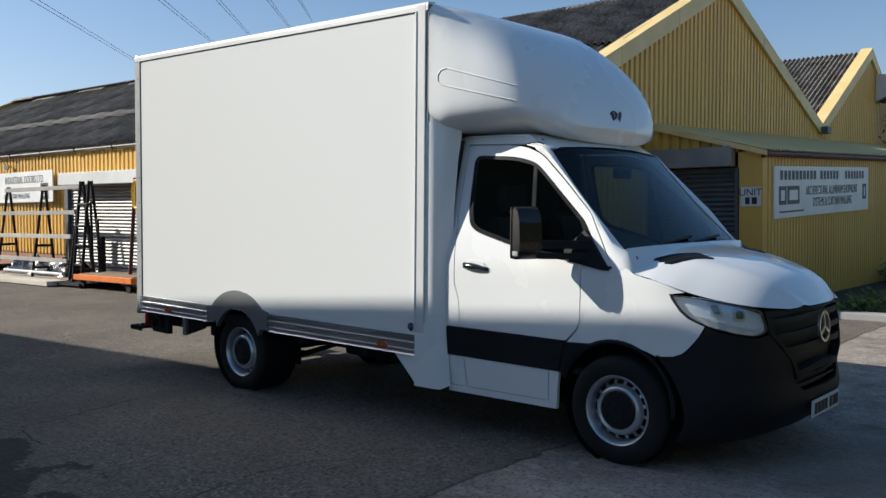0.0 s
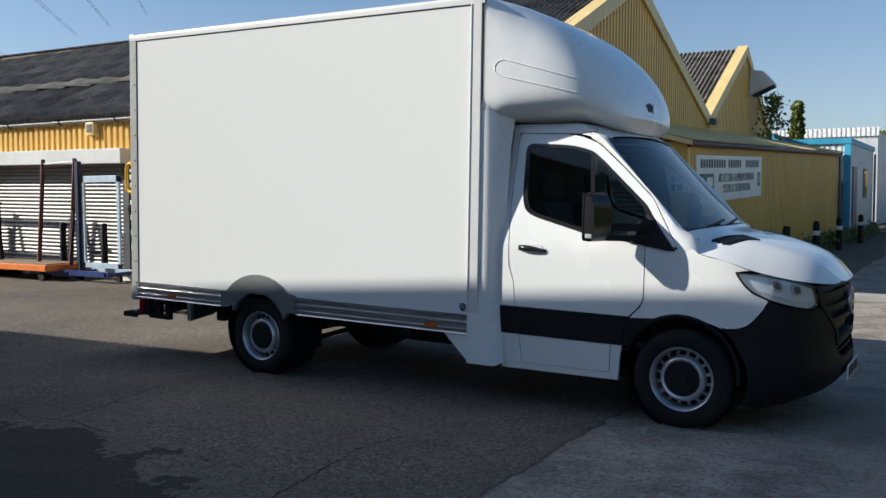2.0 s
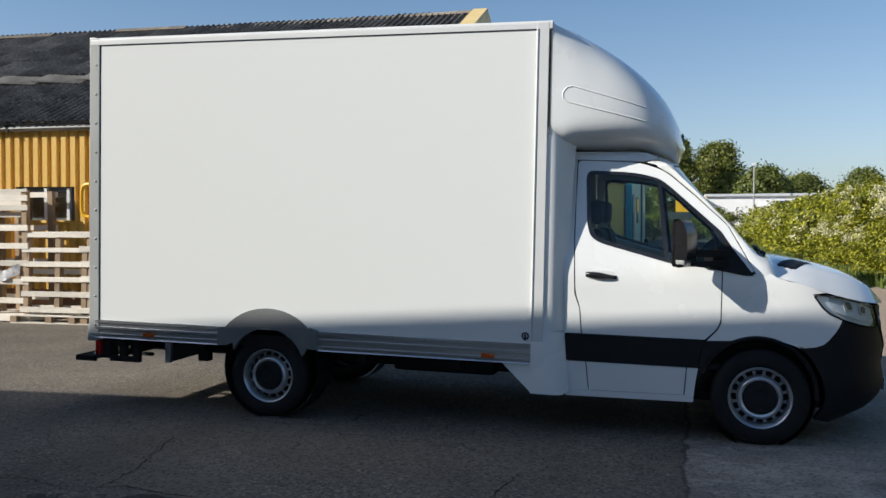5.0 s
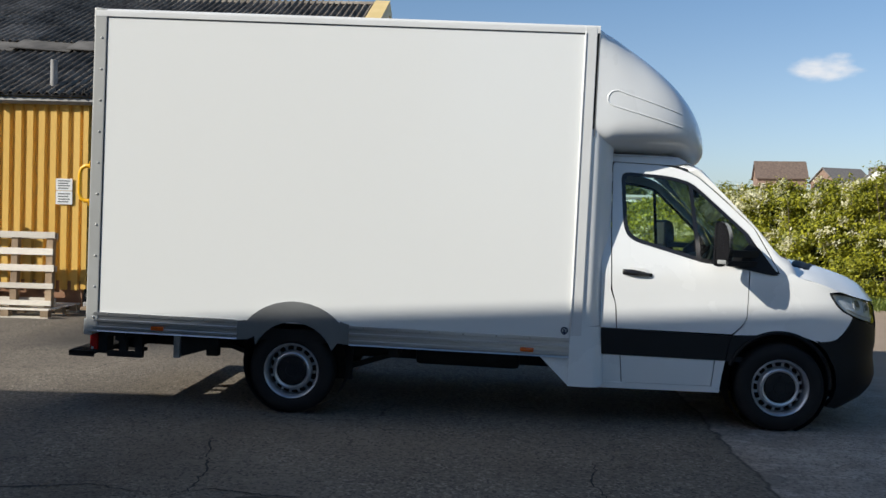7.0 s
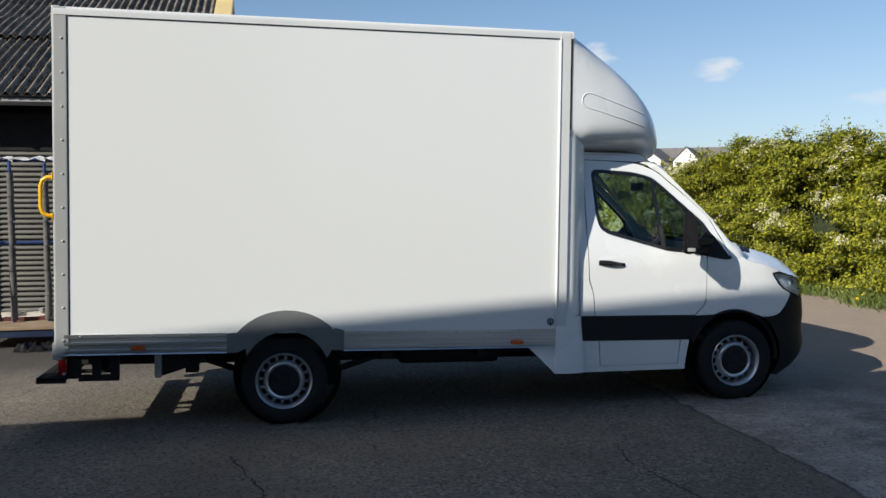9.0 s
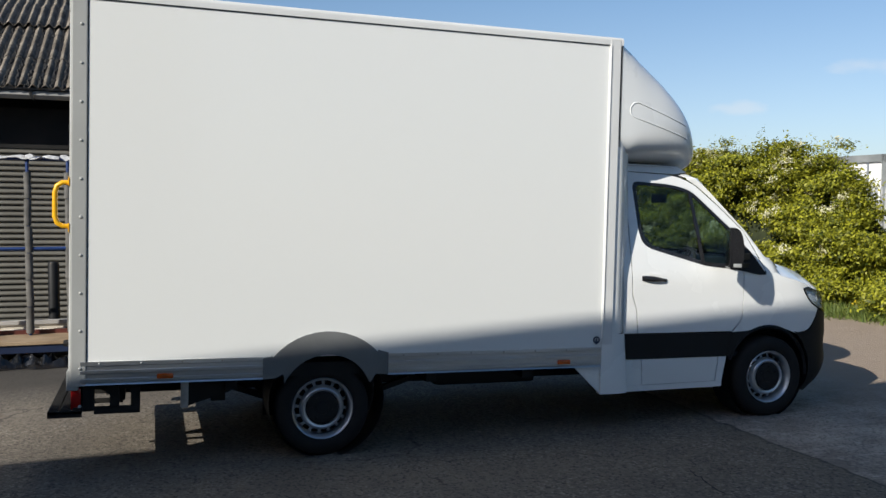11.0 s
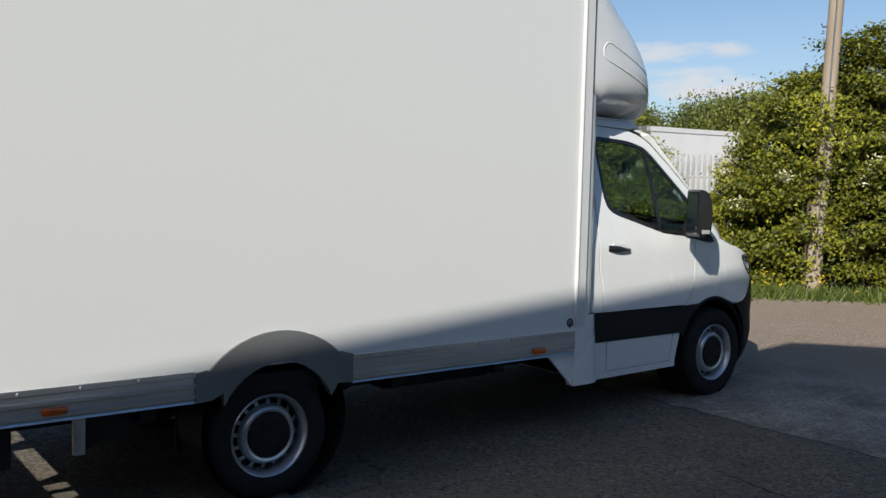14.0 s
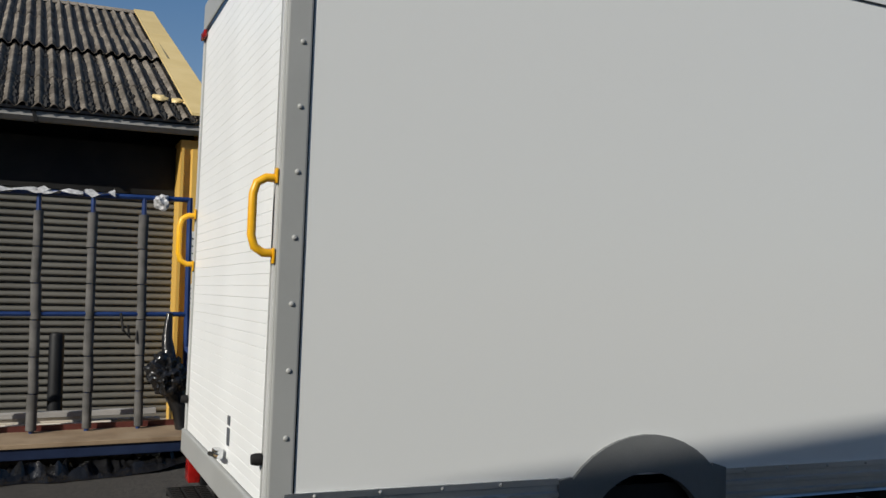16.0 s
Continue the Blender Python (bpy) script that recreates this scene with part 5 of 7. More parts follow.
build_box()
build_chassis()
build_wheels()
build_cab()
build_pod()


# ---- warehouse ----
WH_M = pose(-0.95, 5.60, 0, 0, 0.6, 1.2)
EAVE_Z, RIDGE_Z, RIDGE_V = 3.42, 6.44, 6.55
SAG = pose(0, 0, -0.035, 0, -0.36, 0)
VALLEY_V, VALLEY_Z, APEX2_V, APEX2_Z = 13.25, 3.84, 18.1, 6.52
WH = root("warehouse", "long yellow corrugated warehouse with dark fibre-cement roof and twin gables", "building", WH_M)


def cladding(u0, u1, z0, z1, pitch=0.19, depth=0.055, top=None):
    """Trapezoid-ribbed sheet along u, face towards -y; top(u) gives a sloping head."""
    bm = bmesh.new()
    us = []
    k = math.floor(u0 / pitch)
    while k * pitch < u1:
        for a, d in ((0.0, 0), (0.52, 0), (0.62, 1), (0.90, 1)):
            us.append((k * pitch + a * pitch, d))
        k += 1
    us = [(u, d) for u, d in us if u0 < u < u1]
    us = [(u0, us[0][1])] + us + [(u1, us[-1][1])]
    lo = [bm.verts.new((u, depth * d, z0)) for u, d in us]
    hi = [bm.verts.new((u, depth * d, top(u) if top else z1)) for u, d in us]
    bk = [bm.verts.new((u, depth + 0.03, z0)) for u in (u0, u1)] + [bm.verts.new((u, depth + 0.03, top(u) if top else z1)) for u in (u0, u1)]
    for i in range(len(us) - 1):
        bm.faces.new((lo[i], lo[i + 1], hi[i + 1], hi[i]))
    return bm


def shutter(name, u0, u1, z0, z1, y, parent, label, pitch=0.085, material=None):
    sh = part(name, box(u0, u1, y + 0.012, y + 0.03, z0, z1), M_GREYSTEEL, parent, label)
    prof = rounded([(0.010, 0.002), (-0.030, 0.014), (-0.032, pitch * 0.45), (-0.018, pitch * 0.72), (0.010, pitch - 0.010), (0.014, pitch - 0.002), (0.014, 0.002)], [0, 0.008, 0.012, 0.008, 0, 0, 0], 2)
    me = finish("slat", prism([(a, b) for a, b in prof], u0, u1, "x"), material or M_SHUTTER)
    for k in range(int((z1 - z0) / pitch)):
        part("slat", me, None, sh, m=pose(0, y, z0 + pitch * k))
    part("bottom_bar", box(u0, u1, y - 0.02, y + 0.01, z0, z0 + 0.06), M_GREYSTEEL, sh)
    return sh


def build_warehouse():
    L = -32.3
    # front wall in bays, left to right, with the openings between
    for u0, u1, z0, z1 in ((L, -15.30, 0.45, 3.36), (-15.30, -8.80, 2.30, 3.36), (-8.80, -7.20, 0.4, 3.36), (-7.20, -6.00, 0.4, 1.60), (-7.20, -6.00, 2.22, 3.36), (-6.00, -3.98, 0.28, 3.36), (-0.31, 0.0, 0.12, 3.10)):
        part("wall", cladding(u0, u1, z0, z1), M_YELLOW, WH, "yellow ribbed wall cladding")
    part("plinth", box(L, -15.30, 0.03, 0.10, 0, 0.47), M_BRICK, WH, "low brick plinth")
    part("plinth", box(-8.80, -4.02, 0.04, 0.10, 0, 0.42), M_BRICK, WH, "low brick plinth")
    part("wall_backing", box(L, -15.25, 0.10, 0.24, 0, 3.3), M_GREYSTEEL, WH)
    part("wall_backing", box(-8.82, -4.0, 0.10, 0.24, 0, 1.6), M_GREYSTEEL, WH)
    part("wall_backing", box(-8.82, -4.0, 0.10, 0.24, 2.22, 3.3), M_GREYSTEEL, WH)
    part("pier", box(-0.31, -0.03, 0.06, 0.5, 0, 3.2), M_YELLOW, WH)
    part("end_trim", box(-4.02, -3.94, -0.012, 0.20, 0.3, 3.3), M_YELLOW, WH, "yellow corner flashing")
    # shutter with a projecting housing
    hs = part("shutter_housing", box(-15.05, -8.70, -0.34, 0.04, 2.29, 2.60, 0.008), M_HOOD, WH, "pale grey shutter housing")
    shutter("roller_shutter", -15.10, -8.98, 0.02, 2.32, 0.06, WH, "galvanised roller shutter, closed")
    for u in (-15.20, -8.89):
        part("shutter_guide", box(u - 0.09, u + 0.09, -0.05, 0.10, 0, 2.31), M_GREYSTEEL, WH)
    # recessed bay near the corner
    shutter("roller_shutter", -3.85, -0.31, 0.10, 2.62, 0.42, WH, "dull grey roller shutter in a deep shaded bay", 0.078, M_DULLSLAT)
    # drum, reveal and head are near-black: the recess's shade put into their colour
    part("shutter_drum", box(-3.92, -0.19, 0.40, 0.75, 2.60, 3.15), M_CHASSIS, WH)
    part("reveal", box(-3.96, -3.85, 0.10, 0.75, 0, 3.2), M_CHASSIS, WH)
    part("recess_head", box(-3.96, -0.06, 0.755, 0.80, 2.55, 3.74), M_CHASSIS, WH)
    part("step_slab", box(-3.96, -0.19, -0.05, 0.60, 0, 0.10, 0.01), M_MESHGREY, WH)
    # window
    wf = part("window", box(-7.20, -6.00, 0.09, 0.12, 1.60, 2.22), M_GREYSTEEL, WH, "small metal-framed window")
    for u0, u1 in ((-7.02, -6.66), (-6.58, -6.20)):
        part("pane", box(u0, u1, 0.075, 0.085, 1.68, 2.14), M_WINGLASS, wf)
    for u in (-7.06, -6.62, -6.16):
        part("frame", box(u - 0.03, u + 0.03, 0.04, 0.09, 1.62, 2.2), M_HOOD, wf)
    part("sill", box(-7.15, -6.05, -0.03, 0.09, 1.58, 1.63), M_YELLOW, wf)
    # gutter
    for k in range(18):
        u1 = 0.10 - 1.83 * k
        g = prism([(-0.11, 3.375), (-0.128, 3.32), (-0.09, 3.275), (-0.02, 3.275), (0.015, 3.31), (0.0, 3.375)], u1 - 1.842, u1, "x")
        part("gutter", g, M_GUTTER, WH, "grey gutter length" if k == 0 else "", m=SAG)
        part("gutter_bracket", prism([(u1 - 0.075, 3.378), (u1 - 0.035, 3.378), (u1, 3.266), (u1 - 0.04, 3.266)], -0.134, 0.02), M_CHASSIS, WH, m=SAG)
    # gables and verges
    def top(u):
        return lerp_table((-0.2, RIDGE_V, VALLEY_V, APEX2_V, 23.1), (EAVE_Z - 0.06, RIDGE_Z - 0.12, VALLEY_Z - 0.1, APEX2_Z - 0.1, VALLEY_Z), u)
    for u0, u1 in ((0.0, RIDGE_V), (RIDGE_V, VALLEY_V), (VALLEY_V, APEX2_V), (APEX2_V, 22.7)):
        ob = part("gable_wall", cladding(u0, u1, 0.0, 3, top=top), M_YELLOW, WH, "yellow ribbed gable cladding", m=pose(0, 0, 0, 0, 0, 90))
    for (v0, z0), (v1, z1) in (((-0.25, EAVE_Z - 0.04), (RIDGE_V, RIDGE_Z + 0.02)), ((VALLEY_V, VALLEY_Z + 0.05), (APEX2_V, APEX2_Z + 0.05)), ((RIDGE_V, RIDGE_Z + 0.02), (VALLEY_V, VALLEY_Z + 0.05)), ((APEX2_V, APEX2_Z + 0.05), (22.9, VALLEY_Z))):
        n = max(1, round((v1 - v0) / 2.4))
        for k in range(n):
            a, b = k / n, (k + 1) / n - 0.002
            va, vb, za, zb = v0 + (v1 - v0) * a, v0 + (v1 - v0) * b, z0 + (z1 - z0) * a, z0 + (z1 - z0) * b
            bm = prism([(va, za - 0.26), (vb, zb - 0.26), (vb, zb + 0.055), (va, za + 0.055)], 0.02, 0.07, "x")
            part("verge_board", bm, M_CREAM, WH, "cream painted verge flashing")
            if z1 > z0:
                part("verge_cap", prism([(va, za + 0.045), (vb, zb + 0.045), (vb, zb + 0.075), (va, za + 0.075)], -0.26, 0.075, "x"), M_CREAM, WH)
    part("valley_outlet", box(-0.02, 0.25, VALLEY_V - 0.18, VALLEY_V + 0.18, VALLEY_Z - 0.16, VALLEY_Z + 0.02, 0.02), M_GREYSTEEL, WH)
    # extract cowl on the second gable
    cowl = prism([(0.0, 5.02), (0.80, 5.38), (0.78, 5.46), (0.42, 5.86), (0.0, 5.92)], 18.75, 19.35, "y")
    bmesh.ops.bevel(cowl, geom=list(cowl.edges), offset=0.02, segments=1, affect="EDGES")
    part("extract_cowl", cowl, M_HOOD, WH, "grey steel extract cowl")
    part("cowl_mouth", prism([(0.10, 5.04), (0.79, 5.355), (0.78, 5.335), (0.12, 5.02)], 18.72, 19.38, "y"), M_CHASSIS, WH)
    # roof sheets on the front slope, lapped in courses
    rise, run = RIDGE_Z - EAVE_Z, RIDGE_V + 0.16
    slope = math.hypot(rise, run)
    ang = math.degrees(math.atan2(rise, run))
    def corrugated(width, length, amp=0.029, wave=0.146):
        bm = bmesh.new()
        n = int(round(width / wave)) * 8
        rows = []
        for j, vv in enumerate((0.0, length / 2, length)):
            rows.append([bm.verts.new((width * i / n, vv, amp * math.sin(2 * math.pi * i / 8))) for i in range(n + 1)])
        low = [bm.verts.new((v.co.x, 0.0, v.co.z - 0.008)) for v in rows[0]]
        for a, b in zip(rows, rows[1:]):
            for i in range(n):
                bm.faces.new((a[i], a[i + 1], b[i + 1], b[i]))
        for i in range(n):
            bm.faces.new((rows[0][i], low[i], low[i + 1], rows[0][i + 1]))
        return bm
    rng = random.Random(4)
    courses = [0.0, 1.28, 2.46, 2.98, 4.2, 5.55, slope]
    W = 1.022
    for c, (a, b) in enumerate(zip(courses, courses[1:])):
        if c == 2:
            me = finish("roof_sheet", corrugated(W, b - a + 0.12), M_ASBESTOS, True)
            for k in range(4):
                part("roof_sheet", me, None, WH, m=SAG @ pose(0, -0.16, EAVE_Z + 0.02, ang, 0, 0) @ pose(-W * (k + 1) - 0.02, a - 0.03, rng.uniform(0, 0.008), rng.uniform(-0.15, 0.3), 0, 0))
            me = finish("roof_flashing", box(-0.56, 0.56, 0, 0.58, 0.02, 0.035), M_FLASH)
            for k in range(26):
                part("roof_flashing", me, None, WH, m=SAG @ pose(0, -0.16, EAVE_Z + 0.03, ang, 0, 0) @ pose(-4.7 - 1.06 * k, a - 0.05, 0.02 + rng.uniform(0, 0.012), rng.uniform(-1.0, 1.0), rng.uniform(2.2, 4.2), rng.uniform(-1.0, 1.0)))
            continue
        me = finish("roof_sheet", corrugated(W, b - a + 0.12), M_ASBESTOS, True)
        old = finish("roof_sheet", corrugated(W, b - a + 0.12), M_OLDSHEET, True)
        for k in range(31):
            part("roof_sheet", old if k > 7 + 2 * math.sin(c * 1.9) else me, None, WH, m=SAG @ pose(0, -0.16, EAVE_Z + 0.02, ang, 0, 0) @ pose(-W * (k + 1) - 0.02, a - 0.03, 0.012 * (c % 2) + (0.065 if c == 3 else 0.03 if c > 3 else 0) + rng.uniform(0, 0.008), rng.uniform(-0.15, 0.5) - (0.6 if c == 3 else 0), rng.uniform(0.2, 0.9), rng.uniform(-0.1, 0.1)))
    # black strips of uneven width along the bottom of every corrugation
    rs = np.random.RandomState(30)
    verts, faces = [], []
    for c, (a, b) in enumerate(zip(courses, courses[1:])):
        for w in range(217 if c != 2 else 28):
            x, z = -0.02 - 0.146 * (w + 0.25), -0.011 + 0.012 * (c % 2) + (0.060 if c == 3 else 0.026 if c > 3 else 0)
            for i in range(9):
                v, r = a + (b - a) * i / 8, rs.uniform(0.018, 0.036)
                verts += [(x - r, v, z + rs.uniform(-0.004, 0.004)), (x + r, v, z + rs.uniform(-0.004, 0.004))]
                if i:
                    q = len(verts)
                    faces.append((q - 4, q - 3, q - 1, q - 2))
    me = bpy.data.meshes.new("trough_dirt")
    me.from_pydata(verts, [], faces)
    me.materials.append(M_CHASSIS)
    tagged(part("trough_dirt", me, None, WH, m=SAG @ pose(0, -0.16, EAVE_Z + 0.02, ang, 0, 0)), "black strips lying along the roof corrugations", kind="stuff")
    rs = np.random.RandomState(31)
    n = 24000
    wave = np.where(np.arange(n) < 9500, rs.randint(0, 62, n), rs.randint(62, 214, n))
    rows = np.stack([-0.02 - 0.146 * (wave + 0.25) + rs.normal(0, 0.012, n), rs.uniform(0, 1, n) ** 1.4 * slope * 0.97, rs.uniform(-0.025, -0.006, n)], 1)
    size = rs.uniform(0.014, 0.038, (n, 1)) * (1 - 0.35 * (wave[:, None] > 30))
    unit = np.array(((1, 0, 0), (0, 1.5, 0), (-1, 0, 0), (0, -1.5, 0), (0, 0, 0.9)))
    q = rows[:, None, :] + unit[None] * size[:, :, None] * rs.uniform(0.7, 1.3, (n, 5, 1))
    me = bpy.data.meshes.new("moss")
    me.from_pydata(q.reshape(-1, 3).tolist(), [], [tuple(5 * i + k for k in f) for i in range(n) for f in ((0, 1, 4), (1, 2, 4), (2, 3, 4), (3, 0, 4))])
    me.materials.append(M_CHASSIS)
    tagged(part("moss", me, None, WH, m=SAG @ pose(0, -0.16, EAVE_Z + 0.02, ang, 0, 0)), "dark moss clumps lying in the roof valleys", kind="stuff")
    vent = WH_M.inverted() @ Vector((-5.54, 5.72, 3.60))
    part("vent_pipe", tube([vent - Vector((0, 0, 0.15)), vent + Vector((0, 0, 0.36)), vent + Vector((0, 0, 0.40))], 0.055, 12), M_GUTTER, WH, "short grey vent pipe through the roof", True)
    part("roof_deck", box(L, -0.05, 0, slope, -0.06, -0.03), M_GREYSTEEL, WH, m=SAG @ pose(0, -0.16, EAVE_Z + 0.02, ang, 0, 0))
    ridge = [(RIDGE_V - 0.22, RIDGE_Z - 0.03), (RIDGE_V - 0.06, RIDGE_Z + 0.07), (RIDGE_V + 0.06, RIDGE_Z + 0.07), (RIDGE_V + 0.22, RIDGE_Z - 0.03), (RIDGE_V + 0.05, RIDGE_Z - 0.02), (RIDGE_V - 0.05, RIDGE_Z - 0.02)]
    for k in range(17):
        part("ridge_cap", prism(ridge, -1.9 * (k + 1) + 0.01, -1.9 * k + 0.05, "x"), M_OLDSHEET, WH, m=SAG @ pose(0, 0, rng.uniform(-0.02, 0.02), 0, rng.uniform(-0.4, 0.4), 0))
    # rear slope of the first bay, front slope of the second
    for v0, z0, v1, z1 in ((RIDGE_V, RIDGE_Z, VALLEY_V, VALLEY_Z), (VALLEY_V, VALLEY_Z, APEX2_V, APEX2_Z), (APEX2_V, APEX2_Z, 22.9, VALLEY_Z)):
        ln, an = math.hypot(v1 - v0, z1 - z0), math.degrees(math.atan2(z1 - z0, v1 - v0))
        part("roof_slope", corrugated(W * 31, ln), M_ASBESTOS, WH, smooth=True, m=pose(-W * 31 - 0.02, v0, z0 + 0.02, an, 0, 0))
    part("rear_wall", box(L, 0, 22.6, 22.7, 0, VALLEY_Z), M_YELLOW, WH)
    part("end_wall", prism([(0, 0), (0, EAVE_Z), (RIDGE_V, RIDGE_Z), (VALLEY_V, VALLEY_Z), (APEX2_V, APEX2_Z), (22.7, VALLEY_Z), (22.7, 0)], L, L + 0.1, "x"), M_YELLOW, WH)


build_warehouse()


# ---- lean-to workshop ----
def build_lean_to():
    T = root("lean_to_workshop", "low yellow lean-to workshop against the gable with shuttered front", "building")
    X1, Y0, Y1 = 1.20, 8.60, 27.2

    def eave(v):
        return lerp_table((Y0, Y1), (2.60, 3.12), v)

    part("side_wall", cladding(Y0, Y1, 0.0, 3, pitch=0.15, depth=0.03, top=eave), M_YELLOW, T, "yellow ribbed side wall in shade", m=pose(X1, 0, 0, 0, 0, 90))
    part("wall_core", box(-1.6, X1 - 0.06, Y1 - 0.1, Y1, 0, 3.0), M_YELLOW, T)
    part("corner_post", box(X1 - 0.42, X1 - 0.002, Y0 - 0.02, Y0 + 0.12, 0, 2.62), M_YELLOW, T, "plain yellow corner panel")
    part("front_wall", cladding(-1.75, -0.95, 0, 2.95), M_YELLOW, T, m=pose(0, Y0, 0))
    part("head_wall", cladding(-0.95, 0.80, 2.62, 2.9, top=lambda u: 3.18 - (u + 0.95) * 0.265), M_YELLOW, T, m=pose(0, Y0 - 0.06, 0))
    part("shutter_housing", box(-0.95, 0.72, Y0 - 0.22, Y0, 2.38, 2.71, 0.006), M_GUTTER, T, "dark grey shutter housing")
    shutter("roller_shutter", -0.95, 0.74, 0.0, 2.36, Y0 + 0.08, T, "grey roller shutter, closed", material=M_GREYSTEEL)
    part("shutter_guide", box(0.72, 0.80, Y0 - 0.02, Y0 + 0.1, 0, 2.36), M_GREYSTEEL, T)
    # roof sheets falling from the gable to the eave
    bm = bmesh.new()
    n = 12
    rows = []
    for i in range(int((Y1 - Y0 + 0.5) / 0.146 * 6)):
        y = Y0 - 0.14 + 0.146 * i / 6
        zz = 0.022 * math.sin(2 * math.pi * i / 6)
        e = eave(y)
        rows.append([(-1.05 - 0.021 * (y - 5.6), y, e + 0.66 + zz), (X1 + 0.14, y, e + 0.03 + zz)])
    part("roof", grid_skin(rows), M_CREAM, T, "cream painted corrugated lean-to roof", True)
    part("fascia", box(X1 + 0.02, X1 + 0.06, Y0 - 0.14, Y0 - 0.08, 2.50, 2.62), M_MAROON, T)
    part("barge_board", prism([(-1.0, 3.14), (X1 + 0.12, 2.53), (X1 + 0.12, 2.62), (-1.0, 3.24)], Y0 - 0.17, Y0 - 0.145), M_CREAM, T, "cream barge board")
    g = bmesh.new()
    tube([(X1 + 0.09, Y0 - 0.14, 2.56), (X1 + 0.09, Y1, 3.08)], 0.05, 8, g)
    part("gutter", g, M_MAROON, T, "dark red-brown gutter", True)
    part("downpipe", tube([(X1 + 0.07, Y1 - 0.15, 3.0), (X1 + 0.07, Y1 - 0.15, 0.0)], 0.04, 8), M_GREYSTEEL, T, smooth=True)
    # signs
    sg = part("sign_board", box(X1 + 0.004, X1 + 0.03, 9.02, 14.46, 0, 0.90, 0.004), M_SIGN, None, "", m=pose(0, 0, 0))
    bm = bmesh.new()
    me = sg.data
    for v in me.vertices:
        t = (v.co.y - 9.02) / 5.44
        v.co.z += 1.48 + 0.155 * t
    bm.free()
    tagged(sg, "white sign board with dark lettering fixed to yellow cladding", "sign")
    tilt = Matrix.Translation((X1 + 0.032, 11.74, 2.01)) @ pose(0, 0, 0, 90, 0, 90) @ pose(0, 0, 0, 0, 0, 1.63)
    for w, zz, y in ((4.9, 0.29, 0.0),):
        for k in range(26):
            if k in (10, 17, 18):
                continue
            part("word_bar", box(-2.45 + 0.188 * k, -2.45 + 0.188 * k + 0.13, 0.21, 0.37, 0, 0.003), M_LETTER, sg, m=tilt)
    text_on("ARCHITECTURAL ALUMINIUM SHOPFRONT", 0.24, M_LETTER, sg, tilt @ pose(0.38, 0.0, 0), squeeze=0.66)
    text_on("SYSTEMS & CURTAIN WALLING", 0.24, M_LETTER, sg, tilt @ pose(0.38, -0.22, 0), squeeze=0.70)
    for x0, x1 in ((-2.52, -2.16), (-2.12, -1.52), (2.30, 2.56)):
        part("logo_block", box(x0, x1, -0.22, 0.10, 0, 0.003), M_LETTER, sg, m=tilt)
        part("logo_mark", box(x0 + 0.09, x1 - 0.09, -0.15, 0.03, 0.003, 0.006), M_SIGN, sg, m=tilt)
    part("small_print", box(-2.5, -1.3, -0.36, -0.33, 0, 0.003), M_LETTER, sg, m=tilt)
    us = part("unit_sign", box(0.83, 1.175, Y0 - 0.035, Y0 - 0.022, 1.70, 2.02, 0.003), M_SIGN, None)
    tagged(us, "small white unit sign with black lettering on yellow wall", "sign")
    text_on("UNIT", 0.165, M_INK, us, pose(1.0, Y0 - 0.037, 1.93, 90, 0, 0))
    for x0, x1 in ((0.91, 0.985), (1.02, 1.11)):
        part("number_bar", box(x0, x1, Y0 - 0.038, Y0 - 0.035, 1.735, 1.85), M_INK, us)


build_lean_to()


def roof_patches():
    for x, y, z, r in ((-1.43, 6.01, 3.70, 0.085), (-1.254, 5.95, 3.67, 0.07), (-1.12, 5.89, 3.64, 0.065)):
        b = bmesh.new()
        bmesh.ops.create_icosphere(b, subdivisions=3, radius=r)
        for v in b.verts:
            v.co *= 1 + 0.35 * noise.noise(v.co * 18 + Vector((x * 9, 0, 0)))
            v.co.z *= 0.35
        part("cement_patch", b, M_CREAM, WH, "pale cement patch on the roof", True, WH_M.inverted() @ pose(x, y, z + 0.02, 25, 0, 0))


roof_patches()


# ---- the tall shed behind the camera that shades the near yard ----
def build_shade_shed():
    T = root("tall_shed", "tall brown clad shed whose shadow falls across the yard", "building", pose(-14.0, -10.2, 0, 0, 0, 2.8))
    z = 11.20
    part("wall", prism([(-34, 0), (13.4, 0), (13.4, z - 4.7), (3.45, z), (-34, z)], -12, 0, "y"), M_SHED, T, "plain brown clad wall")
    part("roof", prism([(-34.05, z), (3.45, z), (13.6, z - 4.8), (13.6, z - 4.72), (3.47, z + 0.08), (-34.05, z + 0.08)], -12.05, 0.05, "y"), M_FLASH, T)


build_shade_shed()


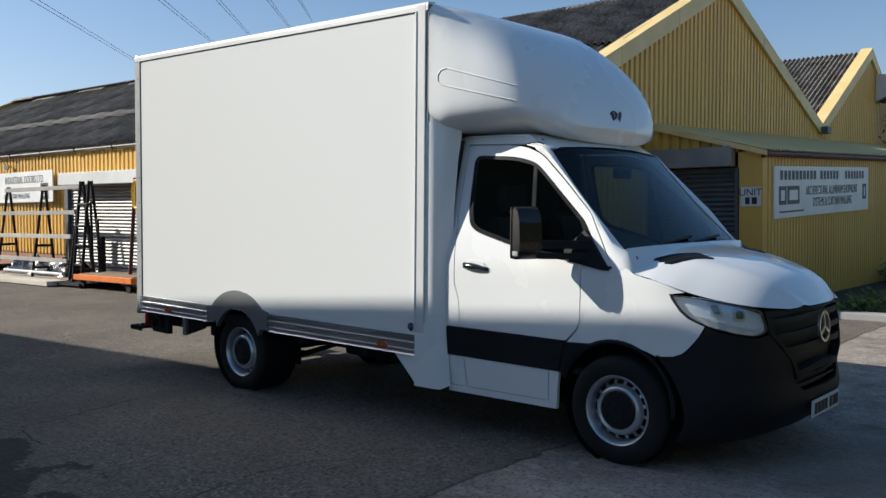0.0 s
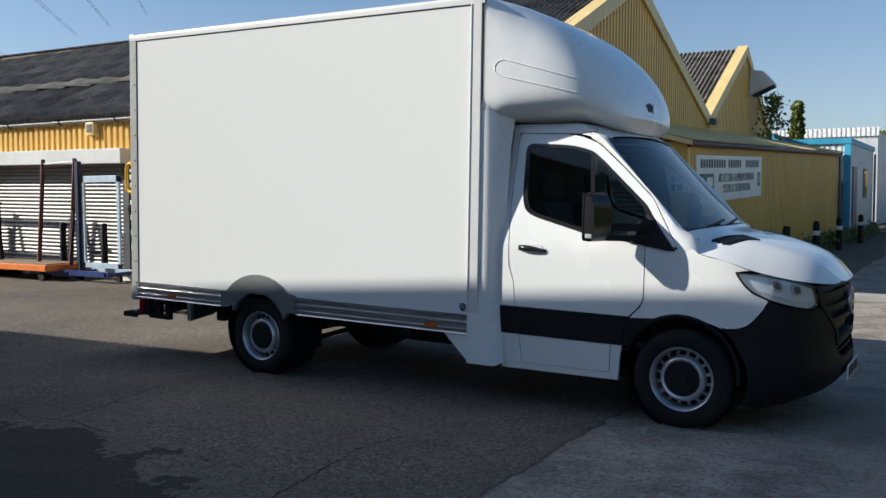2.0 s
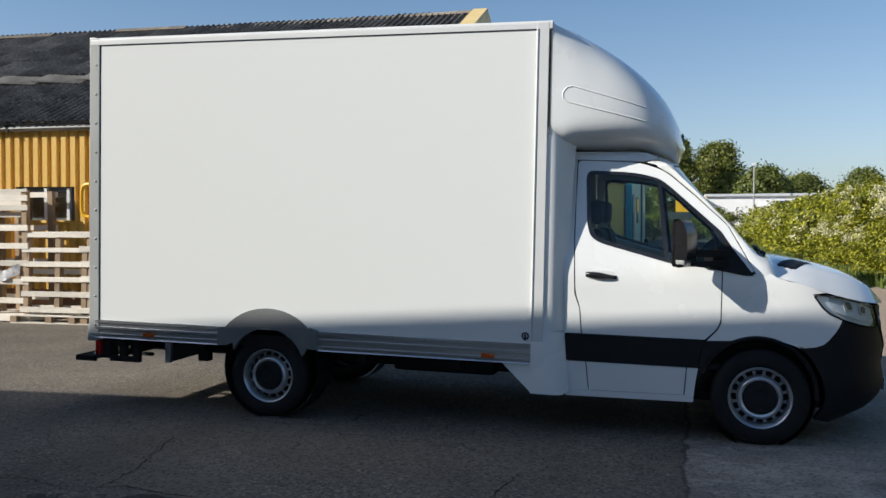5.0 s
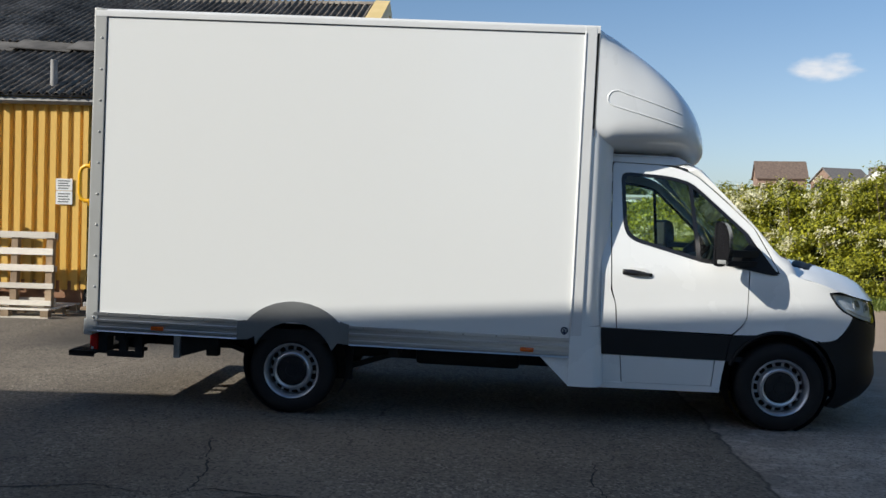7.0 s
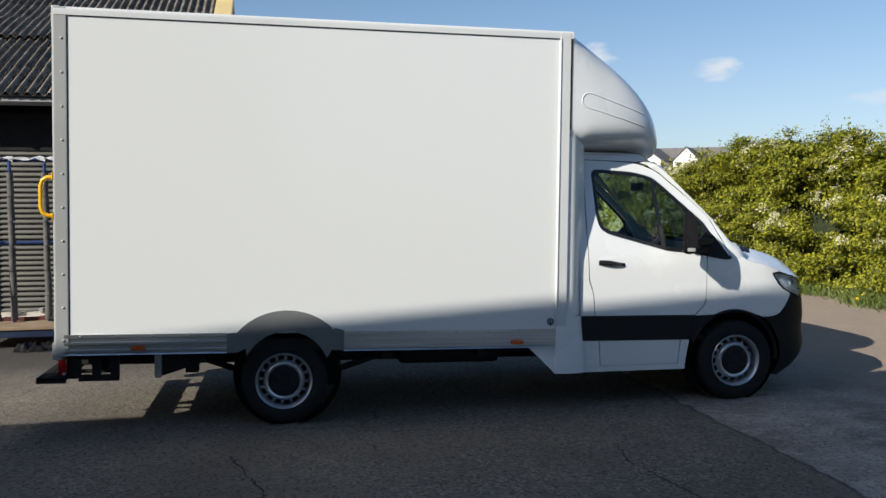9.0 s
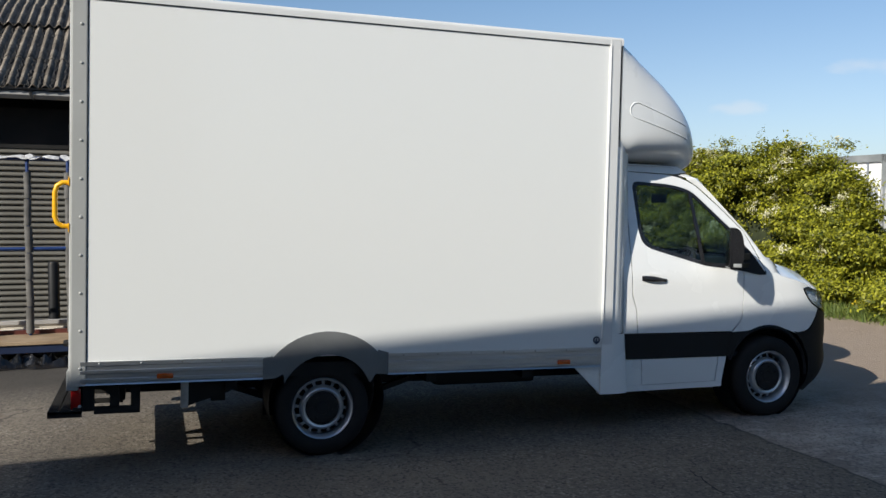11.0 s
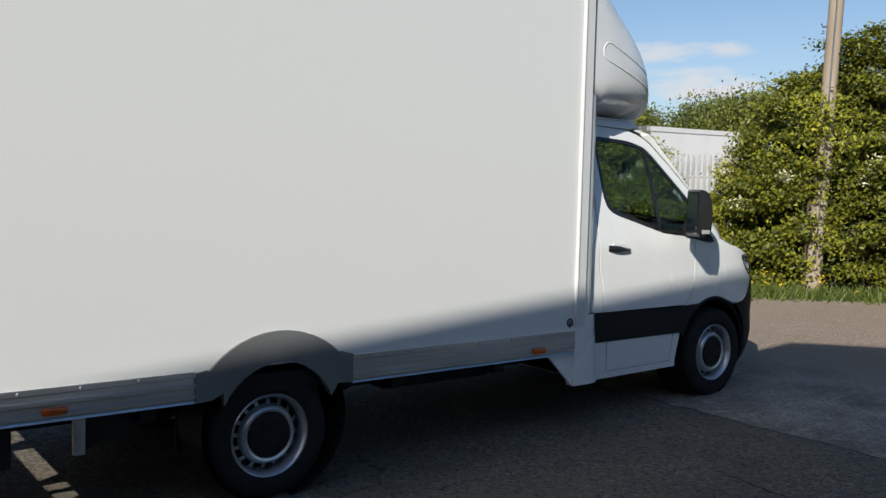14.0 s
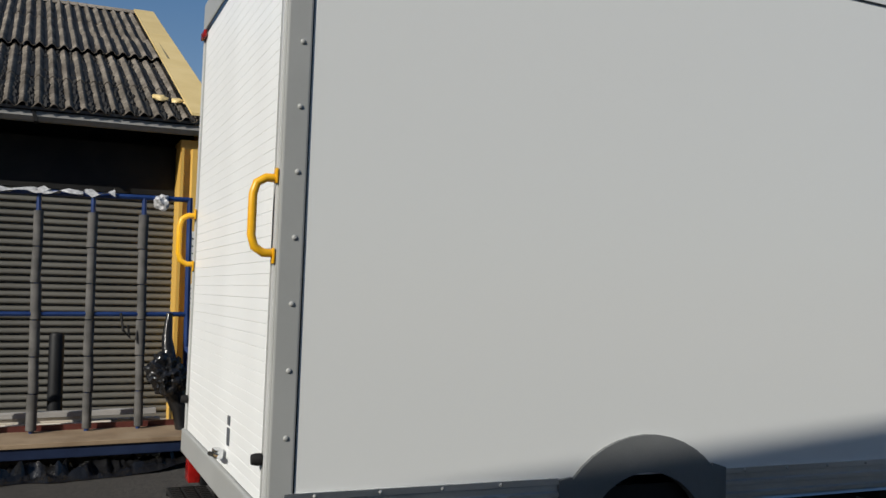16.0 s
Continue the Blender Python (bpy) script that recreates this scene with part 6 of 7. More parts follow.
# ---- hedges, trees, distance ----
def leaf_cloud(name, centres, normals, per, radius, size, material, seed, parent=None, label="", flat=0.35, squash=0.8):
    """Clumps of small folded leaves round the given centres, as one mesh."""
    rs = np.random.RandomState(seed)
    centres, normals = np.asarray(centres, float), np.asarray(normals, float)
    n = len(centres) * per
    c = np.repeat(centres, per, 0) + rs.normal(0, 1, (n, 3)) * radius * np.array((1, 1, squash))
    nm = np.repeat(normals, per, 0) + rs.normal(0, 0.75, (n, 3)) + np.array((0, 0, flat))
    nm /= np.linalg.norm(nm, axis=1)[:, None]
    t = np.cross(nm, rs.normal(0, 1, (n, 3)))
    t /= np.linalg.norm(t, axis=1)[:, None] + 1e-9
    b = np.cross(nm, t)
    s = size * rs.uniform(0.55, 1.35, (n, 1))
    q = np.stack([c - t * s, c + b * s * 0.5 + nm * s * 0.12, c + t * s, c - b * s * 0.5 + nm * s * 0.12], 1).reshape(-1, 3)
    me = bpy.data.meshes.new(name)
    idx = np.arange(n * 4).reshape(-1, 4)
    me.vertices.add(n * 4)
    me.vertices.foreach_set("co", q.ravel())
    me.loops.add(n * 4)
    me.loops.foreach_set("vertex_index", idx.ravel())
    me.polygons.add(n)
    me.polygons.foreach_set("loop_start", np.arange(n) * 4)
    me.update(calc_edges=True)
    me.materials.append(material)
    ob = new(name, me)
    if parent:
        ob.parent = parent
    if label:
        ob["label"] = label
    return ob


HEDGE_Y = (-9, -4, 1.2, 2.4, 4.5, 6.7, 11, 17, 24, 37, 60)
HEDGE_X = (12.2, 11.6, 10.7, 9.9, 10.0, 10.1, 9.4, 8.4, 8.2, 8.0, 7.8)
TOP_Y = (-9, -4, 0.0, 1.6, 2.6, 3.1, 3.5, 3.8, 4.75, 5.15, 5.6, 6.6, 7.9, 10, 12, 14, 18, 25, 32, 40, 60)
TOP_Z = (3.3, 3.4, 3.55, 3.75, 3.4, 2.45, 1.7, 1.25, 1.2, 1.75, 2.4, 2.7, 2.97, 2.84, 2.48, 2.36, 2.40, 2.45, 2.4, 2.2, 2.1)


def hedge_section(y0, y1, clumps, per, radius, size, seed, label, bloom, deep=1.6, leaf=None):
    T = root("hawthorn_hedge", label, "hedge", group="boundary hedge")
    rs = np.random.RandomState(seed)
    rows = []
    n = max(4, int((y1 - y0) / 0.7))
    for i in range(n + 1):
        y = y0 + (y1 - y0) * i / n
        x, h = lerp_table(HEDGE_Y, HEDGE_X, y), lerp_table(TOP_Y, TOP_Z, y)
        j = lambda: rs.uniform(-0.12, 0.12)
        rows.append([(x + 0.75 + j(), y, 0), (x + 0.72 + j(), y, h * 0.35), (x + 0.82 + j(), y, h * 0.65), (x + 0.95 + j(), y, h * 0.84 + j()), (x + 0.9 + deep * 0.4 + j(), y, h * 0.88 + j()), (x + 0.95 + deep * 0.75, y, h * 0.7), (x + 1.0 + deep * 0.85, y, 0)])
    # near-black sheet whose colour stands in for shade between the leaf pads
    part("dense_core", grid_skin(rows), M_HEDGE_SHADE, T, smooth=True)
    cs, ns = [], []
    for _ in range(clumps):
        y = rs.uniform(y0, y1)
        x, h = lerp_table(HEDGE_Y, HEDGE_X, y), lerp_table(TOP_Y, TOP_Z, y)
        h *= 1 + 0.10 * noise.noise((y * 0.9, 3.1, seed)) + 0.06 * noise.noise((y * 3.1, 7.7, seed))
        u = rs.uniform(0, 1)
        if u < 0.72:
            f = rs.uniform(0.02, 1) ** 0.9
            pad = noise.noise((y * 1.7, f * h * 2.6, seed + 0.5)) + 0.5 * noise.noise((y * 4.1, f * h * 6.0, seed + 3.5))
            if pad < -0.10 or (abs(y - 1.93 + 0.042 * f * h) < 0.16 and f * h < 3.2 and rs.rand() < 0.75):
                cs.append((x + 0.55 + 0.4 * f * f + rs.uniform(-0.1, 0.15), y, f * h))
                ns.append((-1, 0, 0.2))
                continue
            bulge = 0.30 * pad + 0.45 * noise.noise((y * 0.9, f * h * 1.3, 5.0)) + 0.32 * noise.noise((y * 2.3, f * h * 3.0, 9.0))
            cs.append((x + 0.12 + 0.55 * f ** 2 + 0.25 * (1 - f) ** 3 - bulge, y, f * h))
            ns.append((-1, 0, 0.4))
        else:
            cs.append((x + 0.5 + rs.uniform(0, deep), y, h * rs.uniform(0.86, 1.04) + (rs.exponential(0.10) if rs.rand() < 0.3 else 0)))
            ns.append((-0.3, 0, 1))
    leaf_cloud("foliage", cs, ns, per, radius, size, leaf or M_LEAF_H, seed + 1, T, flat=0.5, squash=0.42)
    if bloom:
        pick = [k for k in range(len(cs)) if noise.noise((cs[k][1] * 0.8, cs[k][2] * 1.2, 2.2)) > -0.02 and cs[k][2] > 0.9 and rs.rand() < bloom]
        leaf_cloud("blossom", [(cs[k][0] - 0.20, cs[k][1], cs[k][2] + 0.10) for k in pick], [ns[k] for k in pick], 46, radius * 0.42, size * 0.80, M_BLOSSOM, seed + 2, T, "cream flower clusters")
    st = bmesh.new()
    for _ in range(int((y1 - y0) * 2.2)):
        y = rs.uniform(y0, y1)
        x, h = lerp_table(HEDGE_Y, HEDGE_X, y), lerp_table(TOP_Y, TOP_Z, y)
        a = Vector((x + rs.uniform(0.3, 1.4), y, 0))
        b = a + Vector((rs.uniform(-0.3, 0.2), rs.uniform(-0.4, 0.4), h * rs.uniform(0.75, 1.08)))
        tube([a, (a + b) / 2 + Vector((rs.uniform(-0.1, 0.1), rs.uniform(-0.1, 0.1), 0)), b], 0.022, 5, st, r1=0.005)
    tagged(part("stems", st, M_BARK, T), kind="stuff")
    tips, up = [], []
    for _ in range(int((y1 - y0) * (5 if y1 < 30 else 1))):
        y = rs.uniform(y0, y1)
        x, h = lerp_table(HEDGE_Y, HEDGE_X, y) + rs.uniform(0.4, 1.5), lerp_table(TOP_Y, TOP_Z, y)
        if h < 2:
            continue
        lean, grow = rs.uniform(-0.25, 0.25, 2), rs.uniform(0.12, 0.5)
        tips += [(x + lean[0] * f, y + lean[1] * f, h + grow * f) for f in np.linspace(0, 1, 6)]
        up += [(-0.4, 0, 0.6)] * 6
    if tips:
        leaf_cloud("shoots", tips, up, 6, 0.035, size * 0.8, leaf or M_LEAF_H, seed + 3, T, "upright leafy shoots")
    return T


hedge_section(-9, 3.0, 1150, 230, 0.15, 0.036, 11, "tall leafy green shrubs along the yard edge", 0.10, 0.8, M_LEAF_N)
hedge_section(3.0, 12.0, 1050, 190, 0.13, 0.034, 21, "green hawthorn hedge with cream blossom at yard edge", 0.36, 0.45)
hedge_section(12.0, 26.0, 1200, 110, 0.16, 0.050, 31, "long green hawthorn hedge with cream blossom", 0.8)
hedge_section(26.0, 60.0, 800, 60, 0.32, 0.095, 41, "far run of clipped green boundary hedge", 0.2)


def grass_strip(seed=5):
    rs = np.random.RandomState(seed)
    n = 26000
    y = np.concatenate([rs.uniform(-9, 14, n * 2 // 3), rs.uniform(14, 60, n - n * 2 // 3)])
    x = np.interp(y, HEDGE_Y, HEDGE_X) + rs.normal(-0.05, 0.28, n) + 0.18 * np.sin(y * 2.3)
    h = rs.uniform(0.05, 0.26, n) * np.where(y > 14, 1.3, 1)
    a = rs.uniform(0, 2 * np.pi, n)
    w = rs.uniform(0.006, 0.016, n) * np.where(y > 14, 3, 1)
    d = np.stack([np.cos(a), np.sin(a), 0 * a], 1)
    base = np.stack([x, y, 0 * x], 1)
    lean = np.stack([rs.normal(0, 0.10, n), rs.normal(0, 0.10, n), h], 1)
    q = np.stack([base - d * w[:, None], base + d * w[:, None], base + lean], 1).reshape(-1, 3)
    me = bpy.data.meshes.new("grass")
    me.vertices.add(3 * n)
    me.vertices.foreach_set("co", q.ravel())
    me.loops.add(3 * n)
    me.loops.foreach_set("vertex_index", np.arange(3 * n))
    me.polygons.add(n)
    me.polygons.foreach_set("loop_start", np.arange(n) * 3)
    me.update(calc_edges=True)
    me.materials.append(M_GRASS)
    tagged(new("grass", me), "rough green grass growing at the foot of hedge", "grass", kind="stuff")
    fl = [(lerp_table(HEDGE_Y, HEDGE_X, yy) + rs.normal(-0.1, 0.3), yy, rs.uniform(0.12, 0.35)) for yy in list(rs.uniform(-3, 5, 50)) + list(rs.uniform(18, 50, 110))]
    tagged(leaf_cloud("dandelion", fl, [(0, 0, 1)] * len(fl), 5, 0.02, 0.03, M_DANDELION, 3), "yellow dandelion flowers in the grass", "flower", kind="stuff")


grass_strip()


def tree(x, y, z0, height, width, seed, material, label, slim=False, per=40, size=0.22):
    T = root("tree", label, "tree", pose(x, y, z0), group="distant trees")
    rs = np.random.RandomState(seed)
    tr = tube([(0, 0, -1.0), (0.1, 0, height * 0.3), (0.0, 0.1, height * 0.6), (0.05, 0, height * 0.92)], width * 0.045, 8, r1=width * 0.008)
    for _ in range(9):
        h = rs.uniform(0.2, 0.75) * height
        a = rs.uniform(0, 6.28)
        r = width * 0.42 * (1 - 0.5 * h / height)
        tube([(0.05, 0, h), (r * 0.5 * math.cos(a), r * 0.5 * math.sin(a), h + r * 0.5), (r * math.cos(a), r * math.sin(a), h + r * (1.3 if slim else 0.7))], width * 0.018, 5, tr, r1=0.01)
    part("trunk", tr, M_BARK, T, smooth=True)
    cs, ns = [], []
    for _ in range(230):
        f = rs.uniform(0.12, 1.0)
        prof = math.sin(math.pi * min(1, 0.12 + f * 0.86)) ** (0.6 if slim else 0.5)
        a = rs.uniform(0, 6.28)
        rad = width * 0.5 * prof * (0.75 + 0.45 * noise.noise((math.cos(a) * 1.5 + seed, math.sin(a) * 1.5, f * 5))) * math.sqrt(rs.uniform(0.25, 1))
        cs.append((rad * math.cos(a), rad * math.sin(a), f * height))
        ns.append((math.cos(a), math.sin(a), 0.5))
    leaf_cloud("crown", cs, ns, per, width * 0.065, size, material, seed + 1, T)
    return T


for k, (x, y, h, w, m, slim, lab) in enumerate((
        (1.2, 77, 9.2, 3.0, M_LEAF_D, True, "tall slim green poplar beyond the yard"),
        (3.5, 78, 8.9, 3.2, M_LEAF_D, True, "tall slim green poplar beyond the yard"),
        (6.8, 83, 8.6, 7.0, M_LEAF_T, False, "broad sunlit green tree beyond the yard"),
        (10.5, 76, 6.0, 6.0, M_LEAF_D, False, "rounded dark green tree in the distance"),
        (-0.6, 66, 6.0, 3.6, M_LEAF_T, False, "rounded dark green tree in the distance"),
        (16.0, 95, 6.0, 7.0, M_LEAF_D, False, "rounded dark green tree in the distance"),
        (23.0, 100, 6.6, 7.0, M_LEAF_D, False, "rounded dark green tree in the distance"),
        (-1.9, 37.0, 5.9, 0.9, M_LEAF_D, True, "narrow dark conifer behind the workshop"),
        (60, 48, 7.4, 11.0, M_LEAF_D, False, "wooded green mound in the distance"),
        (62, 41, 7.8, 12.0, M_LEAF_D, False, "wooded green mound in the distance"),
        (58, 34, 7.8, 12.0, M_LEAF_T, False, "wooded green mound in the distance"),
        (64, 54, 7.2, 6.0, M_LEAF_D, False, "wooded green mound in the distance"),
        (57, 26, 8.2, 11.0, M_LEAF_D, False, "wooded green mound in the distance"))):
    tree(x, y, 0, h, w, 100 + 7 * k, m, lab, slim, per=60 if w < 4 else 120, size=0.12 if w < 4 else 0.15)


def climber():
    rs = np.random.RandomState(8)
    cs = [(-0.98 + rs.normal(0.25, 0.12), 25.2 + rs.normal(0, 0.35), z) for z in rs.uniform(1.5, 5.0, 40)]
    T = root("climbing_plant", "dark ivy climbing at the warehouse corner", "plant")
    part("stem", tube([(-0.8, 25.2, 0), (-0.75, 25.3, 2.5), (-0.7, 25.2, 4.8)], 0.05, 6, r1=0.01), M_BARK, T)
    leaf_cloud("foliage", cs, [(1, -0.5, 0.2)] * 40, 34, 0.16, 0.09, M_LEAF_D, 9, T)


climber()


def house(x, y, w, d, h, roof, rz, wall, label):
    T = root("house", label, "house", pose(x, y, 0, 0, 0, rz), group="houses beyond hedge")
    part("wall", prism([(-w / 2, 0), (w / 2, 0), (w / 2, h), (0, h + roof - 0.1), (-w / 2, h)], -d / 2, d / 2, "y"), wall, T)
    for s in (-1, 1):
        bm = prism([(0, h + roof), (s * (w / 2 + 0.4), h - 0.25), (s * (w / 2 + 0.4), h - 0.45), (0, h + roof - 0.2)], -d / 2 - 0.3, d / 2 + 0.3, "y")
        part("roof", bm, M_ROOFTILE if rz == 80 else M_ROOFSLATE, T)
    for wx in (-w / 4, w / 4):
        for wz in (1.0, h - 1.6):
            wd = part("window", box(wx - 0.55, wx + 0.55, -d / 2 - 0.04, -d / 2, wz, wz + 1.1), M_SIGN, T)
            part("pane", box(wx - 0.48, wx + 0.48, -d / 2 - 0.05, -d / 2 - 0.04, wz + 0.07, wz + 1.03), M_GLOSSBLK, wd)


house(50.6, 150, 6.5, 8, 9.6, 2.8, 80, M_HOUSEBRICK, "brick house with brown tiled roof behind hedge")
house(62.3, 153, 6.0, 8, 9.2, 2.4, -68, M_HOUSEBRICK, "brick house with grey slate roof behind hedge")
house(71.2, 154, 6.2, 10, 9.7, 2.5, -40, M_RENDERW, "white rendered gabled house with slate roof behind hedge")
house(79.8, 160, 6.5, 18, 9.8, 2.7, 68, M_HOUSEBRICK, "long brick terrace with slate roof behind hedge")
house(77.6, 151, 4.6, 9, 9.6, 2.4, -35, M_RENDERW, "white rendered gabled house beside brick terrace")


def container():
    T = root("storage_container", "white steel storage container with grey corner frame", "container", pose(15.45, 9.35, 0.40, 0, 0, 3))
    bm = bmesh.new()
    us = []
    k = 0.12
    while k < 6.0:
        us += [(k, 0.0), (k + 0.16, 0.0), (k + 0.20, 0.0012), (k + 0.36, 0.0012)]
        k += 0.40
    lo = [bm.verts.new((u, d, 0.12)) for u, d in us]
    hi = [bm.verts.new((u, d, 2.56)) for u, d in us]
    for i in range(len(us) - 1):
        bm.faces.new((lo[i], lo[i + 1], hi[i + 1], hi[i]))
    part("side", bm, M_CONT, T)
    part("body", box(0.04, 6.0, 0.05, 2.40, 0, 2.60), M_CONT, T)
    for y in (-0.02, 2.30):
        part("corner_post", box(-0.02, 0.14, y, y + 0.16, -0.45, 2.68), M_CONTG, T, "grey corner post")
    part("top_rail", box(0.0, 6.1, -0.02, 0.08, 2.56, 2.68), M_CONT, T)
    part("end_rail", box(-0.02, 0.1, 0.0, 2.44, 2.50, 2.68), M_CONTG, T)
    for y in (0.55, 1.2, 1.85):
        part("lock_rod", tube([(-0.03, y, 0.1), (-0.03, y, 2.5)], 0.02, 6), M_GALV, T)


container()


def palisade():
    T = root("palisade_fence", "grey galvanised palisade fence behind the hedge", "fence")
    me = finish("pale", prism(rounded([(-0.035, 0.0), (0.035, 0.0), (0.035, 2.1), (0.0, 2.25), (-0.035, 2.1)], 0.0), -0.01, 0.01, "y"), M_PALE)
    for k in range(46):
        part("pale", me, None, T, m=pose(14.0 + 0.012 * k, 3.6 + 0.155 * k, 0.05, 0, 0, 86))
    for z in (0.5, 1.8):
        part("rail", tube([(14.05, 3.5, z), (14.6, 10.8, z)], 0.025, 6), M_PALE, T)
    for y in (3.5, 6.2, 8.9):
        part("post", box(14.05, 14.15, y, y + 0.1, 0, 2.2), M_PALE, T)


palisade()


def utility_pole():
    T = root("utility_pole", "weathered timber utility pole standing in the hedge", "pole")
    part("shaft", tube([(10.55, 1.97, 0), (10.58, 1.80, 4), (10.62, 1.57, 9.5)], 0.122, 14, r1=0.09), M_POLE, T, smooth=True)
    for k in range(9):
        z = 3.2 + 0.42 * k
        s = 1 if k % 2 else -1
        part("step_iron", tube([(10.58, 1.97 - 0.042 * z, z), (10.56, 1.97 - 0.042 * z - s * 0.17, z), (10.55, 1.97 - 0.042 * z - s * 0.19, z + 0.05)], 0.012, 6), M_GREYSTEEL, T)
    part("cable_cleat", tube([(10.44, 1.87, 0.5), (10.52, 1.53, 9)], 0.014, 5), M_CABLE, T)


utility_pole()


def pole_shrub():
    """Shrub growing round the foot of the pole and up in front of it."""
    rs = np.random.RandomState(77)
    cs = [(10.28 + rs.normal(0, 0.10), 1.87 + rs.normal(0, 0.34), z) for z in np.concatenate([rs.uniform(2.0, 3.0, 15), rs.uniform(0.2, 2.0, 7)])]
    T = root("shrub", "leafy green shrub growing round the pole", "shrub")
    part("stem", tube([(10.36, 2.0, 0), (10.32, 1.95, 1.6), (10.3, 1.7, 2.9)], 0.02, 6, r1=0.006), M_BARK, T)
    leaf_cloud("foliage", cs, [(-1, -0.2, 0.4)] * len(cs), 70, 0.13, 0.036, M_LEAF_H, 78, T)


pole_shrub()


def far_buildings():
    T = root("yellow_container", "bright yellow steel container beyond the fence", "container")
    part("body", box(2.9, 5.35, 70, 76, 0, 3.5, 0.03), M_YELBOX, T)
    T = root("white_shed", "long low white shed with flat roof beyond hedge", "building")
    part("wall", box(5.4, 26, 71, 80, 0, 3.6), M_CONT, T)
    part("roof_edge", box(5.3, 26.1, 70.8, 80.2, 3.6, 3.82), M_CABIN, T)
    for k in range(8):
        part("window", box(11.0 + 1.8 * k, 12.1 + 1.8 * k, 70.95, 71.0, 2.2, 3.2), M_BLUE, T)
    T = root("timber_fence", "weathered grey close-boarded fence across the yard end", "fence")
    me = finish("board", box(0, 0.145, 0, 0.02, 0, 2.3), M_FENCE)
    for k in range(40):
        part("board", me, None, T, m=pose(1.6 + 0.15 * k, 68.5, 0, 0, 0, 0))
    T = root("street_lamp", "slim grey lamp post with small lantern", "lamp")
    part("post", tube([(9.1, 69, 0), (9.1, 69, 6.1)], 0.07, 8, r1=0.05), M_GALV, T)
    part("lantern", box(8.95, 9.3, 68.8, 69.2, 6.05, 6.25, 0.04), M_CABIN, T)
    # cabin at the end of the lean-to
    T = root("site_cabin", "grey and turquoise site cabin with blue door", "building")
    part("body", box(-0.6, 1.42, 28.5, 36.2, 0, 3.54), M_CABIN, T)
    part("ribbed_front", cladding(-0.6, 1.23, 2.1, 3.52, pitch=0.2, depth=0.05), M_SIGN, T, m=pose(0, 28.44, 0))
    part("turquoise_post", box(1.23, 1.45, 28.38, 28.6, 0, 3.72), M_TURQ, T)
    part("fascia", box(-0.8, 1.47, 28.36, 36.3, 3.52, 3.72), M_TURQ, T)
    part("door", box(1.42, 1.46, 29.2, 30.4, 0.1, 2.7), M_BLUE, T, "blue door")
    wd = part("window", box(1.42, 1.45, 32.6, 33.8, 1.5, 2.7), M_GREYSTEEL, T)
    part("pane", box(1.45, 1.46, 32.7, 33.7, 1.6, 2.6), M_WINGLASS, wd)
    part("lower_panel", box(0.9, 1.14, 28.36, 28.5, 0.0, 2.1), M_BLUE, T)
    part("downpipe", tube([(1.5, 36.1, 0), (1.5, 36.1, 3.4)], 0.05, 6), M_GREYSTEEL, T)
    T = root("white_warehouse", "tall pale warehouse with ribbed white parapet behind cabin", "building")
    part("wall", box(-9, 0.75, 45, 60, 0, 4.95), M_CABIN, T)
    part("parapet", cladding(-9, 0.8, 4.75, 5.22, pitch=0.24, depth=0.06), M_CONT, T, m=pose(0, 44.9, 0))
    T = root("blue_gable_shed", "small blue-trimmed shed roof behind workshop", "building")
    part("roof", prism([(-3.2, 3.0), (-2.2, 4.3), (-1.1, 3.2), (-1.1, 3.0)], 33, 40, "y"), M_ASBESTOS, T)
    part("verge", prism([(-2.3, 4.35), (-1.0, 3.1), (-1.0, 2.8), (-2.3, 4.05)], 32.85, 32.99, "y"), M_TURQ, T)


far_buildings()


def far_shrubs():
    """Low bushes before the fence at the yard's far end."""
    rs = np.random.RandomState(61)
    for x, y, h, w in ((0.2, 62, 2.0, 1.8), (1.3, 64, 2.7, 1.9), (2.9, 66, 1.5, 2.0), (4.6, 66.5, 1.7, 2.2), (6.2, 66, 2.4, 2.4), (7.4, 64, 2.3, 2.2)):
        T = root("shrub", "rounded green shrub before the far fence", "shrub", pose(x, y, 0), group="far shrubs")
        st = bmesh.new()
        cs = []
        for _ in range(26):
            a, f = rs.uniform(0, 6.28), rs.uniform(0.1, 1)
            r = w * 0.5 * math.sqrt(rs.uniform(0.2, 1)) * math.sin(math.pi * min(0.95, 0.25 + 0.7 * f)) ** 0.6
            cs.append((r * math.cos(a), r * math.sin(a), h * f))
            tube([(0, 0, 0), (r * 0.4 * math.cos(a), r * 0.4 * math.sin(a), h * f * 0.6), cs[-1]], 0.02, 4, st, r1=0.006)
        part("stems", st, M_BARK, T)
        leaf_cloud("foliage", cs, [(c[0], c[1], 0.5) for c in cs], 60, 0.20, 0.10, M_LEAF_T, rs.randint(999), T)


far_shrubs()


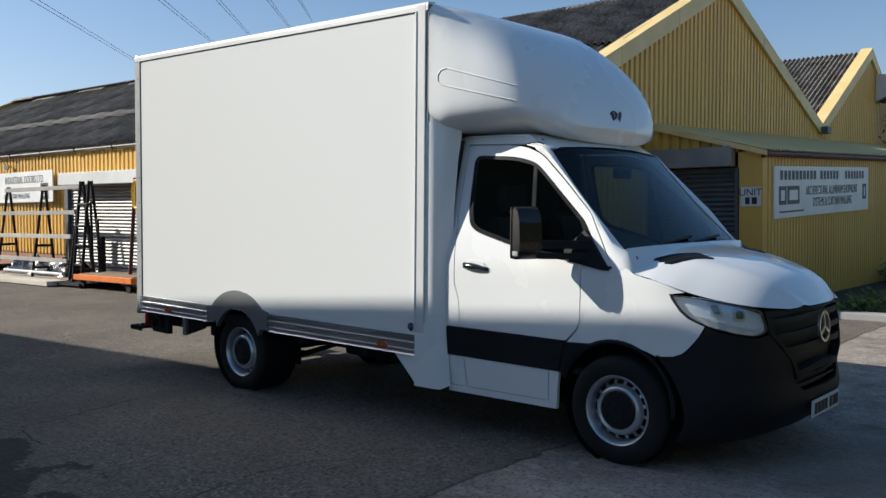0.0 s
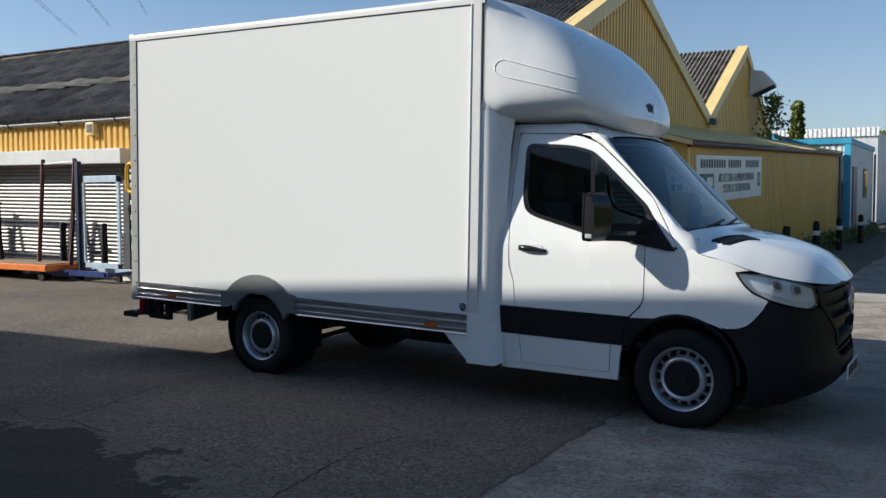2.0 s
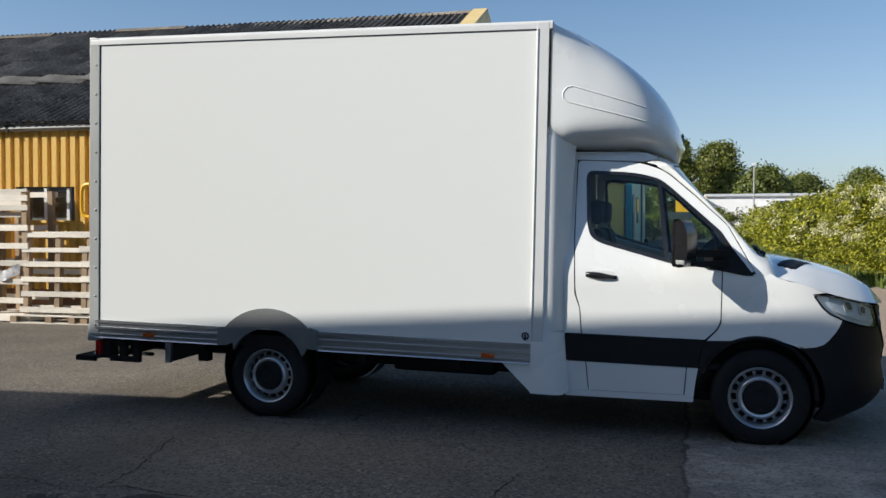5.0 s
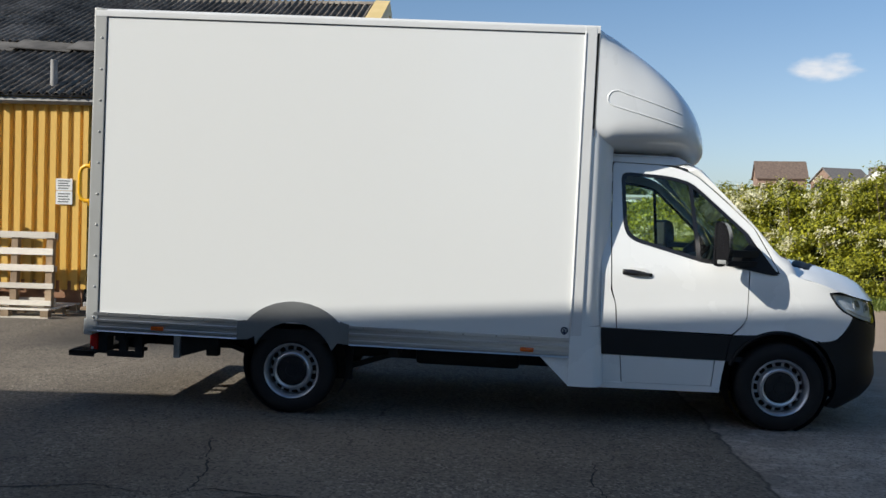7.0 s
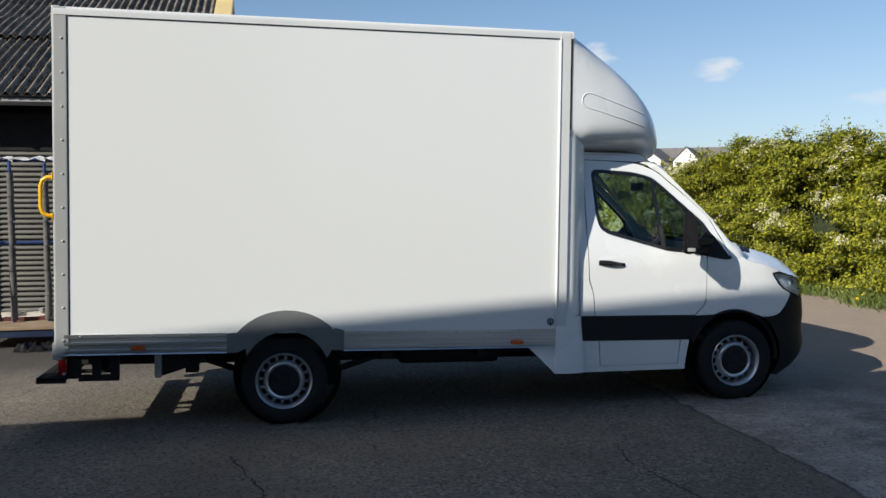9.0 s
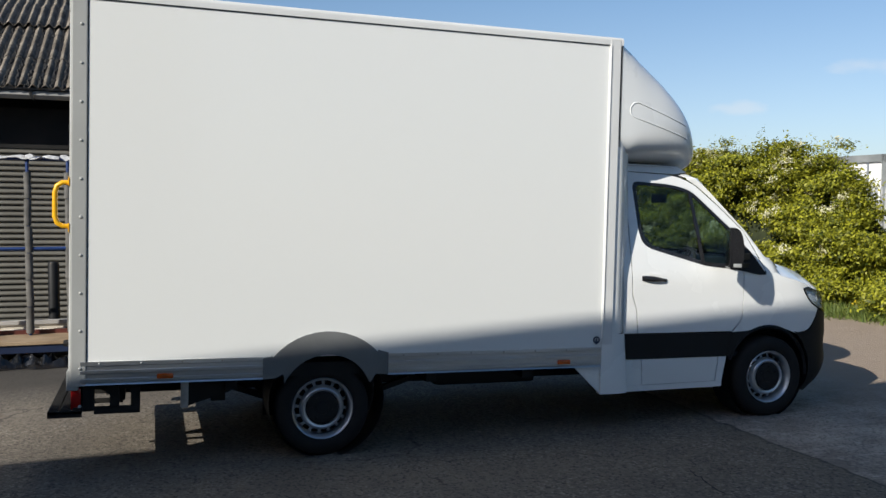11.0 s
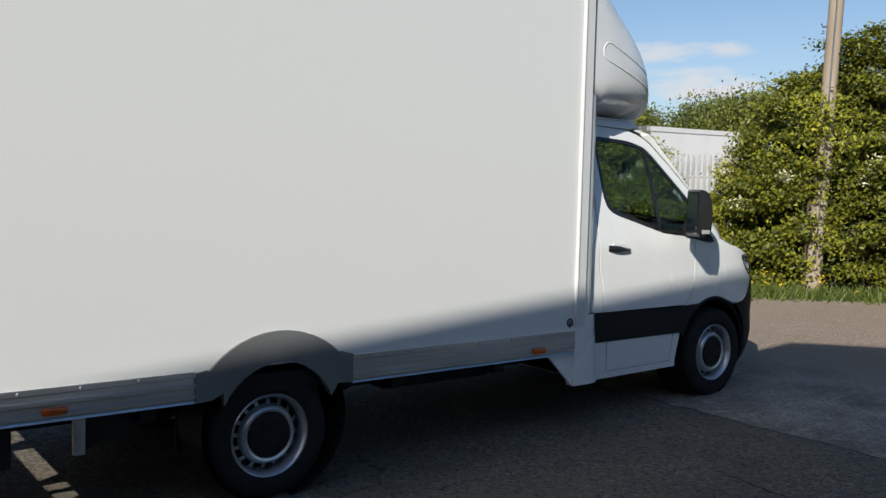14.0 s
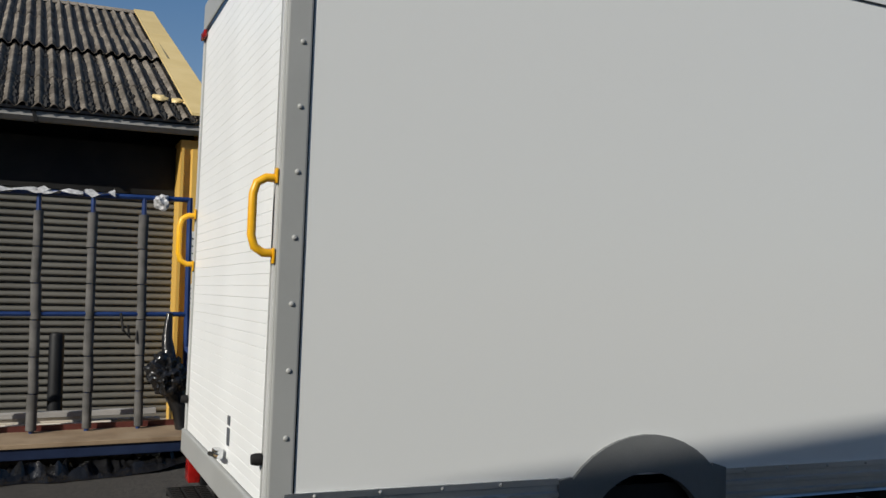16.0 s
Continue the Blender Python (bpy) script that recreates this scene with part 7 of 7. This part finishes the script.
def bollards():
    T = root("bollard", "black bollard with white band beside the workshop wall", "bollard", pose(2.0, 13.4, 0), group="bollards by workshop")
    part("post", lathe([(0.0005, 0), (0.085, 0.0), (0.085, 0.9), (0.06, 0.96), (0.0005, 0.97)], 16), M_BLACK, T, smooth=True, m=pose(0, 0, 0, 90, 0, 0) @ Matrix.Diagonal((1, 1, 1, 1)))
    part("band", lathe([(0.088, 0.60), (0.088, 0.72)], 16), M_SIGN, T, m=pose(0, 0, 0, 90, 0, 0))
    for x, y in ((2.0, 17.4), (2.0, 21.6), (2.1, 26), (3.2, 33)):
        copy_thing(T, pose(x, y, 0))
    rs = np.random.RandomState(12)
    cs = [(1.45 + rs.exponential(0.15), y, rs.uniform(0.05, 0.35)) for y in rs.uniform(15, 36, 120)]
    tagged(leaf_cloud("weeds", cs, [(0.5, -0.5, 1)] * len(cs), 22, 0.12, 0.07, M_LEAF_D, 13), "dark weeds along the foot of the workshop wall", "weeds", kind="stuff")
    cs = [(2.75 + rs.normal(0, 0.35), 8.6 + rs.normal(0, 0.4), rs.uniform(0.03, 0.30)) for _ in range(60)]
    tagged(leaf_cloud("weeds", cs, [(0.3, -0.5, 1)] * len(cs), 14, 0.06, 0.05, M_GRASS, 14), "dry green weeds on a low kerb", "weeds", kind="stuff")
    kb = part("kerb", box(1.9, 5.2, 7.7, 7.95, 0, 0.12, 0.02), M_MESHGREY)
    tagged(kb, "low grey kerb edge with weeds", "kerb", kind="structure")


bollards()


def cables():
    for a, b in (((-126.3, 55.1, 33.9), (-215.2, 122.4, 44.1)), ((-117.5, 70.9, 35.2), (-203.6, 138.9, 50.2)), ((-112.7, 78.0, 35.7), (-197.0, 147.3, 52.1)), ((-107.9, 84.3, 36.0), (-189.9, 155.6, 54.7)), ((-104.8, 88.1, 36.2), (-185.8, 159.4, 57.8))):
        a, b = Vector(a), Vector(b)
        d = b - a
        for lift in (-0.35, 0.35):
            o = Vector((0, 0, lift))
            ob = part("overhead_cable", tube([a - d * 0.6 + o, a + o, a + d * 0.5 + o, b + o, b + d * 1.5 + o], 0.05, 5), M_CABLE)
            tagged(ob, "thin grey overhead power cable against sky", "cable", "overhead cables")


cables()


# ---- clutter in front of the warehouse ----
def bars(segments, r=0.02, seg=6):
    bm = bmesh.new()
    for a, b in segments:
        tube([a, b], r, seg, bm)
    return bm


def glass_rack():
    """A-frame stillage with four long rails on a low timber base."""
    T = root("glass_stillage", "black steel glass stillage with grey timber rails on base", "rack", pose(-15.42, 4.35, 0))
    for x in (-2.1, -0.05, 1.9):
        part("frame", bars([((x, -0.36, 0.1), (x, -0.02, 2.42)), ((x, 0.24, 0.1), (x, 0.02, 2.42)), ((x, -0.24, 0.9), (x, 0.15, 0.9)), ((x, -0.32, 0.35), (x, 0.20, 0.35))], 0.035), M_CHASSIS, T)
    for z, y in ((2.33, -0.02), (1.72, -0.16), (1.15, -0.27), (0.58, -0.38)):
        part("rail", box(-2.15, 1.95, y - 0.07, y - 0.02, z - 0.05, z + 0.05, 0.008), M_FENCE, T, "grey weathered timber rail")
    part("lower_rail", tube([(-1.2, -0.55, 0.28), (1.95, -0.55, 0.28)], 0.03, 6), M_HOOD, T)
    bs = part("base", box(-3.2, 2.0, -0.95, -0.35, 0.02, 0.13, 0.01), M_WOODPALE, T, "pale timber base plank")
    part("bearer", box(-3.0, 2.0, -0.35, 0.75, 0.0, 0.145, 0.006), M_WOODBROWN, T)


def dark_sheeting():
    rows = []
    for i in range(60):
        x = -17.6 + 3.4 * i / 59
        rows.append([(x, 4.15 + 0.085 * j + 0.05 * noise.noise((x * 3, j * 0.4, 1)), max(0.14, 0.14 + (0.30 + 0.26 * noise.noise((x * 2.2, j * 0.3, 5)) + 0.12 * noise.noise((x * 8, j * 0.9, 8))) * math.sin(math.pi * j / 11))) for j in range(12)])
    tagged(part("dark_sheeting", grid_skin(rows), M_BINBAG, None, smooth=True), "crumpled black plastic sheeting piled on the stillage base", "plastic sheet")


def a_frame():
    T = root("steel_a_frame", "black steel A-frame trolley standing by shutter", "rack", pose(-13.15, 4.25, 0))
    seg = []
    for x in (-0.12, 0.28):
        seg += [((x, -0.3, 0.08), (x - 0.05, -0.03, 2.45)), ((x, 0.25, 0.08), (x - 0.05, 0.03, 2.45))]
    for z in (0.5, 0.95, 1.4, 1.9):
        seg += [((-0.12, -0.29 + z * 0.105, z), (0.30, -0.29 + z * 0.105, z))]
    part("frame", bars(seg, 0.035), M_CHASSIS, T)
    part("shelf", box(-0.3, 0.75, -0.6, 0.6, 0.05, 0.10), M_CHASSIS, T)
    for x, h in ((0.45, 1.95), (0.75, 1.55)):
        part("arm", bars([((x, -0.1, 0.1), (x - 0.12, -0.05, h)), ((x - 0.12, -0.05, h), (x + 0.06, -0.1, h)), ((x - 0.05, -0.1, h * 0.6), (x + 0.1, -0.2, h * 0.6))], 0.03), M_CHASSIS, T)


def orange_trolley():
    T = root("orange_trolley", "low orange steel trolley with maroon uprights", "trolley", pose(-11.3, 4.2, 0))
    part("deck_frame", box(-1.35, 1.15, -0.55, 0.45, 0.20, 0.32, 0.01), M_ORANGE, T)
    part("deck", box(-1.25, 1.05, -0.45, 0.35, 0.32, 0.34), M_WOODBROWN, T)
    for x in (0.05, 1.10):
        part("upright", bars([((x + 0.10, 0.0, 0.3), (x - 0.03, 0.25, 2.47))], 0.045), M_MAROON, T, "maroon upright post")
    part("tie_bar", bars([((0.02, 0.24, 2.38), (1.07, 0.24, 2.40))], 0.022), M_SIGN, T)
    part("strap", bars([((1.05, 0.22, 1.7), (1.25, 0.05, 1.2)), ((1.25, 0.05, 1.2), (1.2, 0.0, 0.4))], 0.025), M_CHASSIS, T)
    for x in (-1.1, 0.9):
        for y in (-0.45, 0.35):
            part("castor", lathe([(0.0005, -0.03), (0.09, -0.03), (0.09, 0.03), (0.0005, 0.03)], 14), M_RUBBER, T, m=pose(x, y, 0.09))


def black_posts():
    T = root("shutter_bollard", "short black steel bollard guarding the shutter", "bollard", pose(-11.75, 5.2, 0), group="shutter bollards")
    part("post", lathe([(0.0005, 0), (0.07, 0.0), (0.07, 1.08), (0.055, 1.11), (0.0005, 1.12)], 16), M_BLACK, T, smooth=True, m=pose(0, 0, 0, 90, 0, 0))
    for x, y, s in ((-10.35, 5.2, 1), (-2.43, 5.0, 1), (-14.2, 5.2, 1)):
        copy_thing(T, pose(x, y, 0))


def blue_frames():
    T = root("blue_trolley", "blue steel trolley with pale blue upright frame", "trolley", pose(-9.6, 4.3, 0))
    part("post", box(-0.38, -0.29, -0.05, 0.05, 0.1, 2.40), M_NAVY, T)
    part("base", box(-1.5, 0.95, -0.35, -0.25, 0.12, 0.22), M_BLUE, T)
    part("base", box(-1.5, 0.95, 0.30, 0.40, 0.12, 0.22), M_PALEBLUE, T)
    for x in (-1.4, -0.3, 0.85):
        part("cross_bar", box(x, x + 0.07, -0.35, 0.40, 0.13, 0.20), M_BLUE, T)
        part("castor", lathe([(0.0005, -0.03), (0.07, -0.03), (0.07, 0.03), (0.0005, 0.03)], 12), M_RUBBER, T, m=pose(x, 0.0, 0.07))
    for x0, x1, z0, z1 in ((-0.25, 0.90, 1.97, 2.10), (-0.25, 0.90, 0.26, 0.36), (-0.25, -0.17, 0.26, 2.1), (0.82, 0.90, 0.26, 2.1)):
        part("frame_bar", box(x0, x1, 0.0, 0.05, z0, z1, 0.004), M_PALEBLUE, T, "pale blue frame member")


def pallet(parent, z, w, d, seed, m=None):
    rs = random.Random(seed)
    for y in (-d / 2, -d / 4, 0, d / 4, d / 2 - 0.1):
        part("deck_board", box(-w / 2 + rs.uniform(-0.02, 0.02), w / 2 + rs.uniform(-0.02, 0.02), y, y + 0.10, z + 0.118, z + 0.140, 0.003), M_WOODPALE, parent)
    for y in (-d / 2, -0.05, d / 2 - 0.1):
        part("base_board", box(-w / 2, w / 2, y, y + 0.10, z, z + 0.022, 0.003), M_WOODPALE, parent)
        for x in (-w / 2, -0.06, w / 2 - 0.12):
            part("block", box(x, x + 0.12, y, y + 0.10, z + 0.022, z + 0.118), M_WOODBROWN, parent)


def pallet_stacks():
    rs = random.Random(2)
    for x, w, rows, lab in ((-6.62, 1.34, 6, "weathered pale timber pallet stood on edge, taller of two"), (-5.56, 1.22, 5, "weathered pale timber pallet stood on edge by window")):
        base = root("pallet", "weathered timber pallet lying flat under others", "pallet", pose(x, 4.85, 0.0, 0, 0, rs.uniform(-2, 2)), group="timber pallets")
        pallet(base, 0.0, w + 0.1, 1.0, rows)
        T = root("pallet", lab, "pallet", pose(x, 4.62, 0.14, -3.5, 0, rs.uniform(-1, 1)), group="timber pallets")
        for k in range(rows):
            z = 0.03 + 0.248 * k + rs.uniform(-0.012, 0.012)
            part("deck_board", box(-w / 2 + rs.uniform(-0.03, 0.03), w / 2 + rs.uniform(-0.03, 0.03), -0.072, -0.050, z, z + rs.uniform(0.075, 0.10), 0.003), M_WOODPALE, T)
        top = 0.248 * rows - 0.12
        for u in (-w / 2 + 0.02, -0.05, w / 2 - 0.12):
            part("stringer", box(u, u + 0.10, -0.050, 0.045, 0.0, top, 0.004), M_WOODBROWN, T)
        for k in range(3):
            z = 0.05 + (top - 0.15) * k / 2
            part("base_board", box(-w / 2, w / 2, 0.045, 0.065, z, z + 0.09, 0.003), M_WOODPALE, T)
    T = root("crate_frame", "tall slatted pale timber crate standing upright", "crate", pose(-7.95, 4.75, 0.0))
    for z in (0.30, 0.62, 0.93, 1.22, 1.52, 1.86, 2.02, 2.17):
        part("slat", box(-0.78, 0.78, -0.16, -0.135, z, z + (0.05 if z > 2.1 else 0.095), 0.004), M_WOODPALE, T)
    for x in (-0.74, -0.05, 0.64):
        part("upright", box(x, x + 0.10, -0.135, -0.04, 0.1, 2.2), M_WOODBROWN, T)
        part("rear_upright", box(x, x + 0.10, 0.5, 0.58, 0.1, 2.2), M_WOODBROWN, T)
    for z in (0.30, 0.93, 1.52, 2.1):
        part("rear_slat", box(-0.78, 0.78, 0.58, 0.60, z, z + 0.09), M_WOODPALE, T)
    part("skid", box(-0.9, 0.9, -0.3, 0.7, 0.02, 0.12), M_WOODPALE, T)
    part("torn_wrap", grid_skin([[(-0.7 + 0.12 * i, -0.18 - 0.03 * math.sin(i * 2.1 + j), 0.72 - 0.09 * j + 0.02 * i + 0.04 * math.sin(i * 1.3)) for i in range(12)] for j in range(3)]), M_RAG, T, "torn white plastic wrap", True)
    T = root("crate_frame", "tall slatted pale timber crate half hidden behind pallets", "crate", pose(-7.15, 5.1, 0.0))
    for z in (1.55, 1.75, 1.95, 2.12):
        part("slat", box(-1.0, -0.42, -0.16, -0.135, z, z + 0.09), M_WOODPALE, T)
    part("upright", box(-0.98, -0.88, -0.135, -0.04, 0.05, 2.2), M_WOODBROWN, T)
    part("upright", box(-0.52, -0.44, -0.135, -0.04, 0.05, 2.2), M_WOODBROWN, T)


def lagged_trolley():
    """Blue trolley with upright posts wrapped in foam lagging, bin bag and film."""
    T = root("blue_glass_trolley", "blue steel trolley with foam-lagged posts before shaded shutter", "trolley", pose(-0.05, 0, 0))
    part("deck", box(-4.02, -1.22, 3.64, 4.68, 0.235, 0.275, 0.006), M_WOODBROWN, T, "brown board deck")
    part("edge_beam", box(-3.9, -1.22, 3.66, 3.72, 0.14, 0.235, 0.006), M_NAVY, T)
    part("edge_beam", box(-3.9, -1.22, 4.6, 4.66, 0.14, 0.235, 0.006), M_NAVY, T)
    part("back_board", box(-3.9, -1.22, 4.3, 4.34, 0.275, 0.325), M_MAROON, T)
    for k, (a, b, y, z) in enumerate(((-3.9, -1.9, 4.44, 0.275), (-3.6, -1.45, 4.56, 0.275), (-3.8, -2.1, 4.50, 0.325), (-3.2, -1.5, 4.47, 0.375))):
        part("loose_board", box(a, b, y - 0.05, y + 0.05, z, z + 0.048, 0.004), M_FENCE if k % 2 else M_WOODPALE, T, "loose timber length lying on the deck")
    rs = random.Random(6)
    for x in (-3.88, -3.45, -3.02, -2.57, -2.12, -1.68):
        pts, z = [], 0.28
        post = part("post", tube([(x, 4.2, 0.26), (x, 4.2, 2.40)], 0.022, 8), M_BLUE, T)
        for k in range(6):
            a, b = 0.30 + 0.325 * k, 0.30 + 0.325 * (k + 1) - 0.012
            j = rs.uniform(-0.008, 0.008)
            part("lagging", tube([(x + j, 4.2, a), (x + j, 4.2, a + 0.02), (x + j * 0.5, 4.2, (a + b) / 2), (x, 4.2, b)], 0.043 + rs.uniform(-0.003, 0.003), 10), M_FOAM, post, "grey foam lagging", True)
    part("top_rail", tube([(-3.9, 4.2, 2.40), (-1.27, 4.2, 2.40)], 0.024, 8), M_BLUE, T, smooth=True)
    part("mid_rail", tube([(-3.9, 4.2, 1.32), (-1.27, 4.2, 1.32)], 0.022, 8), M_BLUE, T, smooth=True)
    part("end_post", tube([(-1.27, 4.2, 0.2), (-1.27, 4.2, 2.42)], 0.026, 8), M_BLUE, T, smooth=True)
    part("end_post", tube([(-1.27, 3.75, 0.2), (-1.27, 3.75, 0.95), (-1.27, 4.2, 1.0)], 0.022, 8), M_BLUE, T, smooth=True)
    part("hanging_strap", tube([(-3.74, 4.14, 2.38), (-3.72, 4.10, 1.6), (-3.68, 4.08, 1.0), (-3.62, 4.06, 0.62), (-3.58, 4.08, 0.30)], 0.018, 6), M_CHASSIS, T)
    part("strap", tube([(-1.86, 4.16, 1.33), (-1.84, 4.12, 1.18), (-1.78, 4.12, 1.10), (-1.80, 4.12, 1.22)], 0.012, 6), M_CHASSIS, T)
    for k, (x, n) in enumerate(((-3.6, 8), (-3.2, 8), (-2.75, 9), (-2.35, 7), (-1.95, 5))):
        rows = [[(x - 0.25 + 0.065 * i, 4.17 - 0.01 * j, 2.43 - 0.014 * j - 0.02 * math.sin(i * 1.7 + k + j) - 0.012 * math.sin(i * 4.1 + 2 * j)) for i in range(n)] for j in range(3)]
        part("torn_film", grid_skin(rows), M_RAG, T, smooth=True)
    rg = bmesh.new()
    bmesh.ops.create_icosphere(rg, subdivisions=3, radius=0.07)
    for v in rg.verts:
        v.co *= 1 + 0.5 * noise.noise(v.co * 22)
    part("rag", rg, M_RAG, T, "white plastic scrap", m=pose(-1.52, 4.17, 2.36))
    B = root("rubbish_sack", "crumpled black polythene sack hung on the trolley", "bag", pose(-1.50, 4.05, 0.78))
    bg = bmesh.new()
    bmesh.ops.create_icosphere(bg, subdivisions=5, radius=0.17)
    for v in bg.verts:
        n = noise.noise(v.co * 6) * 0.35 + noise.noise(v.co * 17) * 0.25 + noise.noise(v.co * 45) * 0.12
        v.co *= 1 + n
        v.co.z *= 1.05
    part("sack", bg, M_BINBAG, B, smooth=True)
    part("neck", tube([(0.02, 0.05, 0.12), (0.0, 0.1, 0.32), (0.02, 0.13, 0.55)], 0.07, 10, r1=0.03), M_BINBAG, B, smooth=True)
    part("tail", tube([(0.05, 0.05, -0.1), (0.14, 0.05, -0.35), (0.16, -0.1, -0.66)], 0.11, 10, r1=0.06), M_BINBAG, B, smooth=True)
    F = bmesh.new()
    rows = []
    for i in range(120):
        x = -3.3 + 2.05 * i / 119
        rows.append([(x, 3.95 - 0.07 * j + 0.09 * noise.noise((x * 4, j * 0.3, 1)) + 0.30 * (i / 119) ** 3, max(0.006, (0.06 + 0.11 * noise.noise((x * 7, j * 0.9, 2)) + 0.06 * noise.noise((x * 23, j * 1.7, 4))) * math.sin(math.pi * j / 9) + 0.10 * (i / 119) ** 8)) for j in range(10)])
    F.free()
    ob = part("plastic_film", grid_skin(rows), M_BINBAG, None, smooth=True)
    tagged(ob, "crumpled black plastic film lying on the asphalt", "plastic film")


def notices():
    for x, y, z, w, h in ((-5.24, 5.50, 2.00, 0.27, 0.19), (-5.24, 5.50, 1.79, 0.27, 0.21), (-1.09, 5.49, 1.98, 0.12, 0.40), (-1.09, 5.49, 1.48, 0.12, 0.26)):
        n = part("notice", box(x - w / 2, x + w / 2, y - 0.012, y - 0.004, z - h / 2, z + h / 2, 0.002), M_SIGN)
        tagged(n, "small white printed notice on yellow cladding", "notice")
        for k in range(4):
            part("print_bar", box(x - w * 0.36, x + w * (0.36 - 0.1 * (k % 2)), y - 0.014, y - 0.012, z + h * (0.30 - 0.2 * k) - 0.008, z + h * (0.30 - 0.2 * k) + 0.008), M_LETTER, n)
    b = part("intruder_lamp", box(-10.98, -10.72, 5.28, 5.42, 3.02, 3.30, 0.02), M_CREAM, smooth=True)
    tagged(b, "small cream wall lamp box under gutter", "wall lamp")
    part("lens", box(-10.93, -10.77, 5.27, 5.28, 3.08, 3.25), M_GREYSTEEL, b)
    s = part("sign_board", box(-22.1, -16.63, 5.12, 5.15, 2.03, 2.88, 0.004), M_SIGN)
    tagged(s, "white sign board with dark lettering on yellow wall", "sign")
    text_on("INDUSTRIAL DOORS LTD", 0.29, M_LETTER, s, pose(-18.35, 5.117, 2.65, 90, 0, 0), squeeze=0.72)
    text_on("& CURTAIN WALLING", 0.21, M_LETTER, s, pose(-18.8, 5.117, 2.20, 90, 0, 0), squeeze=0.8)
    part("logo_block", box(-17.32, -16.88, 5.113, 5.117, 2.09, 2.54), M_LETTER, s)
    part("logo_mark", box(-17.22, -16.98, 5.110, 5.113, 2.19, 2.44), M_SIGN, s)
    lamp = root("flood_lamp", "small cream round lamp over the sign board", "wall lamp", pose(-19.33, 5.08, 3.05))
    part("bowl", lathe([(0.0005, 0.06), (0.07, 0.05), (0.11, 0.0), (0.12, -0.03), (0.105, -0.03)], 20), M_CREAM, lamp, smooth=True)
    part("lens", lathe([(0.104, -0.022), (0.0005, -0.026)], 20), M_GREYSTEEL, lamp)
    part("bracket", tube([(0, 0.05, 0), (0, 0.18, 0.04), (0, 0.40, 0.02)], 0.015, 6), M_GREYSTEEL, lamp)



glass_rack()
dark_sheeting()
a_frame()
orange_trolley()
black_posts()
blue_frames()
pallet_stacks()
lagged_trolley()
notices()
